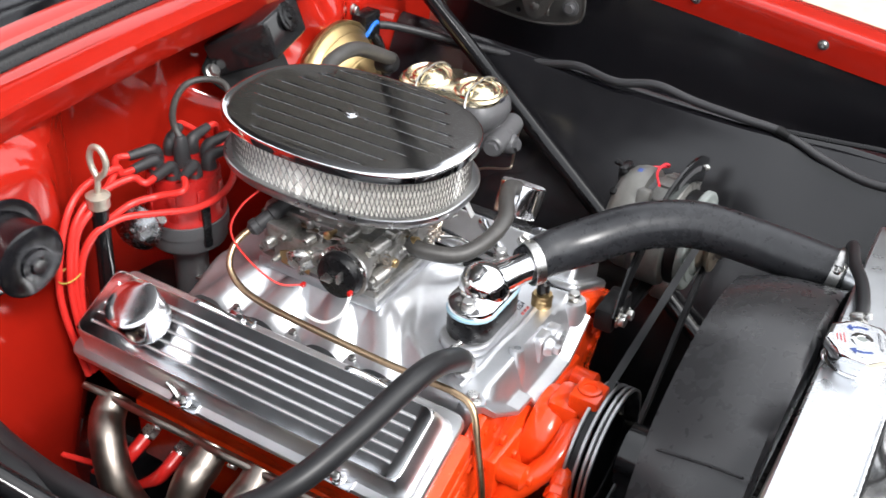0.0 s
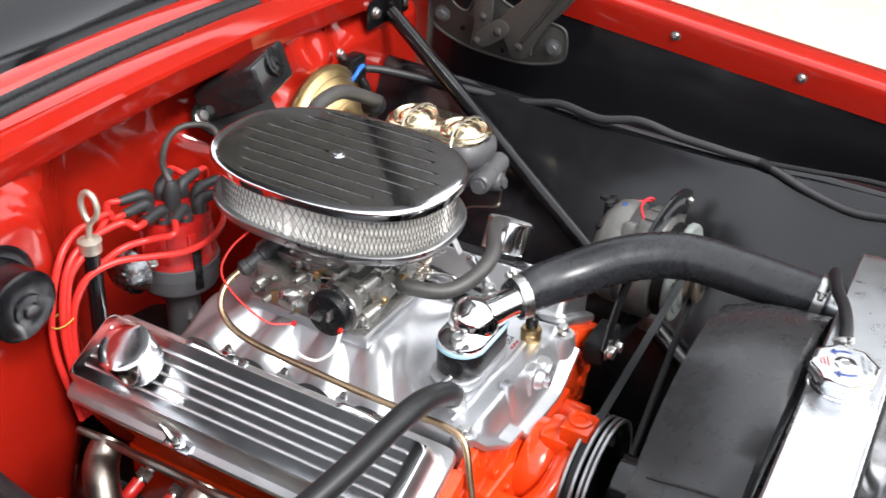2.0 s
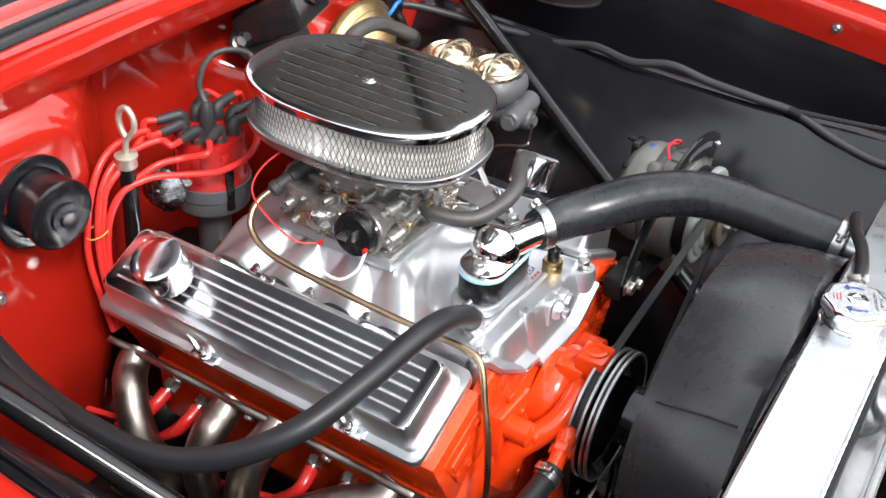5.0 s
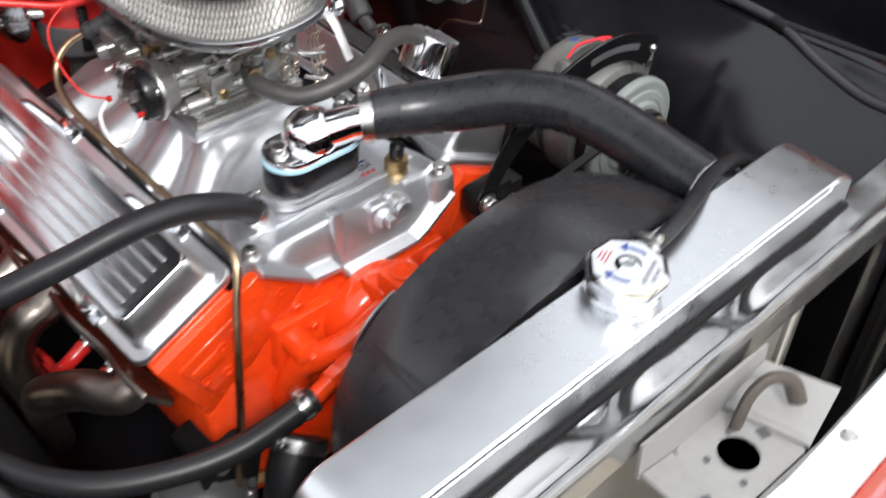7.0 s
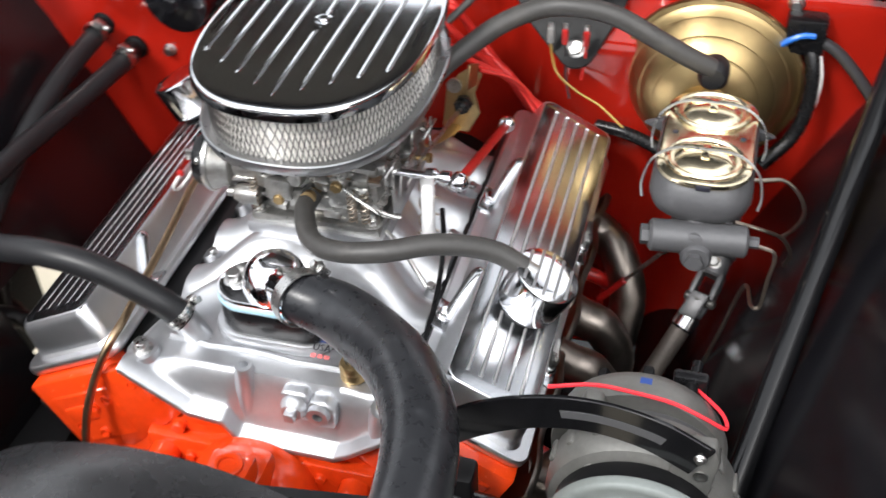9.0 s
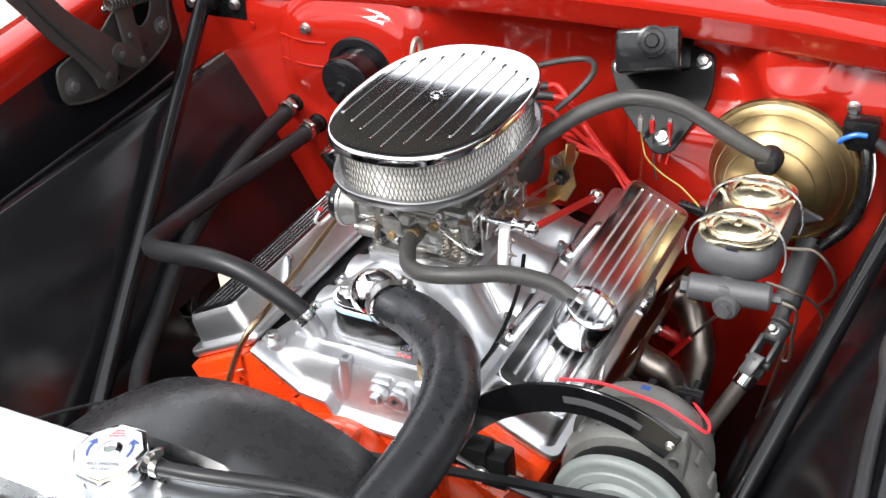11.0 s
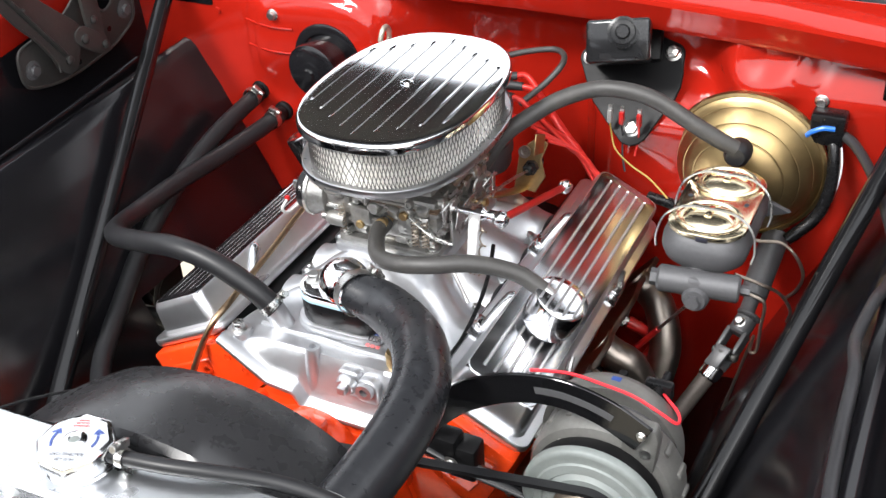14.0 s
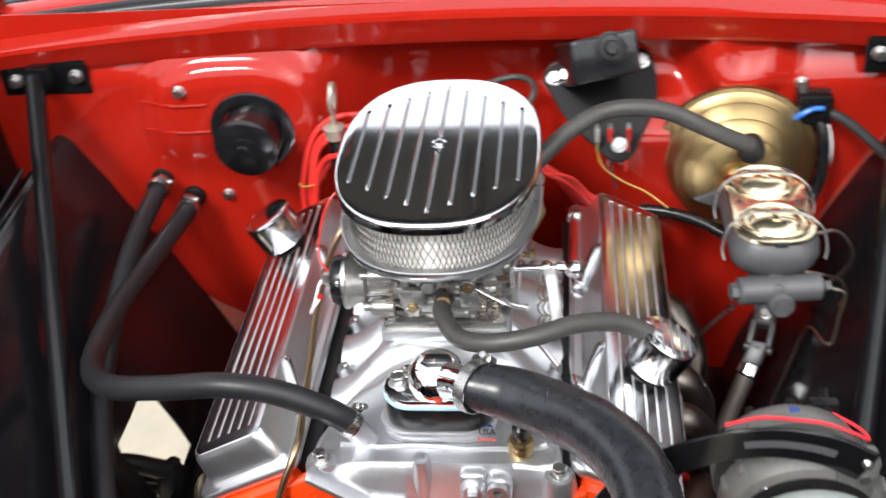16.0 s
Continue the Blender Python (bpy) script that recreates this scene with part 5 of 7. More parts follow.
random.seed(33)
for k in range(84):
    side = k % 3
    a, z = random.uniform(-0.074, 0.074), random.uniform(0.822, 0.880)
    w, h, d = random.uniform(0.006, 0.020), random.uniform(0.006, 0.018), random.uniform(0.006, 0.018)
    if side == 2:
        p, n = V((a * 0.85, -0.078, z)), V((0, -1, 0))
        size = (w, d, h)
    else:
        s = 1 if side else -1
        p, n = V((s * 0.064, a, z)), V((s, 0, 0))
        size = (d, w, h)
    if k % 4 == 0:
        bm = lathe(p - n * 0.004, n + V((0, 0, random.uniform(-0.2, 0.4))), [(w * 0.55, 0), (w * 0.5, d * 0.8), (w * 0.4, d), (w * 0.22, d), (w * 0.22, d - 0.003), (0, d - 0.003)], 14)
    else:
        bm = box(p + n * (d * 0.25), size, min(size) * 0.3, Euler((random.uniform(-0.5, 0.5), random.uniform(-0.4, 0.4), random.uniform(-0.4, 0.4))).to_matrix(), 2)
    part("small_casting", bm, ROUGHCAST, body)

# ---- air cleaner ----
cleaner = thing("air_cleaner", (0, 0, 0.915), "oval air cleaner with grooved polished lid and wire mesh filter", "air cleaner")
HX, HY = 0.1130, 0.161


def rim_y(x, hx, hy):
    """Half length of the oval at x."""
    return hy * (1 - (abs(x) / hx) ** 2.5) ** (1 / 2.5)


def oval(hx, hy, z, k=96):
    pts = []
    for i in range(k):
        a = 2 * math.pi * i / k
        c, s = math.cos(a), math.sin(a)
        e = 2 / 2.5
        pts.append(V((hx * abs(c) ** e * (1 if c > 0 else -1), hy * abs(s) ** e * (1 if s > 0 else -1), z)))
    return pts


lid_bm = loft([oval(HX - 0.004, HY - 0.004, 0.9855), oval(HX - 0.001, HY - 0.001, 0.986), oval(HX, HY, 0.9875), oval(HX, HY, 0.9950), oval(HX - 0.0005, HY - 0.0005, 0.9970), oval(HX - 0.0016, HY - 0.0016, 0.9985), oval(HX - 0.0034, HY - 0.0034, 0.9995), oval(HX - 0.006, HY - 0.006, 0.9999), oval(HX - 0.0125, HY - 0.0125, 0.99998)], cap=False)
GROOVE_Y = [0.139, 0.1245, 0.108, 0.0915, 0.077]
xs = sorted(set([round(-0.0990 + 0.198 * i / 44, 5) for i in range(45)] + [round(g * 0.0225 + d, 5) for g in range(-4, 5) for d in (-0.0024, -0.0016, -0.0008, 0, 0.0008, 0.0016, 0.0024)]))
grid = []
for x in xs:
    hy = rim_y(x, HX - 0.0125, HY - 0.0125)
    k = int(round(x / 0.0225))
    gl = GROOVE_Y[min(4, abs(k))]
    ys = sorted([hy * j / 24 for j in range(-24, 25)])
    # rows follow the groove ends
    ys = [y if abs(abs(y) - gl) > hy / 48 or gl > hy else math.copysign(gl, y) for y in ys]
    col = []
    for y in ys:
        d = abs(x - k * 0.0225)
        depth = 0.0020 * math.sqrt(max(0.0, 1 - (d / 0.0018) ** 2)) if d < 0.0018 and abs(k) < 5 and abs(y) < gl and not (k == 0 and abs(y) < 0.018) else 0.0
        col.append(lid_bm.verts.new((x, y, 1.0 - depth)))
    grid.append(col)
for a, b in zip(grid, grid[1:]):
    for j in range(48):
        lid_bm.faces.new((a[j], b[j], b[j + 1], a[j + 1]))
lid = part("lid", lid_bm, POLISHED, cleaner, "polished aluminium lid with nine milled grooves", smooth=28)
part("lid_rim_filler", loft([oval(HX - 0.011, HY - 0.011, 0.9985), oval(0.06, 0.1, 0.9970)], cap=True), POLISHED, lid)
# paler tubes along the lid grooves stand in for mirrored sky
for k in range(-4, 5):
    g = GROOVE_Y[abs(k)]
    for y0, y1 in ((-g, g),) if k else ((-g, -0.018), (0.018, g)):
        part("groove", tube([(k * 0.0225, y0 + 0.001, 0.9985), (k * 0.0225, (y0 + y1) / 2, 0.9985), (k * 0.0225, y1 - 0.001, 0.9985)], 0.0012, 8, 2, flat=0.4), MILLED, lid, "pale inlay standing in for sky mirrored in a milled groove")
nut = part("centre_nut", merged(lathe((0, 0, 1.0), (0, 0, 1), [(0.0085, 0), (0.0085, 0.0008), (0.0050, 0.0014), (0.0050, 0.0030), (0.0025, 0.0036), (0, 0.0030)], 24)), CHROME, lid)
part("base_plate", loft([oval(HX - 0.03, HY - 0.03, 0.922), oval(HX - 0.008, HY - 0.008, 0.924), oval(HX - 0.002, HY - 0.002, 0.928), oval(HX, HY, 0.934), oval(HX, HY, 0.9385), oval(HX - 0.0015, HY - 0.0015, 0.9395), oval(HX - 0.003, HY - 0.003, 0.9375), oval(HX - 0.012, HY - 0.012, 0.936)]), BASEPLATE, cleaner)
# pleated paper with an expanded wire mesh round it
pleats = 260
ring0, ring1 = oval(HX - 0.0120, HY - 0.0120, 0.936, pleats), oval(HX - 0.0155, HY - 0.0155, 0.936, pleats)
pl = [(ring0 if i % 2 else ring1)[i] for i in range(pleats)]
part("filter_paper", loft([pl, [p + V((0, 0, 0.050)) for p in pl]], cap=False), PAPER, cleaner, "off-white pleated paper element", smooth=20)
NM = 140
loopm = oval(HX - 0.0105, HY - 0.0105, 0.0, NM * 6)
mesh_bm = bmesh.new()
for d in (-1, 1):
    for i in range(NM):
        prev = None
        for j in range(9):
            f = j / 8
            p = loopm[int(i * 6 + d * f * 15) % len(loopm)].copy()
            p.z = 0.9365 + 0.0495 * f
            nrm = V((p.x / HX ** 2, p.y / HY ** 2, 0)).normalized()
            t = V((-nrm.y, nrm.x, 0))
            r = 0.0006
            tri3 = [mesh_bm.verts.new(p + nrm * r + V((0, 0, 0))), mesh_bm.verts.new(p - nrm * r * 0.6 + t * r), mesh_bm.verts.new(p - nrm * r * 0.6 - t * r)]
            if prev:
                for k in range(3):
                    mesh_bm.faces.new((prev[k], prev[(k + 1) % 3], tri3[(k + 1) % 3], tri3[k]))
            prev = tri3
part("wire_mesh", mesh_bm, MESHWIRE, cleaner, "bright diamond wire mesh", smooth=80)

# ---- exhaust headers ----
def header(s):
    h = thing("exhaust_header", (s * 0.27, 0, 0.45), "heat-tinted steel tube exhaust header along the cylinder head", "exhaust header", "exhaust headers")
    out = V((s * math.cos(VC_TILT + 0.25), 0, -math.sin(VC_TILT + 0.25)))
    face = lambda y, d=0.0: V((s * 0.244, y, 0.643)) + out * d
    prof = []
    n = 60
    for i in range(n + 1):
        y = -0.256 + 0.481 * i / n
        w = 0.019 + 0.009 * (math.cos((y + 0.0) * 2 * math.pi / 0.112 * 0.5) ** 2)
        prof.append((y, w))
    poly = [(y, w) for y, w in prof] + [(y, -w) for y, w in reversed(prof)]
    upv = V((s * math.sin(VC_TILT + 0.25), 0, math.cos(VC_TILT + 0.25)))
    part("flange", prism(poly, face(0), (0, 1, 0), upv, 0.009 * (1 if V((0, 1, 0)).cross(upv).dot(out) > 0 else -1), 0.0025, 2), HEADER, h, "satin steel header flange")
    for y, y2 in ((-0.220, -0.04), (-0.045, -0.03), (0.030, 0.035), (0.190, 0.10)):
        a = face(y)
        part("primary_tube", tube([a, a + out * 0.030 + V((0, (y2 - y) * 0.05, 0.004)), V((s * 0.290, y + (y2 - y) * 0.28, 0.614)), V((s * 0.308, y + (y2 - y) * 0.62, 0.566)), V((s * 0.295, y2, 0.48)), V((s * 0.275, y2 + 0.04, 0.36))], 0.022, 20, radii=[0.021, 0.0225, 0.0225, 0.0225, 0.022, 0.022]), HEADER, h)
    for y in (-0.125, -0.005, 0.115):
        p = face(y, 0.009)
        bolt(p, out, 0.012, 0.007, h)
    return h


header(-1)
header(1)
for s in (-1, 1):
    for y in (-0.150, -0.098, 0.085, 0.140):
        sp = thing("spark_plug", (s * 0.242, y, 0.60), "spark plug with a red angled boot", "spark plug", "spark plugs")
        a = V((s * 0.236, y, 0.606))
        d = V((s * 0.90, 0.1 if y > 0 else -0.1, -0.42)).normalized()
        part("shell", merged(lathe(a, d, [(0.011, 0), (0.011, 0.012)], 6), lathe(a + d * 0.012, d, [(0.006, 0), (0.006, 0.014), (0, 0.014)], 14)), ZINC, sp)
        b = a + d * 0.016
        part("boot", tube([b, b + d * 0.022, b + d * 0.030 + V((0, 0.010, -0.012)), b + d * 0.030 + V((s * 0.002, 0.035, -0.035))], 0.0085, 12, radii=[0.0095, 0.009, 0.009, 0.0065]), REDPLASTIC, sp, "red silicone boot")
        part("lead", tube([b + d * 0.030 + V((s * 0.002, 0.033, -0.033)), b + V((s * 0.02, 0.07, -0.07)), b + V((s * 0.02, 0.14, -0.09))], 0.0042, 8), REDWIRE, sp)

# ---- radiator, shroud, pulleys ----
radiator = thing("radiator", (-0.015, -0.61, 0.42), "aluminium radiator with brushed welded top tank", "radiator")
TX0, TX1, TY0, TY1 = -0.331, 0.292, -0.6570, -0.5860


def tank_ring(x, zt, inset):
    k = SKEW * x
    return [V((x, k + TY0 + inset, 0.852)), V((x, k + TY0 + inset, zt - 0.003)), V((x, k + TY0 + inset + 0.003, zt)), V((x, k + TY1 - inset - 0.003, zt)), V((x, k + TY1 - inset, zt - 0.003)), V((x, k + TY1 - inset, 0.852))]


tank_prof = [(TX0, 0.872), (TX0 + 0.003, 0.884), (TX0 + 0.008, 0.8955), (TX0 + 0.014, 0.9045), (TX0 + 0.021, 0.9110), (TX0 + 0.030, 0.9148), (TX0 + 0.040, 0.9158), (-0.15, 0.9165), (0.0, 0.917), (0.15, 0.9165), (TX1 - 0.030, 0.9155), (TX1 - 0.014, 0.912), (TX1, 0.904)]
part("top_tank", loft([tank_ring(x, z, 0) for x, z in tank_prof]), BRUSHED, radiator, smooth=30)
random.seed(11)
for yy in (TY0 - 0.001,):
    part("weld_bead", tube([(TX0 + 0.034 + i * 0.0118, yy + SKEW * (TX0 + 0.034 + i * 0.0118), 0.913 + 0.0006 * random.random()) for i in range(47)], 0.0022, 7, 2, ribs=0.0006), BRUSHED, radiator)
part("weld_bead", tube([(TX0 - 0.0005 + 0.0005 * random.random(), TY0 + SKEW * TX0 + i * 0.0058, 0.871 + 0.0005 * random.random()) for i in range(13)], 0.0025, 7, 2, ribs=0.0007), BRUSHED, radiator)
part("header_plate", box((-0.034, -0.6245, 0.8485), (0.606, 0.084, 0.009), 0.002), BRUSHED, radiator)
part("core", box((-0.034, -0.6245, 0.645), (0.57, 0.050, 0.40), 0.002), IRON, radiator, "dark core behind the fins")
fin = part("core_fin", box((-0.312, -0.6512, 0.645), (0.0021, 0.004, 0.398)), CORE, radiator)
for i in range(1, 150):
    twin = new("core_fin", fin.data)
    twin.parent = radiator
    twin.location = fin.location + V((0.556 * i / 149, 0, 0))
for x in (-0.326, 0.258):
    part("side_channel", box((x, -0.6245, 0.645), (0.022, 0.07, 0.40), 0.003), BRUSHED, radiator)
part("inlet_neck", tube([(0.208, -0.588, 0.868), (0.208, -0.565, 0.872), (0.206, -0.545, 0.877)], 0.022, 18), BRUSHED, radiator)
filler = part("filler_neck", lathe((-0.005, -0.615, 0.915), (0, 0, 1), [(0.0325, 0), (0.0310, 0.0025), (0.0285, 0.004), (0.0275, 0.014), (0, 0.014)], 30), POLISHED, radiator)
part("overflow_nipple", tube([(0.012, -0.611, 0.926), (0.026, -0.608, 0.927), (0.034, -0.607, 0.928)], 0.0055, 10), BRUSHED, filler)
for i in range(3):
    bolt((-0.338, -0.602 - 0.018 * i, 0.83 - 0.004 * i), (-1, 0, 0), 0.012, 0.006, radiator)

cx, cy, cz = -0.005, -0.616, 0.9285
cap_body = part("radiator_cap", merged(prism(ngon(8, 0.0355, 0.39), (cx, cy, cz), (1, 0, 0), (0, 1, 0), 0.014, 0.0028), lathe((cx, cy, cz - 0.008), (0, 0, 1), [(0.030, 0), (0.0305, 0.003), (0.0305, 0.010)], 30)), POLISHED, radiator, "eight-sided polished radiator cap with printed lettering")
part("printed_face", prism(ngon(8, 0.0305, 0.39), (cx, cy, cz + 0.0138), (1, 0, 0), (0, 1, 0), 0.0006, 0.0), LABELWHITE, cap_body, "white printed octagon label")
rivet = part("rivet", lathe((cx, cy, cz + 0.0143), (0, 0, 1), [(0.0108, 0), (0.0108, 0.0010), (0.0095, 0.0018), (0.0055, 0.0020), (0.0045, 0.0008), (0, 0.0008)], 28), POLISHED, cap_body)
part("rivet_hole", lathe((cx, cy, cz + 0.0152), (0, 0, 1), [(0.0046, 0), (0.0040, 0.0006), (0, 0.0006)], 18), FANGREY, rivet, "grey hollow in the rivet")
# the cap was turned so that its words stand upside down towards the front
uw, vw = V((-0.94, -0.34, 0)), V((0.34, -0.94, 0))
zt = cz + 0.0146
part("words", text_bm("RACING CAP", 0.0050, (cx + vw.x * 0.0175, cy + vw.y * 0.0175, zt), uw, vw), INK, cap_body, "dark printed words")
part("words", text_bm("29-31 LBS", 0.0043, (cx + vw.x * 0.0235, cy + vw.y * 0.0235, zt), uw, vw), INK, cap_body, "dark printed words")
for k in range(3):
    wbar = 0.015 - 0.003 * k
    q = V((cx, cy, zt)) - vw * (0.0170 + 0.0034 * k)
    part("print_bar", prism([(-wbar / 2, -0.0006), (wbar / 2, -0.0006), (wbar / 2, 0.0006), (-wbar / 2, 0.0006)], q, uw, vw, 0.0004), REDINK, cap_body, "thin red printed line")
for s in (-1, 1):
    arc = []
    for i in range(9):
        a = radians(-24 + 48 * i / 8)
        arc.append((s * 0.0212 * math.cos(a), 0.0212 * math.sin(a)))
    inner = [(x * 0.90, y * 0.90) for x, y in reversed(arc)]
    part("arrow", prism(arc + inner if s > 0 else inner + arc, (cx, cy, zt), uw, vw, 0.0004), BLUEINK, cap_body, "blue printed arrow")
    tip = [(s * 0.0242, -0.0086), (s * 0.0145, -0.0068), (s * 0.0171, -0.0135)]
    part("arrow", prism(tip if s > 0 else tip[::-1], (cx, cy, zt), uw, vw, 0.0004), BLUEINK, cap_body, "blue printed arrow head")

shroud = thing("fan_shroud", (0.03, -0.51, 0.42), "matt black sheet steel fan shroud behind the radiator", "fan shroud")


def shroud_ring(y, cx_, cz_, rx, rz, power=1.0, foot=0.44, k=44):
    """An arch with straight legs; a power below one squares its shoulders."""
    pts = [V((cx_ - rx, y, foot))]
    for i in range(k + 1):
        a = math.pi * (1 - i / k)
        c, sn = math.cos(a), math.sin(a)
        pts.append(V((cx_ + rx * math.copysign(abs(c) ** power, c), y, cz_ + rz * sn ** power)))
    pts.append(V((cx_ + rx, y, foot)))
    return pts


bm = loft([shroud_ring(-0.464, 0.022, 0.745, 0.197, 0.147), shroud_ring(-0.4605, 0.022, 0.745, 0.202, 0.152), shroud_ring(-0.4600, 0.022, 0.745, 0.2045, 0.1545), shroud_ring(-0.464, 0.022, 0.745, 0.206, 0.156),
           shroud_ring(-0.485, 0.022, 0.740, 0.218, 0.169), shroud_ring(-0.510, 0.021, 0.733, 0.230, 0.182), shroud_ring(-0.545, 0.0205, 0.728, 0.239, 0.190), shroud_ring(-0.5700, 0.020, 0.725, 0.245, 0.194),
           shroud_ring(-0.5765, 0.012, 0.722, 0.256, 0.190, 0.9), shroud_ring(-0.5790, -0.020, 0.720, 0.302, 0.146, 0.45)], cap=False, closed=False)
bm.normal_update()
bmesh.ops.solidify(bm, geom=bm.faces[:], thickness=-0.002)
part("barrel", bm, SHROUD, shroud, smooth=40)
part("seam_strip", tube([(-0.153, -0.476, 0.838), (-0.163, -0.505, 0.851), (-0.172, -0.535, 0.863), (-0.181, -0.566, 0.873)], 0.0016, 7, 6), SHROUD, shroud, "thin welded seam")
fan = thing("cooling_fan", (0.012, -0.46, 0.66), "black engine fan inside the shroud", "cooling fan")
part("hub", lathe((0.012, -0.40, 0.655), (0, -1, 0), [(0.04, 0), (0.04, 0.05), (0.025, 0.08), (0, 0.08)], 24), BLACK, fan)
for k in range(6):
    a = 2 * math.pi * k / 6 + 0.3
    d, t = V((math.cos(a), 0, math.sin(a))), V((-math.sin(a), 0, math.cos(a)))
    part("blade", loft([[V((0.012, -0.475, 0.655)) + d * r + t * w + V((0, dy, 0)) for w, dy in ((-0.028, -0.014), (0.0, 0.0), (0.028, 0.014), (0.028, 0.016), (0.0, 0.002), (-0.028, -0.012))] for r in (0.035, 0.11, 0.19)]), BLACK, fan)

PX, PZ, PY = 0.008, 0.645, -0.352
pul = thing("water_pump_pulley", (PX, -0.37, PZ), "black and chrome two-groove water pump pulley", "pulley", "pulleys")


def pulley_profile(R):
    return [(0.03, 0.0), (R - 0.004, 0.0), (R, 0.002), (R, 0.004), (R - 0.013, 0.009), (R, 0.014), (R, 0.018), (R - 0.013, 0.023), (R, 0.028), (R, 0.032), (R - 0.006, 0.034), (R - 0.012, 0.020), (0.04, 0.016), (0, 0.016)]


part("wheel", lathe((PX, PY, PZ), (0, -1, 0), pulley_profile(0.087), 48), GLOSSBLACK, pul)
for d in (0.003, 0.016, 0.025, 0.032):
    part("rim", lathe((PX, PY - d, PZ), (0, -1, 0), [(0.0855, -0.0026), (0.0882, -0.0016), (0.0882, 0.0016), (0.0855, 0.0026)], 48, hoop=True), MILLED, pul, "bright pulley rim")
cpul = thing("crank_pulley", (0, -0.37, 0.475), "black crankshaft pulley with bright rims", "pulley", "pulleys")
part("wheel", lathe((PX, PY, 0.475), (0, -1, 0), pulley_profile(0.082), 48), GLOSSBLACK, cpul)
part("rim", lathe((PX, PY - 0.032, 0.475), (0, -1, 0), [(0.0805, -0.0012), (0.0828, -0.0008), (0.0828, 0.0008), (0.0805, 0.0012)], 48, hoop=True), CHROME, cpul)


def belt_loop(circles, y, w=0.010, th=0.007):
    pts = []
    for cx_, cz_, r_ in circles:
        for i in range(72):
            a = 2 * math.pi * i / 72
            pts.append((cx_ + r_ * math.cos(a), cz_ + r_ * math.sin(a)))
    pts = sorted(set(pts))

    def half(ps):
        h = []
        for p in ps:
            while len(h) > 1 and (h[-1][0] - h[-2][0]) * (p[1] - h[-2][1]) - (h[-1][1] - h[-2][1]) * (p[0] - h[-2][0]) <= 0:
                h.pop()
            h.append(p)
        return h
    hull = half(pts)[:-1] + half(pts[::-1])[:-1]
    cxm, czm = sum(p[0] for p in hull) / len(hull), sum(p[1] for p in hull) / len(hull)
    n = len(hull)
    rings = []
    for i, p in enumerate(hull):
        a, b = V((*hull[i - 1], 0)), V((*hull[(i + 1) % n], 0))
        t = (b - a).normalized()
        nx, nz = t.y, -t.x
        o = V((p[0], y, p[1]))
        nn = V((nx, 0, nz))
        rings.append([o + nn * 0.0 + V((0, w * 0.32, 0)), o + nn * th + V((0, w / 2, 0)), o + nn * th - V((0, w / 2, 0)), o - V((0, w * 0.32, 0))])
    return loft(rings + [rings[0]], cap=False)


belt = solo("drive_belt", belt_loop([(0.37, 0.749, 0.031), (PX, PZ, 0.076), (PX, 0.475, 0.071)], -0.3610), RUBBER, "black rubber V-belt round alternator and pump pulleys", "belt")

# ---- alternator ----
AX = V((0.367, 0, 0.749))
alt = thing("alternator", (0.37, -0.27, 0.67), "grey cast alternator with a finned fan disc", "alternator")
part("rear_housing", lathe(AX + V((-0.008, -0.262, 0.012)), (0, 1, 0), [(0.075, -0.004), (0.076, 0.0), (0.076, 0.014), (0.072, 0.026), (0.060, 0.038), (0.030, 0.042), (0, 0.042)], 44), ALTCAST, alt)
part("stator", lathe(AX + V((0, -0.262, 0)), (0, -1, 0), [(0.070, 0), (0.0715, 0.001), (0.0715, 0.014), (0.070, 0.015)], 40), IRON, alt, "dark laminated stator ring")
fh = part("front_housing", lathe(AX + V((0, -0.277, 0)), (0, -1, 0), [(0.079, 0), (0.080, 0.003), (0.080, 0.030), (0.076, 0.038), (0.056, 0.046), (0.025, 0.048), (0, 0.048)], 44), ALTCAST, alt)
for k in range(12):
    a = 2 * math.pi * k / 12
    d = V((math.cos(a), 0, math.sin(a)))
    part("rib", box(AX + d * 0.057 + V((0, -0.312, 0)), (0.022, 0.012, 0.006), 0.002, Euler((0, -a, 0)).to_matrix()), ALTCAST, fh)
# solid black ring paints the shade between housing and fan disc
part("gap_shade_ring", lathe(AX + V((0, -0.320, 0)), (0, -1, 0), [(0.069, 0), (0.070, 0.002), (0.069, 0.016), (0.05, 0.018)], 40), FLATBLACK, alt, "black ring standing in for shade in the gap behind the fan disc")
part("fan_disc", lathe(AX + V((0, -0.338, 0)), (0, -1, 0), [(0.052, -0.002), (0.0720, -0.001), (0.0738, 0.001), (0.0738, 0.0075), (0.0725, 0.0095), (0.068, 0.0110), (0.0665, 0.0105), (0.060, 0.0115), (0.0585, 0.0135), (0.050, 0.0150), (0.0485, 0.0138), (0.044, 0.018), (0.03, 0.0185), (0, 0.0185)], 56), FANGREY, alt, "pale grey pressed fan disc")
for k in range(16):
    a = 2 * math.pi * k / 16
    d, t = V((math.cos(a), 0, math.sin(a))), V((-math.sin(a), 0, math.cos(a)))
    part("fan_blade", prism([(-0.011, 0), (0.011, 0), (0.009, 0.016), (-0.009, 0.016)], AX + d * 0.056 + V((0, -0.342, 0)), (d + t * 0.5), (0, 1, 0), 0.0015, 0), FANGREY, alt)
part("pulley", lathe(AX + V((0, -0.352, 0)), (0, -1, 0), [(0.022, 0), (0.036, 0.001), (0.0375, 0.003), (0.029, 0.012), (0.0375, 0.021), (0.036, 0.024), (0.024, 0.0248), (0.022, 0.0235), (0, 0.0235)], 36), PULLEYSTEEL, alt, "worn brown steel pulley")
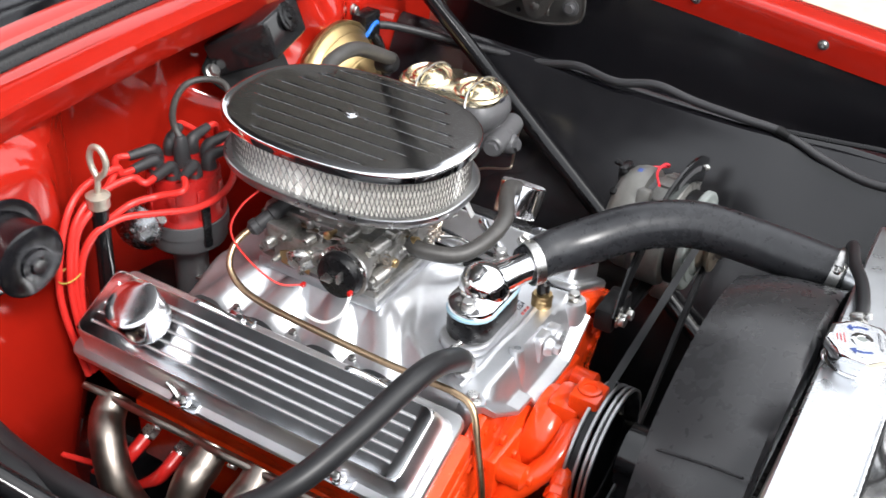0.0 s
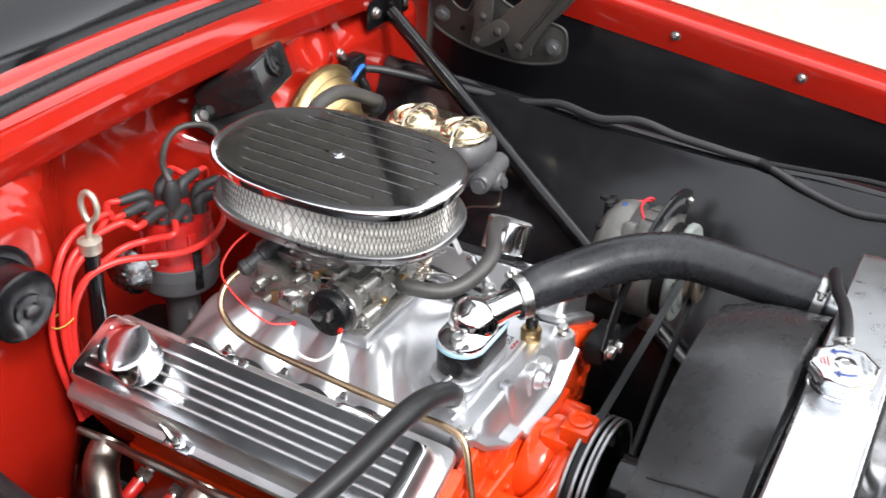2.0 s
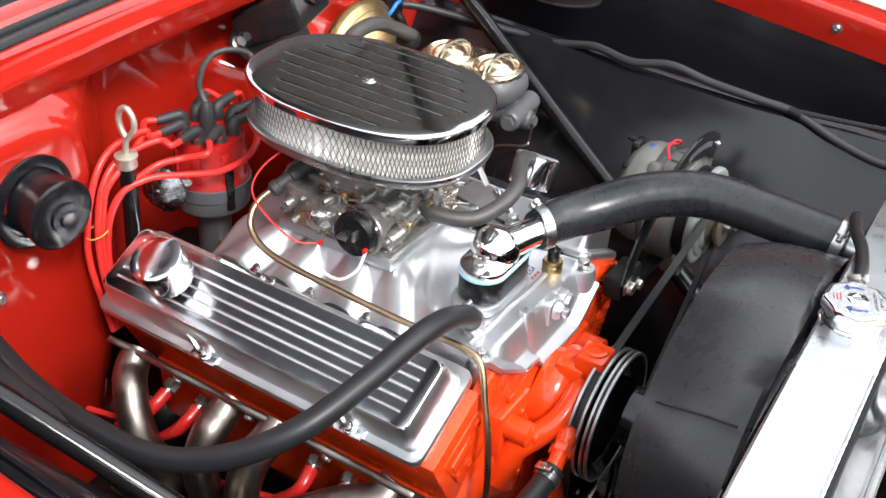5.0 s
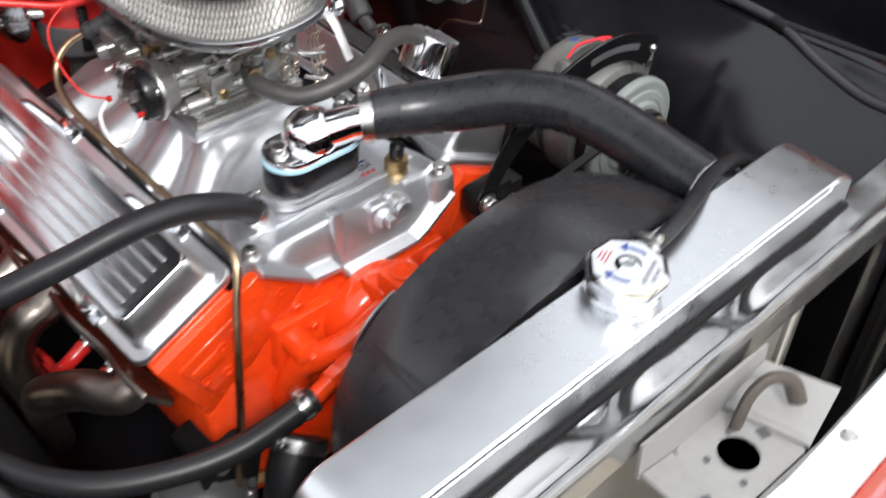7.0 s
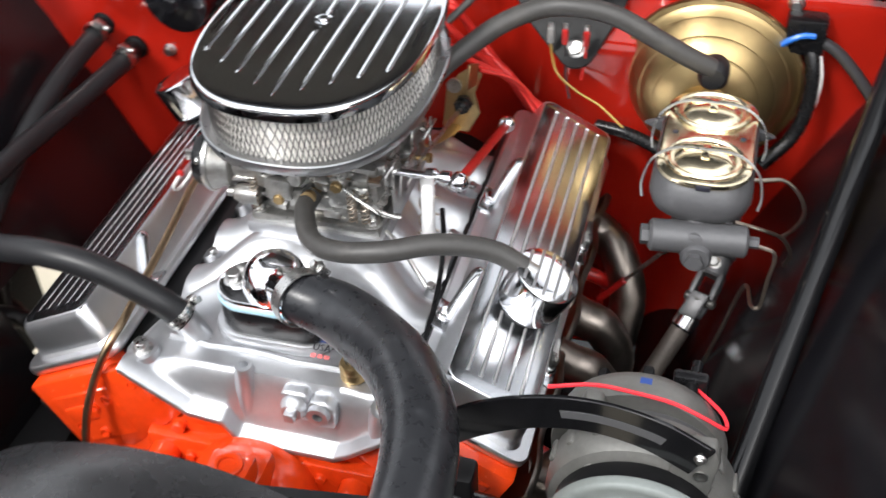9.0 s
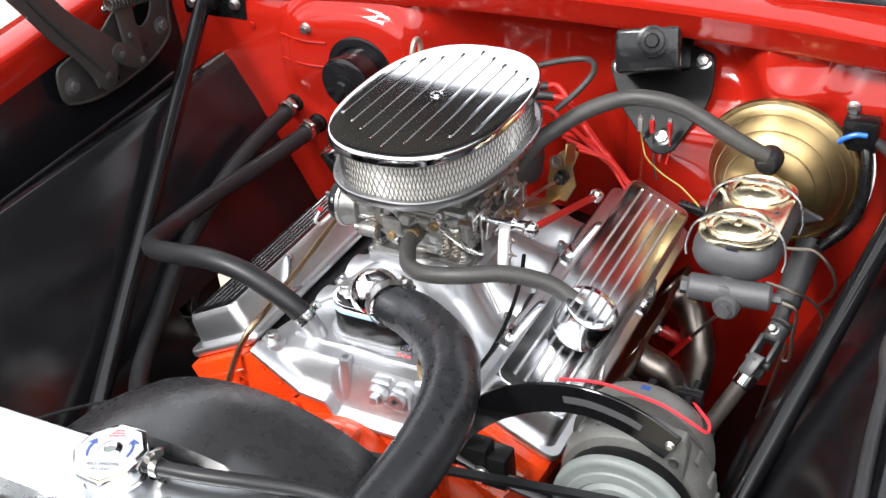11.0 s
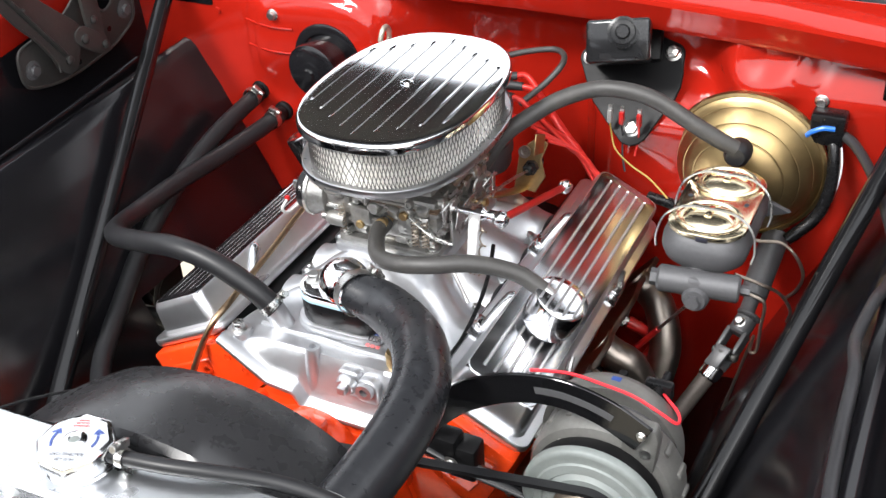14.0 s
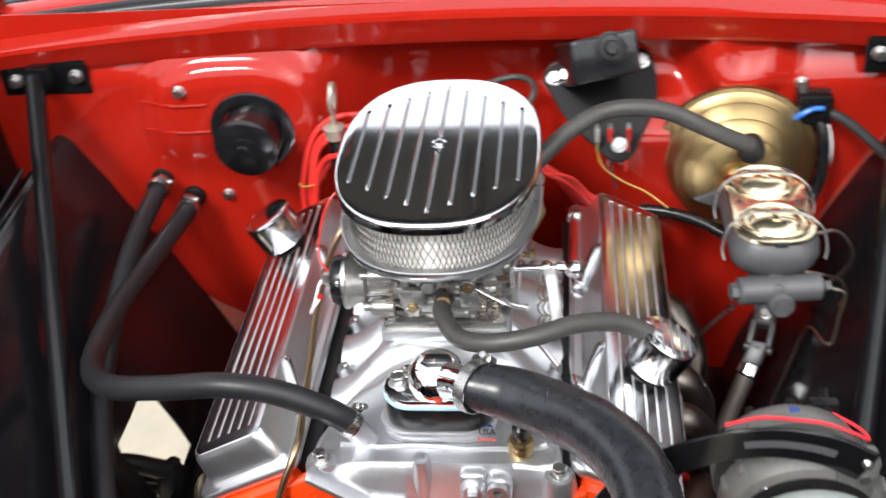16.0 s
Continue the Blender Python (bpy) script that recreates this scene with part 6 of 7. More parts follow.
part("shaft_nut", merged(lathe(AX + V((0, -0.375, 0)), (0, -1, 0), [(0.0140, 0), (0.0140, 0.010), (0.012, 0.011), (0, 0.011)], 6), lathe(AX + V((0, -0.375, 0)), (0, -1, 0), [(0.018, 0), (0.018, 0.002), (0, 0.002)], 24)), ZINC, alt)
part("shaft_end", lathe(AX + V((0, -0.385, 0)), (0, -1, 0), [(0.0085, 0), (0.008, 0.007), (0.004, 0.007), (0.004, 0.003), (0, 0.003)], 18), PULLEYSTEEL, alt, "rusty shaft end")
ear = part("adjuster_ear", prism([(-0.024, -0.040), (0.012, -0.042), (0.016, 0.0), (0.012, 0.014), (-0.010, 0.014), (-0.022, -0.01)], (0.410, -0.304, 0.834), (1, 0, 0), (0, 0, 1), 0.017, 0.004), ALTCAST, alt)
part("ear_hole", lathe((0.413, -0.3215, 0.817), (0, -1, 0), [(0.006, 0), (0.006, 0.0008), (0.0035, 0.0008), (0, -0.002)], 14), ZINC, ear)
part("lower_ear", prism(ngon(10, 0.018, 0, 0.024), (0.345, -0.30, 0.672), (1, 0, 0), (0, 0, 1), 0.03, 0.004), ALTCAST, alt)
part("upper_lug", prism([(-0.018, -0.02), (0.018, -0.02), (0.010, 0.020), (-0.006, 0.024)], (0.318, -0.262, 0.812), (1, 0, 0), (0, 0, 1), 0.020, 0.005), ALTCAST, alt)
for k in range(4):
    a = radians(40 + 90 * k)
    bolt(AX + V((0.062 * math.cos(a), -0.318, 0.062 * math.sin(a))), (0, -1, 0), 0.009, 0.006, fh)
for k in range(10):
    a = radians(18 + 36 * k)
    d = V((math.cos(a), 0, math.sin(a)))
    part("cooling_slot", box(AX + V((-0.008, -0.2260, 0.012)) + d * 0.060, (0.016, 0.010, 0.010), 0.003, Euler((0, -a, 0)).to_matrix()), FLATBLACK, alt, "dark cooling slot")
for k in range(9):
    a = radians(20 * k)
    d = V((math.cos(a), 0, math.sin(a)))
    part("edge_rib", box(AX + V((0, -0.290, 0)) + d * 0.0800, (0.006, 0.020, 0.008), 0.002, Euler((0, -a, 0)).to_matrix()), ALTCAST, fh)
part("rear_terminal", merged(rod(AX + V((0.030, -0.222, 0.062)), AX + V((0.032, -0.196, 0.066)), 0.0045, 10), box(AX + V((0.028, -0.214, 0.058)), (0.030, 0.012, 0.022), 0.003)), PLASTIC, alt, "black terminal block")
part("label_patch", box(AX + V((-0.008, -0.248, 0.0865)), (0.010, 0.007, 0.003), 0.0003), NAVY, alt, "blue label patch")

strap = thing("alternator_bracket", (0.154, -0.309, 0.73), "gloss black curved alternator adjusting bracket", "alternator bracket")
cl = spline([(0.154, -0.313, 0.733), (0.178, -0.313, 0.775), (0.215, -0.315, 0.818), (0.265, -0.318, 0.850), (0.320, -0.322, 0.866), (0.370, -0.324, 0.860), (0.412, -0.324, 0.838)], 8)
rings = []
for i, p in enumerate(cl):
    t = (cl[min(i + 1, len(cl) - 1)] - cl[max(i - 1, 0)]).normalized()
    nn = V((-t.z, 0, t.x)).normalized()
    w = 0.013 + 0.005 * smooth01(0.1, 0.4, i / len(cl))
    rings.append([p + nn * w + V((0, 0.002, 0)), p + nn * w - V((0, 0.002, 0)), p - nn * w - V((0, 0.002, 0)), p - nn * w + V((0, 0.002, 0))])
sb = part("bar", bevel_edges(loft(rings), 0.0008, 1), GLOSSBLACK, strap)
rings = []
for i in range(29, len(cl) - 6):
    p = cl[i]
    t = (cl[min(i + 1, len(cl) - 1)] - cl[max(i - 1, 0)]).normalized()
    nn = V((-t.z, 0, t.x)).normalized()
    rings.append([p + nn * 0.004 + V((0, -0.0012, 0)), p + nn * 0.004 - V((0, 0.0026, 0)), p - nn * 0.004 - V((0, 0.0026, 0)), p - nn * 0.004 + V((0, -0.0012, 0))])
part("slot", loft(rings), IRON, sb, "dark grey slot in the bracket")
part("lower_brace", tube([(0.154, -0.312, 0.733), (0.20, -0.308, 0.712), (0.27, -0.300, 0.690), (0.345, -0.295, 0.672)], 0.011, 10, flat=0.5), GLOSSBLACK, strap)
part("bracket_block", merged(box((0.172, -0.300, 0.728), (0.056, 0.028, 0.034), 0.005), box((0.205, -0.296, 0.712), (0.034, 0.030, 0.046), 0.005)), FLATBLACK, strap, "black steel spacer block")
bolt((0.154, -0.318, 0.734), (0, -1, 0), 0.017, 0.010, strap)
bolt((0.410, -0.326, 0.843), (0, -1, 0), 0.007, 0.004, strap)
bolt((0.195, -0.316, 0.715), (0, -1, 0), 0.014, 0.008, strap)

# ---- hoses ----
hose = thing("upper_radiator_hose", (0.19, -0.40, 0.85), "thick black moulded upper radiator hose with clamps", "radiator hose")
HP = [(0.041, -0.230, 0.851), (0.085, -0.2395, 0.8465), (0.128, -0.269, 0.852), (0.170, -0.317, 0.869), (0.202, -0.379, 0.878), (0.2125, -0.455, 0.8745), (0.208, -0.566, 0.872)]
part("hose", tube(HP, 0.0295, 26, 20, radii=[0.0245, 0.028, 0.0298, 0.030, 0.030, 0.0295, 0.0285]), BIGHOSE, hose, smooth=60)
clamp((0.0465, -0.2335, 0.8515), V((0.80, -0.58, 0.10)), 0.0262, hose, 0.013, 0.6)
clamp((0.2075, -0.553, 0.874), V((0.02, -0.98, -0.15)), 0.0290, hose, 0.013, 2.2)

heater_a = thing("heater_hose", (-0.40, 0.0, 0.73), "black rubber heater hose to the intake manifold", "heater hose", "heater hoses")
HA = [(-0.411, 0.276, 0.748), (-0.437, 0.155, 0.737), (-0.449, 0.041, 0.740), (-0.444, -0.052, 0.747), (-0.416, -0.125, 0.769), (-0.367, -0.178, 0.798), (-0.295, -0.205, 0.822), (-0.227, -0.219, 0.839), (-0.168, -0.222, 0.833), (-0.114, -0.222, 0.807), (-0.087, -0.219, 0.781)]
part("hose", tube(HA, 0.0140, 18, 10), RUBBER, heater_a, smooth=60)
clamp((-0.092, -0.2195, 0.786), V((0.62, 0.05, -0.78)), 0.0142, heater_a, 0.010, 0.5)
clamp((-0.4135, 0.262, 0.7488), V((0.1, 1, 0)), 0.0142, heater_a, 0.010, 1.8)
part("manifold_nipple", rod((-0.090, -0.2192, 0.784), (-0.074, -0.218, 0.752), 0.0135, 16, 0.002), CAST, heater_a)
heater_b = thing("heater_hose", (-0.42, 0.0, 0.60), "black rubber heater hose to the water pump", "heater hose", "heater hoses")
HB = [(-0.456, 0.286, 0.777), (-0.463, 0.170, 0.757), (-0.461, 0.054, 0.726), (-0.453, -0.052, 0.683), (-0.430, -0.145, 0.643), (-0.397, -0.227, 0.624), (-0.350, -0.289, 0.623), (-0.287, -0.331, 0.628), (-0.216, -0.357, 0.637), (-0.132, -0.367, 0.657)]
part("hose", tube(HB, 0.0140, 18, 10), RUBBER, heater_b, smooth=60)
clamp((-0.146, -0.3665, 0.6545), V((1, -0.12, 0.25)), 0.0142, heater_b, 0.011, 1.2)
clamp((-0.4555, 0.272, 0.780), V((0, 1, 0.1)), 0.0142, heater_b, 0.010, 2.2)
for p in ((-0.455, 0.297, 0.781), (-0.413, 0.295, 0.749)):
    solo("heater_nipple", lathe(p, (0, -1, 0), [(0.0165, -0.004), (0.0165, 0.002), (0.0125, 0.004), (0.0125, 0.022), (0, 0.022)], 18), FLATBLACK, "heater pipe stub through the firewall", "pipe stub", "heater pipe stubs")
lower = thing("lower_radiator_hose", (-0.2, -0.42, 0.45), "thick black lower radiator hose", "radiator hose")
part("hose", tube([(-0.155, -0.372, 0.622), (-0.185, -0.392, 0.585), (-0.205, -0.425, 0.52), (-0.23, -0.48, 0.46), (-0.26, -0.55, 0.44)], 0.027, 20, 8), RUBBER, lower, smooth=60)
clamp((-0.160, -0.376, 0.616), V((0.55, 0.35, 0.7)), 0.0275, lower, 0.013, 1.0)

pcv = thing("breather_hose", (0.1, -0.13, 0.80), "faded black breather hose from carburettor to valve cover cap", "hose")
part("hose", tube([(0.0015, -0.085, 0.848), (0.002, -0.108, 0.8445), (0.0225, -0.1447, 0.8417), (0.058, -0.165, 0.851), (0.1034, -0.165, 0.8595), (0.149, -0.143, 0.859), (0.1955, -0.124, 0.845), (0.228, -0.121, 0.827)], 0.0105, 16, 10), OLDHOSE, pcv, smooth=60)
part("nipple", rod((0.222, -0.121, 0.831), (0.238, -0.122, 0.822), 0.0088, 14), ZINC, pcv)
bh = thing("vacuum_hose", (0.2, 0.15, 0.86), "black vacuum hose from manifold to brake booster", "hose")
part("hose", tube([(0.058, 0.085, 0.850), (0.084, 0.094, 0.893), (0.115, 0.116, 0.918), (0.147, 0.143, 0.935), (0.185, 0.165, 0.945), (0.224, 0.169, 0.948), (0.265, 0.171, 0.940), (0.310, 0.172, 0.917), (0.345, 0.176, 0.897), (0.370, 0.182, 0.883)], 0.0110, 16, 10), OLDHOSE, bh, smooth=60)
part("elbow", merged(lathe((0.372, 0.200, 0.874), (0, -1, 0.05), [(0.017, 0), (0.0175, 0.008), (0.0165, 0.022), (0.012, 0.028), (0, 0.029)], 22)), RUBBER, bh)
ov = thing("overflow_hose", (0.12, -0.58, 0.90), "thin black overflow hose from the radiator cap neck", "hose")
part("hose", tube([(0.024, -0.608, 0.928), (0.075, -0.602, 0.930), (0.120, -0.590, 0.928), (0.160, -0.575, 0.921), (0.200, -0.566, 0.913), (0.238, -0.560, 0.897), (0.270, -0.556, 0.868), (0.302, -0.555, 0.79)], 0.0072, 12, 8), RUBBER, ov, smooth=60)
clamp((0.036, -0.6065, 0.9283), V((1, 0.12, 0.03)), 0.0079, ov, 0.007, 1.2)

# ---- brake booster and master cylinder ----
booster = thing("brake_booster", (0.364, 0.27, 0.71), "round gold cadmium plated brake booster on the firewall", "brake booster")
BC = V((0.366, 0.0, 0.806))
part("shell", lathe(BC + V((0, 0.300, 0)), (0, -1, 0), [(0.094, 0), (0.102, 0.006), (0.1085, 0.012), (0.1098, 0.018), (0.1088, 0.0225), (0.1045, 0.0240), (0.1035, 0.0228), (0.1015, 0.0240), (0.0980, 0.0275), (0.0940, 0.0335), (0.0928, 0.0338), (0.0915, 0.0362), (0.0860, 0.0440), (0.0795, 0.0515), (0.0783, 0.0518), (0.0770, 0.0542), (0.0700, 0.0610), (0.0625, 0.0665), (0.0613, 0.0668), (0.0600, 0.0690), (0.0520, 0.0745), (0.040, 0.0795), (0.032, 0.0815), (0.030, 0.120), (0, 0.120)], 72), GOLD, booster, smooth=22)
for k in range(10):
    a = radians(18 + 36 * k)
    part("crimp", box(BC + V((0.1085 * math.cos(a), 0.281, 0.1085 * math.sin(a))), (0.003, 0.008, 0.012), 0.001, Euler((0, -a, 0)).to_matrix()), GOLD, booster)
mc = thing("master_cylinder", (0.37, 0.06, 0.80), "grey cast brake master cylinder with gold lid", "master cylinder")


def mc_outline(hx, y0, y1, z, r=0.022):
    r, y0, y1 = r * 1.6, y0 - 0.010, y1 + 0.016
    pts = []
    for px, py, a0 in ((hx - r, y1 - r, 0), (-hx + r, y1 - r, 90), (-hx + r, y0 + r, 180), (hx - r, y0 + r, 270)):
        for i in range(7):
            a = radians(a0 + 15 * i)
            pts.append(V((0.378 + px + r * math.cos(a), py + r * math.sin(a), z)))
    return pts


part("reservoir", loft([mc_outline(0.030, 0.020, 0.115, 0.806), mc_outline(0.040, 0.008, 0.130, 0.814), mc_outline(0.048, -0.003, 0.136, 0.826), mc_outline(0.051, -0.008, 0.139, 0.840), mc_outline(0.050, -0.007, 0.138, 0.853), mc_outline(0.0455, 0.001, 0.136, 0.864)]), IRON, mc)
part("bore", lathe((0.377, 0.185, 0.806), (0, -1, 0), [(0.024, 0), (0.024, 0.19), (0.020, 0.196), (0.016, 0.215), (0.012, 0.218), (0, 0.218)], 26), IRON, mc)
part("mount_flange", prism(ngon(4, 0.075, 0, 0.030), (0.376, 0.182, 0.808), (1, 0, 0), (0, 0, 1), 0.010, 0.004), IRON, mc)
lidm = part("lid", loft([mc_outline(0.0460, -0.001, 0.138, 0.864), mc_outline(0.0470, -0.002, 0.139, 0.866), mc_outline(0.0465, -0.0015, 0.1385, 0.870), mc_outline(0.0440, 0.001, 0.136, 0.872)]), GOLDLID, mc, "bright gold plated lid")
for yc in (0.028, 0.114):
    dome = part("lid_dome", lathe((0.378, yc, 0.8715), (0, 0, 1), [(0.0375, 0), (0.0370, 0.0028), (0.0350, 0.0044), (0.0330, 0.0036), (0.0315, 0.0012), (0.0285, 0.0008), (0.0260, 0.0030), (0.0200, 0.0064), (0.0100, 0.0082), (0, 0.0086)], 40, squash=(1.08, 0.98)), GOLDLID, lidm)
    part("star_press", merged(box((0.378, yc + 0.010, 0.8790), (0.048, 0.007, 0.006), 0.0022), box((0.378, yc + 0.001, 0.8805), (0.009, 0.022, 0.005), 0.0022)), GOLDLID, dome)
    part("bail_wire", tube([(0.321, yc - 0.020, 0.832), (0.319, yc - 0.014, 0.846), (0.326, yc - 0.006, 0.868), (0.347, yc, 0.8815), (0.378, yc + 0.001, 0.8835), (0.409, yc, 0.8815), (0.430, yc - 0.006, 0.868), (0.437, yc - 0.014, 0.846), (0.435, yc - 0.020, 0.832)], 0.0015, 8, 8), ZINC, mc)
for x, y in ((0.344, 0.070), (0.412, 0.070)):
    part("lid_hole", lathe((x, y, 0.8722), (0, 0, 1), [(0.003, 0), (0.003, 0.0005), (0, 0.0005)], 10), INK, lidm)
part("front_notch", box((0.380, -0.0115, 0.866), (0.014, 0.004, 0.006), 0.001), INK, lidm)
pv = thing("brake_valve", (0.385, -0.03, 0.78), "grey cast brake proportioning valve under the master cylinder", "brake valve")
part("body", merged(rod((0.334, -0.024, 0.810), (0.430, -0.011, 0.807), 0.0165, 24, 0.003), box((0.384, -0.010, 0.806), (0.05, 0.03, 0.030), 0.008), lathe((0.383, -0.022, 0.796), (0, -1, 0.1), [(0.016, 0), (0.0155, 0.014), (0.013, 0.018), (0, 0.018)], 24)), IRON, pv)
part("hex_plug", lathe((0.382, -0.040, 0.7975), (0, -1, 0.1), [(0.009, 0), (0.009, 0.006)], 6), IRON, pv)
part("end_plug", lathe((0.336, -0.024, 0.810), (-1, -0.15, 0.03), [(0.0105, 0), (0.0105, 0.010)], 6), IRON, pv)
part("end_nut", lathe((0.429, -0.011, 0.807), (1, 0.1, -0.05), [(0.0062, 0), (0.0062, 0.012)], 6), IRON, pv)
pipes = [[(0.420, 0.050, 0.840), (0.4338, 0.0525, 0.8372), (0.4588, 0.0658, 0.8312), (0.4772, 0.0721, 0.8107), (0.4863, 0.0775, 0.7838), (0.4807, 0.0867, 0.7552), (0.468, 0.092, 0.735)],
         [(0.4414, -0.0113, 0.8038), (0.4586, -0.0098, 0.7942), (0.457, -0.006, 0.756), (0.4549, -0.0032, 0.7179), (0.4465, 0.0016, 0.7113), (0.4395, 0.0587, 0.6886), (0.425, 0.065, 0.62), (0.4091, 0.069, 0.546)]]
pipes.append([(0.4158, 0.020, 0.8054), (0.4445, 0.030, 0.7919), (0.4671, 0.045, 0.7723), (0.4797, 0.060, 0.7403), (0.476, 0.070, 0.715)])
for p in pipes:
    solo("brake_pipe", tube(p, 0.0021, 8, 6), STEELPIPE, "thin bent steel brake pipe", "brake pipe", "brake pipes")

# ---- steering shaft ----
steer = thing("steering_shaft", (0.39, 0.10, 0.50), "steel steering shaft with universal joint", "steering shaft")
part("column", rod((0.418, 0.290, 0.700), (0.408, 0.205, 0.640), 0.019, 20, 0.003), IRON, steer)
JA, JB, JC = V((0.405, 0.149, 0.620)), V((0.395, 0.121, 0.600)), V((0.358, 0.069, 0.538))
dd = (JB - JA).normalized()
de = (JC - JB).normalized()
part("upper_shaft", rod(V((0.408, 0.205, 0.640)), JA, 0.0110, 16, 0.002), IRON, steer)
part("coupling", merged(rod(JA - dd * 0.024, JA + dd * 0.004, 0.0150, 20, 0.003), rod(JA - dd * 0.030, JA - dd * 0.024, 0.0175, 20, 0.002)), IRON, steer)
side_ = dd.cross(V((0, 0, 1))).normalized()
front_ = dd.cross(side_).normalized()
bolt(JA - dd * 0.010 - front_ * 0.014, -front_, 0.011, 0.008, steer)
for k in (-1, 1):
    part("yoke", box(JA + dd * 0.016 + side_ * (0.0125 * k), (0.007, 0.020, 0.036), 0.003, Matrix((side_, side_.cross(dd), dd)).transposed()), IRON, steer)
part("joint_cross", merged(rod(JB - side_ * 0.019, JB + side_ * 0.019, 0.0065, 14, 0.002), rod(JB - front_ * 0.017, JB + front_ * 0.017, 0.0065, 14, 0.002)), HINGE, steer)
f2 = de.cross(side_).normalized()
for k in (-1, 1):
    part("lower_yoke", box(JB + de * 0.008 + f2 * (0.0135 * k), (0.022, 0.007, 0.034), 0.003, Matrix((side_, f2, de)).transposed()), IRON, steer)
part("lower_collar", rod(JB + de * 0.020, JB + de * 0.042, 0.0150, 20, 0.003), CHROME, steer, "bright machined collar")
part("lower_shaft", rod(JB + de * 0.038, JC + (JC - JB) * 1.6, 0.0120, 16, 0.002), RUST, steer, "rusty brown lower shaft")

# ---- wiper motor ----
wiper = thing("wiper_motor", (0.18, 0.30, 0.90), "black boxed wiper motor on a three-lobed plate", "wiper motor")
b1, b2, b3 = V((0.241, 0.338, 0.928)), V((0.124, 0.326, 0.911)), V((0.209, 0.260, 0.842))
u = (b1 - b2).normalized()
nn = u.cross(b3 - b2).normalized()
if nn.y > 0:
    nn = -nn
v = nn.cross(u)
mid = (b1 + b2 + b3) / 3


def hull_outline(circles):
    pts = []
    for c, r in circles:
        for i in range(24):
            a = 2 * math.pi * i / 24
            pts.append((round(c[0] + r * math.cos(a), 5), round(c[1] + r * math.sin(a), 5)))
    pts = sorted(set(pts))

    def half(ps):
        h = []
        for p in ps:
            while len(h) > 1 and (h[-1][0] - h[-2][0]) * (p[1] - h[-2][1]) - (h[-1][1] - h[-2][1]) * (p[0] - h[-2][0]) <= 0:
                h.pop()
            h.append(p)
        return h
    return half(pts)[:-1] + half(pts[::-1])[:-1]


loc = lambda p: ((p - mid).dot(u), (p - mid).dot(v))
part("plate", prism(hull_outline([(loc(b1), 0.016), (loc(b2), 0.016), (loc(b3), 0.024), ((0.004, 0.004), 0.068)]), mid + nn * 0.001, u, v, 0.004, 0.0012, 1), FLATBLACK, wiper, "flat black mounting plate")
for p in (b1, b2, b3):
    bolt(p + nn * 0.005, nn, 0.016, 0.008, wiper)
tl, tr, bl, br = V((0.144, 0.242, 1.005)), V((0.230, 0.254, 1.016)), V((0.150, 0.225, 0.950)), V((0.236, 0.237, 0.962))
back = V((-0.20, 0.86, -0.47)).normalized()
boxc = (tl + tr + bl + br) / 4
bxp = [[boxc + (q - boxc) * k + back * d for q in (tl, tr, br, bl)] for k, d in ((1.0, 0.0), (1.0, 0.05), (0.93, 0.115))]
mbox = loft(bxp)
bmesh.ops.recalc_face_normals(mbox, faces=mbox.faces)
wb = part("motor_case", bevel_edges(mbox, 0.006, 3), BLACKMETAL, wiper, "black ribbed motor case")
nub = tl + (tr - tl) * 0.58 + (bl - tl) * 0.32
part("end_boss", lathe(nub, -back, [(0.021, 0), (0.021, 0.003), (0.017, 0.004), (0.016, 0.006), (0.010, 0.007), (0.008, 0.011), (0, 0.011)], 30), PLASTIC, wb)
part("gear_case", merged(box((mid + nn * 0.010 + v * 0.048), (0.084, 0.016, 0.050), 0.006, Matrix((u, -nn, v)).transposed())), FLATBLACK, wiper)

# ---- heater blower motor ----
heater = thing("heater_blower_motor", (-0.30, 0.28, 0.81), "black round heater blower motor on the firewall", "blower motor")
hm = V((-0.300, 0.280, 0.866))
part("mount_ring", lathe(hm, (0, -1, 0), [(0.060, -0.012), (0.060, 0.002), (0.056, 0.004), (0.045, 0.004), (0.043, 0.0), (0, 0.0)], 44), BLACK, heater)
part("can", lathe(hm + V((0.003, 0, 0.001)), (-0.06, -1, -0.04), [(0.043, 0), (0.0425, 0.040), (0.045, 0.041), (0.045, 0.048), (0.039, 0.052), (0.020, 0.054), (0.019, 0.058), (0.011, 0.059), (0.009, 0.063), (0, 0.063)], 40), BLACK, heater)

# ---- distributor ----
DX, DY, DH = -0.030, 0.247, 0.040
dist = thing("distributor", (DX, DY, 0.62), "distributor with red cap and dark grey wire boots", "distributor")
part("housing", lathe((DX, DY, 0.62 + DH), (0, 0, 1), [(0.024, -0.06), (0.024, 0.060), (0.030, 0.078), (0.044, 0.086), (0.051, 0.090), (0.053, 0.094), (0.053, 0.112), (0.056, 0.114), (0.056, 0.132), (0.050, 0.136), (0, 0.136)], 40), IRON, dist)
dcap = part("cap", lathe((DX, DY, 0.753 + DH), (0, 0, 1), [(0.054, 0), (0.054, 0.006), (0.051, 0.010), (0.048, 0.050), (0.049, 0.060), (0.047, 0.066), (0, 0.067)], 40), REDPLASTIC, dist, "red distributor cap")
TOWER = []
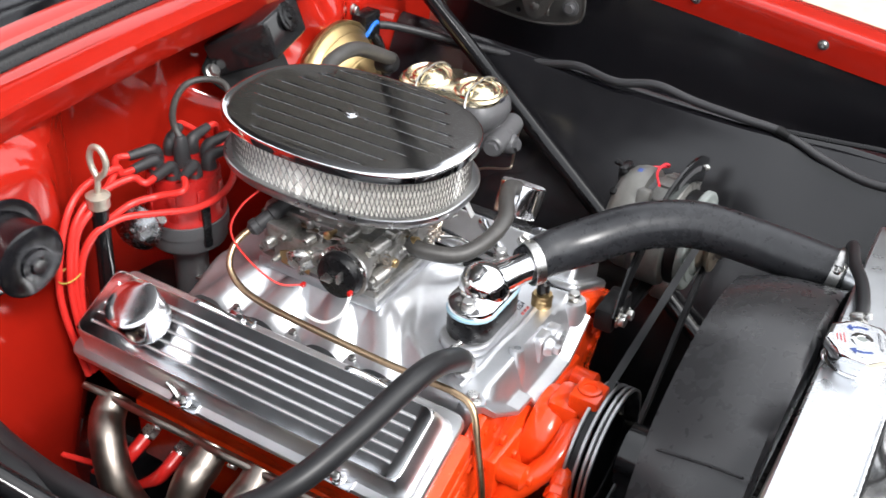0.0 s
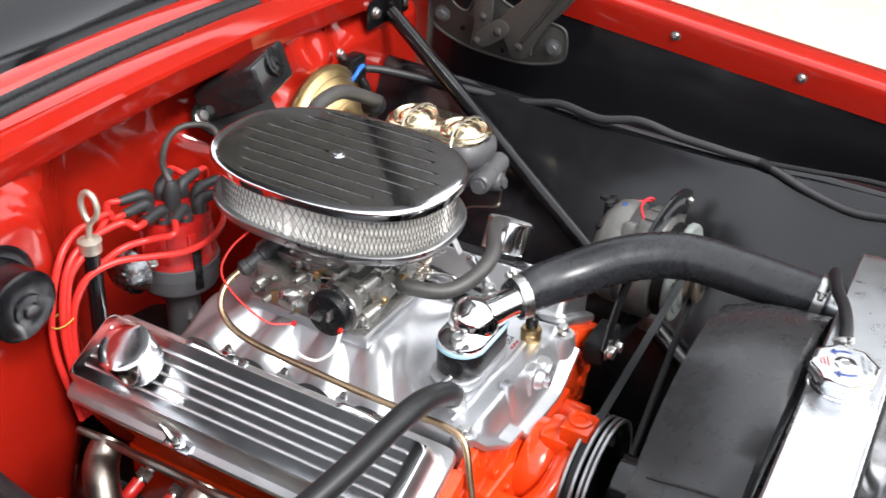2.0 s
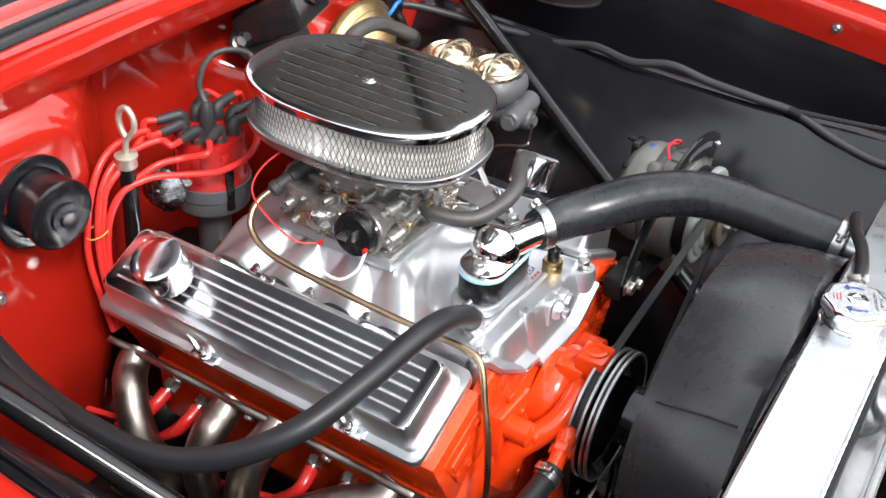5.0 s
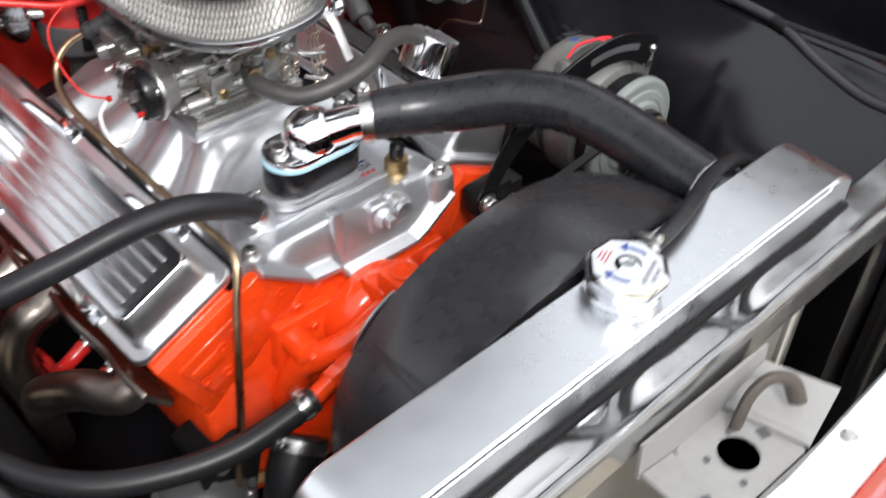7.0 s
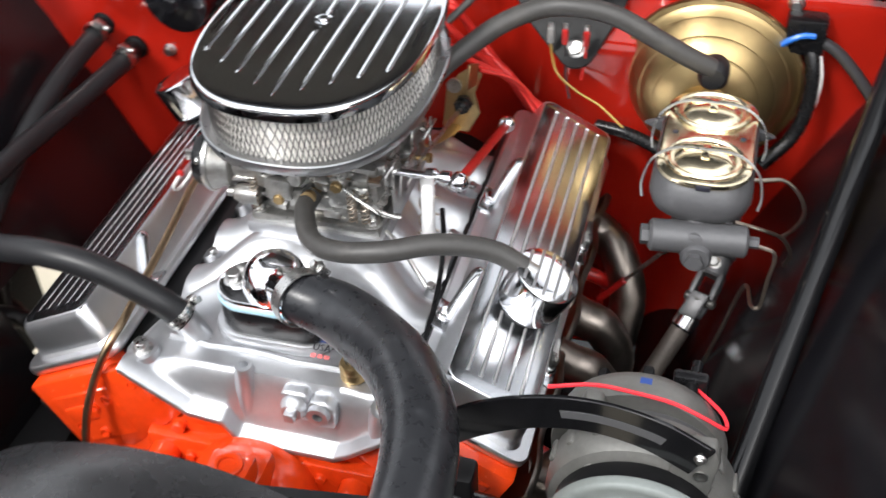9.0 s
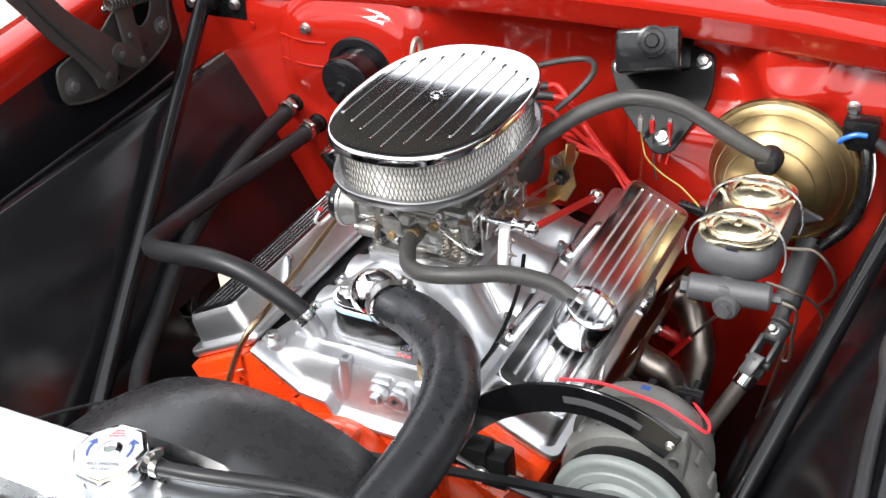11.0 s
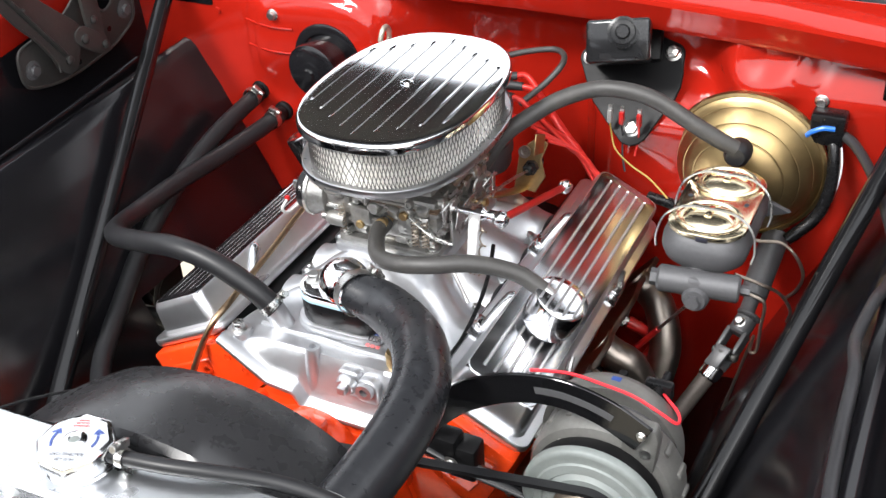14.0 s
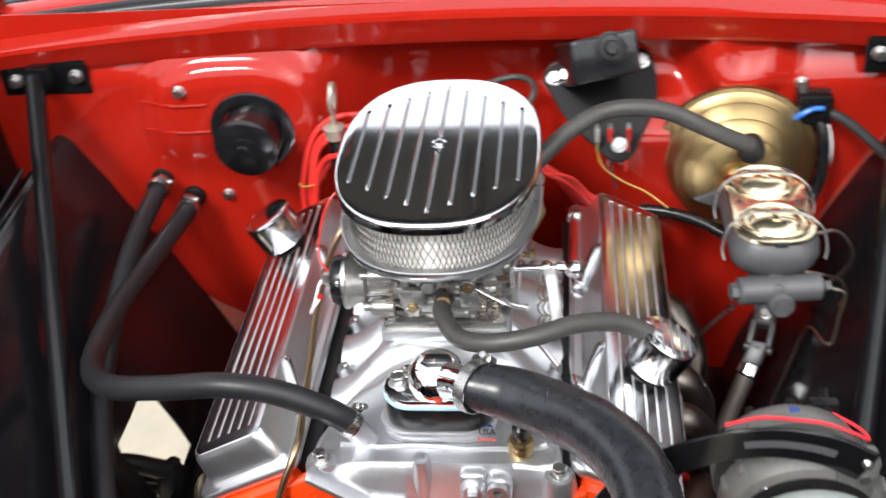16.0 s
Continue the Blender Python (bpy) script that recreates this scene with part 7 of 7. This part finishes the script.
for k in range(8):
    a = radians(22 + 45 * k)
    d = V((math.cos(a), math.sin(a), 0))
    part("cap_rib", box(V((DX, DY, 0.780 + DH)) + d * 0.049, (0.006, 0.012, 0.050), 0.002, Euler((0, 0, a)).to_matrix()), REDPLASTIC, dcap)
    p = V((DX, DY, 0.816 + DH)) + d * 0.036
    part("tower", lathe(p, (0, 0, 1), [(0.0105, 0), (0.0095, 0.018), (0, 0.018)], 14), REDPLASTIC, dcap)
    # boots are turned towards the side their lead leaves by
    e = V((d.x + (-0.9 if d.x < 0.3 else 0.7), d.y * 0.5, 0)).normalized()
    q = p + V((0, 0, 0.006))
    part("wire_boot", tube([q, q + V((0, 0, 0.010)), q + V((0, 0, 0.0165)) + e * 0.004, q + V((0, 0, 0.018)) + e * 0.014, q + V((0, 0, 0.018)) + e * 0.038], 0.009, 14, radii=[0.0105, 0.0098, 0.0088, 0.0076, 0.0062]), GREYBOOT, dist, "dark grey wire boot")
    TOWER.append((q + V((0, 0, 0.018)) + e * 0.037, e))
part("coil_boot", lathe((DX, DY, 0.820 + DH), (0, 0, 1), [(0.0115, 0), (0.0105, 0.026), (0.0080, 0.040), (0.0055, 0.044), (0, 0.044)], 18), GREYBOOT, dist, "dark grey coil boot")
for a in (250, 70):
    d = V((math.cos(radians(a)), math.sin(radians(a)), 0))
    part("hold_clip", box(V((DX, DY, 0.752 + DH)) + d * 0.055, (0.006, 0.012, 0.062), 0.002, Euler((0, 0, radians(a))).to_matrix()), PLASTIC, dist)
vc_c = V((DX - 0.076, DY + 0.010, 0.764 + DH))
part("vacuum_arm", rod(vc_c + V((0.045, -0.02, -0.004)), vc_c, 0.009, 12), ZINC, dist)
part("vacuum_can", lathe(vc_c, (-0.95, -0.25, 0.05), [(0.010, -0.004), (0.014, 0.0), (0.031, 0.004), (0.0335, 0.007), (0.0335, 0.010), (0.0300, 0.013), (0.025, 0.019), (0.013, 0.026), (0.009, 0.027), (0.008, 0.031), (0.004, 0.031), (0, 0.028)], 36), surface("grey_pressed_steel", (0.33, 0.34, 0.35), 0.26, 1.0, spread=0.1, scale=30), dist, "grey steel vacuum advance canister")
part("hold_down", merged(box((DX, DY - 0.045, 0.652 + DH), (0.03, 0.06, 0.006), 0.002), bolt((DX, DY - 0.062, 0.655 + DH), (0, 0, 1), 0.014, 0.03)), ZINC, dist)

# ---- dipstick, fuel pump ----
dip = thing("dipstick", (-0.176, 0.25, 0.72), "transmission dipstick with a loop handle and black tube", "dipstick")
part("tube", tube([(-0.176, 0.250, 0.874), (-0.176, 0.252, 0.80), (-0.172, 0.262, 0.70), (-0.16, 0.28, 0.58)], 0.0108, 14), GLOSSBLACK, dip, "black dipstick tube")
CREAM = surface("dull_cream_metal", (0.46, 0.42, 0.35), 0.40, 0.6, spread=0.15, scale=30)
part("collar", lathe((-0.176, 0.250, 0.868), (0, 0, 1), [(0.0115, 0), (0.0135, 0.002), (0.0135, 0.013), (0.0150, 0.015), (0.0150, 0.018), (0.009, 0.021), (0.006, 0.0215), (0, 0.022)], 24), CREAM, dip)
part("loop", tube([(-0.176, 0.250, 0.886), (-0.175, 0.249, 0.900), (-0.174, 0.247, 0.909), (-0.173, 0.237, 0.920), (-0.172, 0.233, 0.933), (-0.171, 0.238, 0.946), (-0.171, 0.247, 0.951), (-0.171, 0.256, 0.946), (-0.172, 0.260, 0.933), (-0.173, 0.256, 0.920), (-0.174, 0.248, 0.910)], 0.0040, 10), CREAM, dip, "dull cream metal loop handle")
fp = thing("fuel_pump", (-0.22, -0.25, 0.42), "grey cast mechanical fuel pump", "fuel pump")
part("body", lathe((-0.215, -0.262, 0.42), (0, 0, 1), [(0.020, -0.012), (0.036, -0.008), (0.044, 0.006), (0.045, 0.026), (0.058, 0.030), (0.060, 0.034), (0.060, 0.046), (0.058, 0.050), (0.050, 0.052), (0.046, 0.060), (0.034, 0.068), (0.024, 0.078), (0.021, 0.10), (0, 0.10)], 40), IRON, fp)
part("arm", tube([(-0.215, -0.262, 0.50), (-0.19, -0.255, 0.53), (-0.15, -0.25, 0.55)], 0.022, 14), IRON, fp)
for k in range(8):
    a = 2 * math.pi * k / 8
    bolt((-0.215 + 0.053 * math.cos(a), -0.262 + 0.053 * math.sin(a), 0.4705), (0, 0, 1), 0.008, 0.004, fp)
part("fitting", lathe((-0.165, -0.272, 0.452), (1, -0.2, 0), [(0.011, 0), (0.011, 0.02), (0.007, 0.022), (0, 0.022)], 6), BRASS, fp)

# ---- pipes, wires and small things ----
solo("fuel_feed_pipe", tube([(-0.215, -0.300, 0.447), (-0.250, -0.316, 0.446), (-0.282, -0.312, 0.444), (-0.312, -0.290, 0.441), (-0.324, -0.268, 0.441), (-0.3235, -0.201, 0.446), (-0.330, -0.0195, 0.465), (-0.338, 0.0535, 0.482), (-0.345, 0.16, 0.490)], 0.0040, 10, 8), COPPER, "copper-coloured feed pipe from the fuel pump along the frame", "fuel pipe")
solo("fuel_pipe", tube([(-0.104, 0.073, 0.866), (-0.121, 0.080, 0.856), (-0.136, 0.080, 0.844), (-0.147, 0.072, 0.829), (-0.155, 0.048, 0.817), (-0.158, 0.010, 0.810), (-0.156, -0.060, 0.803), (-0.151, -0.130, 0.795), (-0.146, -0.200, 0.790), (-0.143, -0.240, 0.787), (-0.147, -0.266, 0.778), (-0.163, -0.284, 0.740), (-0.176, -0.300, 0.690), (-0.185, -0.308, 0.62), (-0.190, -0.303, 0.53), (-0.185, -0.289, 0.47)], 0.0042, 12, 8), COPPER,
     "bent copper-coloured fuel pipe to the carburettor", "fuel pipe")
solo("choke_wire", tube([(-0.137, -0.095, 0.858), (-0.150, -0.092, 0.838), (-0.156, -0.072, 0.820), (-0.156, -0.046, 0.820), (-0.152, -0.032, 0.832), (-0.139, -0.028, 0.844)], 0.0019, 8, 8), WHITEWIRE, "thin white choke wire loop", "wire")
solo("choke_wire", tube([(-0.089, 0.060, 0.924), (-0.1221, 0.0715, 0.9072), (-0.1477, 0.067, 0.8885), (-0.1582, 0.0372, 0.869), (-0.1555, -0.0038, 0.8478), (-0.138, -0.030, 0.845)], 0.0012, 8, 8), REDWIRE, "thin red wire beside the carburettor", "wire")
for p in ((-0.137, -0.094, 0.859), (-0.138, -0.029, 0.845)):
    solo("wire_terminal", box(p, (0.007, 0.005, 0.006), 0.0015), REDPLASTIC, "small red crimp terminal", "terminal", "red terminals")
# plug leads from the distributor
leads = []
for i, (p, e) in enumerate(TOWER):
    if e.x < 0:
        o = 0.006 * ((i * 3) % 5 - 2)
        pts = [p - e * 0.004, p + e * 0.018 + V((0, 0, 0.002)), V((-0.125, 0.5 * (0.262 + o) + 0.5 * min(p.y, 0.29), 0.886 + o * 0.5)), V((-0.175, 0.262 + o, 0.876 + o)), V((-0.207 - o * 0.3, 0.264 + o * 0.6, 0.850 + o)), V((-0.222 - o, 0.265 + o * 0.5, 0.80)), V((-0.228 - o, 0.262 + o * 0.5, 0.74)), V((-0.226 - o * 0.6, 0.25, 0.64))]
        if p.y < DY - 0.02 and p.x > -0.08:
            pts = [p - e * 0.004, p + e * 0.02 + V((0, -0.01, -0.004)), V((-0.115, 0.214, 0.866)), V((-0.15, 0.232, 0.862)), V((-0.19, 0.255, 0.828)), V((-0.215, 0.260, 0.78)), V((-0.222, 0.26, 0.72)), V((-0.222, 0.25, 0.64))]
    else:
        o = 0.008 * (i % 4)
        pts = [p - e * 0.004, p + e * 0.02 - V((0, 0, 0.006)), V((0.085 + o, 0.284 - o, 0.826 - o)), V((0.126 + o, 0.268 - o, 0.786)), V((0.160 + o, 0.256 - o, 0.742)), V((0.178 + o, 0.252, 0.70)), V((0.21, 0.22, 0.62))]
    leads.append(pts)
leads.append([(0.012, 0.232, 0.874), (0.016, 0.206, 0.866), (-0.004, 0.184, 0.852), (-0.038, 0.178, 0.842), (-0.080, 0.186, 0.840), (-0.120, 0.208, 0.846), (-0.160, 0.232, 0.850), (-0.195, 0.250, 0.834), (-0.214, 0.256, 0.79), (-0.220, 0.256, 0.72), (-0.218, 0.25, 0.64)])
for p in leads:
    solo("plug_lead", tube(p, 0.0046, 10, 8), REDWIRE, "red silicone spark plug lead from the distributor", "plug lead", "plug leads")
solo("cable_tie", tube([(-0.2235 + 0.017 * math.cos(radians(20 * k)), 0.2645 + 0.012 * math.sin(radians(20 * k)), 0.790 + 0.004 * math.cos(radians(20 * k))) for k in range(19)], 0.0011, 6, 2), YELLOWWIRE, "thin yellow cable tie round the plug leads", "cable tie")
solo("coil_lead", tube([(-0.030, 0.247, 0.900), (-0.024, 0.262, 0.912), (0.000, 0.286, 0.912), (0.033, 0.308, 0.916), (0.0665, 0.3177, 0.9196), (0.0882, 0.3031, 0.9222), (0.0969, 0.2775, 0.9179), (0.0812, 0.2535, 0.8974), (0.0529, 0.223, 0.8734)], 0.0046, 10, 8), OLDHOSE, "dark grey coil lead looped above the distributor", "coil lead")
# wiper motor plugs and wires
for i, (x, m) in enumerate(((0.180, BARESTEEL), (0.197, REDPLASTIC), (0.222, REDPLASTIC))):
    p = V((x, 0.246, 0.866))
    wt = thing("spade_terminal", p - V((0, 0, 0.012)), "insulated spade terminal under the wiper motor", "terminal", "wiper terminals")
    part("sleeve", box(p, (0.007, 0.008, 0.020), 0.002), m, wt)
    part("blade", box(p + V((0, 0, 0.013)), (0.006, 0.0015, 0.010), 0.0003), ZINC, wt)
solo("wiper_wire", tube([(0.180, 0.246, 0.857), (0.181, 0.252, 0.835), (0.190, 0.245, 0.815), (0.215, 0.238, 0.798), (0.245, 0.232, 0.785), (0.275, 0.222, 0.765)], 0.0013, 7, 8), YELLOWWIRE, "thin yellow wire from the wiper motor", "wire")
solo("wiper_wire", tube([(0.197, 0.246, 0.857), (0.198, 0.250, 0.835), (0.200, 0.245, 0.81), (0.206, 0.24, 0.785)], 0.0015, 7, 8), GREYBOOT, "thin grey wire from the wiper motor", "wire")
solo("wiper_wire", tube([(0.222, 0.246, 0.857), (0.221, 0.250, 0.835), (0.218, 0.245, 0.81)], 0.0015, 7, 8), REDWIRE, "thin red wire from the wiper motor", "wire")
# thin red wires behind the carburettor
for k in range(4):
    solo("harness_wire", tube([(0.085 + 0.008 * k, 0.19, 0.86 - 0.006 * k), (0.115 + 0.01 * k, 0.205, 0.838 - 0.004 * k), (0.145 + 0.008 * k, 0.215, 0.812 - 0.006 * k), (0.17 + 0.01 * k, 0.21, 0.78)], 0.0022, 7, 8), REDWIRE, "thin red harness wire behind the carburettor", "wire", "harness wires")
# kick-down rod and bracket by the driver side valve cover
rodt = thing("throttle_rod", (0.14, 0.05, 0.80), "red anodised throttle rod with chrome ball ends", "throttle rod")
part("rod", rod((0.1466, -0.050, 0.865), (0.148, 0.147, 0.798), 0.0050, 12, 0.001), REDPLASTIC, rodt)
part("ball_end", merged(lathe((0.148, 0.1534, 0.7958), (0.4, -0.2, 0.6), [(0.006, -0.008), (0.010, -0.003), (0.010, 0.006), (0.005, 0.012), (0, 0.013)], 16)), CHROME, rodt)
part("ball_end", lathe((0.1467, -0.0574, 0.8673), (0.4, -0.2, 0.6), [(0.006, -0.008), (0.010, -0.003), (0.010, 0.006), (0.005, 0.012), (0, 0.013)], 16), CHROME, rodt)
solo("dark_wire", tube([(0.118, -0.02, 0.80), (0.130, -0.06, 0.79), (0.138, -0.11, 0.775), (0.142, -0.17, 0.765), (0.140, -0.215, 0.760), (0.145, -0.245, 0.74)], 0.0028, 8, 8), PLASTIC, "thin black wire beside the manifold", "wire")
# alternator wires
solo("alternator_wire", tube([(0.285, -0.300, 0.866), (0.320, -0.284, 0.860), (0.355, -0.275, 0.849), (0.385, -0.272, 0.841), (0.412, -0.271, 0.828), (0.4285, -0.265, 0.814), (0.424, -0.244, 0.809), (0.4003, -0.2185, 0.8067)], 0.0018, 8, 10), PINKWIRE, "bright red wire looped over the alternator", "wire")
# engine bay loom along the inner fender
lm = thing("wiring_loom", (0.58, -0.1, 0.85), "black taped wiring loom along the inner fender", "wiring loom")
LOOM = [(0.468, 0.295, 0.872), (0.505, 0.268, 0.868), (0.548, 0.19, 0.852), (0.582, 0.09, 0.838), (0.586, 0.02, 0.840), (0.578, -0.045, 0.856), (0.570, -0.115, 0.852), (0.578, -0.18, 0.862), (0.580, -0.245, 0.852), (0.584, -0.325, 0.845), (0.590, -0.385, 0.838), (0.582, -0.455, 0.818), (0.578, -0.53, 0.805), (0.585, -0.61, 0.813), (0.60, -0.70, 0.81)]
part("sleeve", tube(LOOM, 0.0068, 14, 10), LOOMTAPE, lm)
part("side_branch", tube([(0.589, -0.388, 0.842), (0.602, -0.46, 0.842), (0.612, -0.55, 0.845), (0.62, -0.66, 0.835)], 0.0042, 8, 8), PLASTIC, lm)
part("tape", rod((0.5890, -0.374, 0.8405), (0.5895, -0.394, 0.8355), 0.0082, 14), FLATBLACK, lm)
part("plug_housing", box((0.466, 0.290, 0.878), (0.045, 0.028, 0.045), 0.004), PLASTIC, lm, "black connector housing")
part("blue_band", tube([(0.440, 0.276, 0.866), (0.448, 0.272, 0.876), (0.462, 0.273, 0.883), (0.476, 0.275, 0.883)], 0.0035, 8), BLUE, lm, "blue tie")
part("down_branch", tube([(0.470, 0.292, 0.868), (0.480, 0.275, 0.845), (0.482, 0.262, 0.80), (0.470, 0.25, 0.76), (0.440, 0.23, 0.73)], 0.0085, 10, 8), PLASTIC, lm)
part("thin_wire", tube([(0.484, 0.285, 0.868), (0.492, 0.27, 0.83), (0.488, 0.262, 0.79), (0.476, 0.25, 0.76)], 0.0014, 6, 8), WHITEWIRE, lm)
solo("battery_cable", tube([(0.35, 0.20, 0.735), (0.32, 0.22, 0.742), (0.28, 0.24, 0.745), (0.24, 0.25, 0.745)], 0.008, 10, 8), PLASTIC, "thick black cable below the booster", "cable")
# two short pressed lines in the firewall
for z in (0.910, 0.868):
    solo("pressed_line", tube([(-0.457, firewall_y(-0.457, z) - 0.001, z), (-0.41, firewall_y(-0.41, z) - 0.0015, z - 0.001), (-0.36, firewall_y(-0.36, z) - 0.001, z - 0.001)], 0.002, 8), RED, "thin raised line pressed in the red firewall", "pressed line", "pressed lines", kind="structure")
# oil dipstick beside the driver side header
od = thing("oil_dipstick", (0.300, 0.085, 0.630), "slim oil dipstick with a red grip and bright end", "dipstick")
oa, ob_ = V((0.304, 0.104, 0.628)), V((0.347, 0.092, 0.693))
part("grip", rod(oa - (ob_ - oa) * 0.7, oa + (ob_ - oa) * 0.02, 0.0042, 12, 0.001), REDPLASTIC, od, "red sleeve")
part("rod", rod(oa, ob_, 0.0024, 10), ZINC, od)
part("tip", lathe(ob_, ob_ - oa, [(0.003, -0.004), (0.0045, 0), (0.004, 0.008), (0, 0.009)], 12), CHROME, od)
# firewall bolts
for x, z in ((-0.394, 0.930), (-0.361, 0.750), (-0.517, 0.915), (0.451, 0.905), (-0.60, 0.80), (0.03, 0.985)):
    y = firewall_y(x, z)
    if (x, z) == (-0.517, 0.915):
        solo("firewall_plug", lathe((x, y - 0.001, z), (0, -1, 0), [(0.006, 0), (0.005, 0.003), (0, 0.003)], 14), RED, "small red painted plug in the firewall", "plug", "firewall plugs")
    else:
        solo("firewall_bolt", bolt((x, y - 0.001, z), (0, -1, 0), 0.013, 0.008), ZINC, "zinc hexagon bolt on the firewall", "bolt", "firewall bolts")
# printed decal on the manifold
dc = thing("manifold_decal", (0.063, -0.232, 0.778), "small flag decal with the letters USA on the manifold", "decal")
du, dv = V((1, 0, 0)), V((0, 0.88, 0.47)).normalized()
dn_ = du.cross(dv)
do = V((0.054, -0.222, 0.7745))
for k in range(3):
    x0 = -0.0095 + 0.0068 * k
    part("red_block", prism([(x0, -0.0085), (x0 + 0.0054, -0.0085), (x0 + 0.0054, -0.0045), (x0, -0.0045)], do + dn_ * 0.0006, du, dv, 0.0004), REDINK, dc)
part("blue_arc", prism([(-0.007, 0.0070), (0.007, 0.0070), (0.0045, 0.0092), (0.0, 0.0100), (-0.0045, 0.0092)], do + dn_ * 0.0006, du, dv, 0.0004), BLUEINK, dc)
part("letters", merged(*[text_bm("USA", 0.0098, do + dn_ * 0.001 + dv * 0.0016 + du * o, du, dv) for o in (-0.0003, 0.0, 0.0003)]), INK, dc)

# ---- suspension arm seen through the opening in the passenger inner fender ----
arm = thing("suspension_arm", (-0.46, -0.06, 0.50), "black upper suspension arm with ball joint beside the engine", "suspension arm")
part("arm_tube", tube([(-0.60, -0.110, 0.560), (-0.52, -0.090, 0.560), (-0.455, -0.068, 0.562), (-0.40, -0.050, 0.530)], 0.013, 14, 6), FLATBLACK, arm)
part("arm_tube", tube([(-0.60, 0.060, 0.470), (-0.52, 0.020, 0.470), (-0.44, -0.02, 0.465), (-0.39, -0.040, 0.480)], 0.012, 14, 6), FLATBLACK, arm)
part("pivot_bush", lathe((-0.400, -0.050, 0.500), (0.2, 0.1, 1), [(0.010, -0.03), (0.020, -0.022), (0.022, 0.010), (0.018, 0.026), (0.011, 0.034), (0.009, 0.045), (0, 0.046)], 22), FLATBLACK, arm, "dark rubber pivot bush")
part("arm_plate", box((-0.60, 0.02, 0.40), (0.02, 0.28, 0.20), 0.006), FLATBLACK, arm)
part("frame_rail", box((-0.36, -0.05, 0.455), (0.07, 0.50, 0.06), 0.008), FLATBLACK, arm, "black frame rail")
solo("brake_hose", tube([(-0.47, -0.01, 0.60), (-0.475, -0.03, 0.565), (-0.462, -0.045, 0.53), (-0.44, -0.04, 0.50), (-0.41, -0.03, 0.485)], 0.0045, 10, 8), RUBBER, "thin black flexible brake hose", "brake hose")
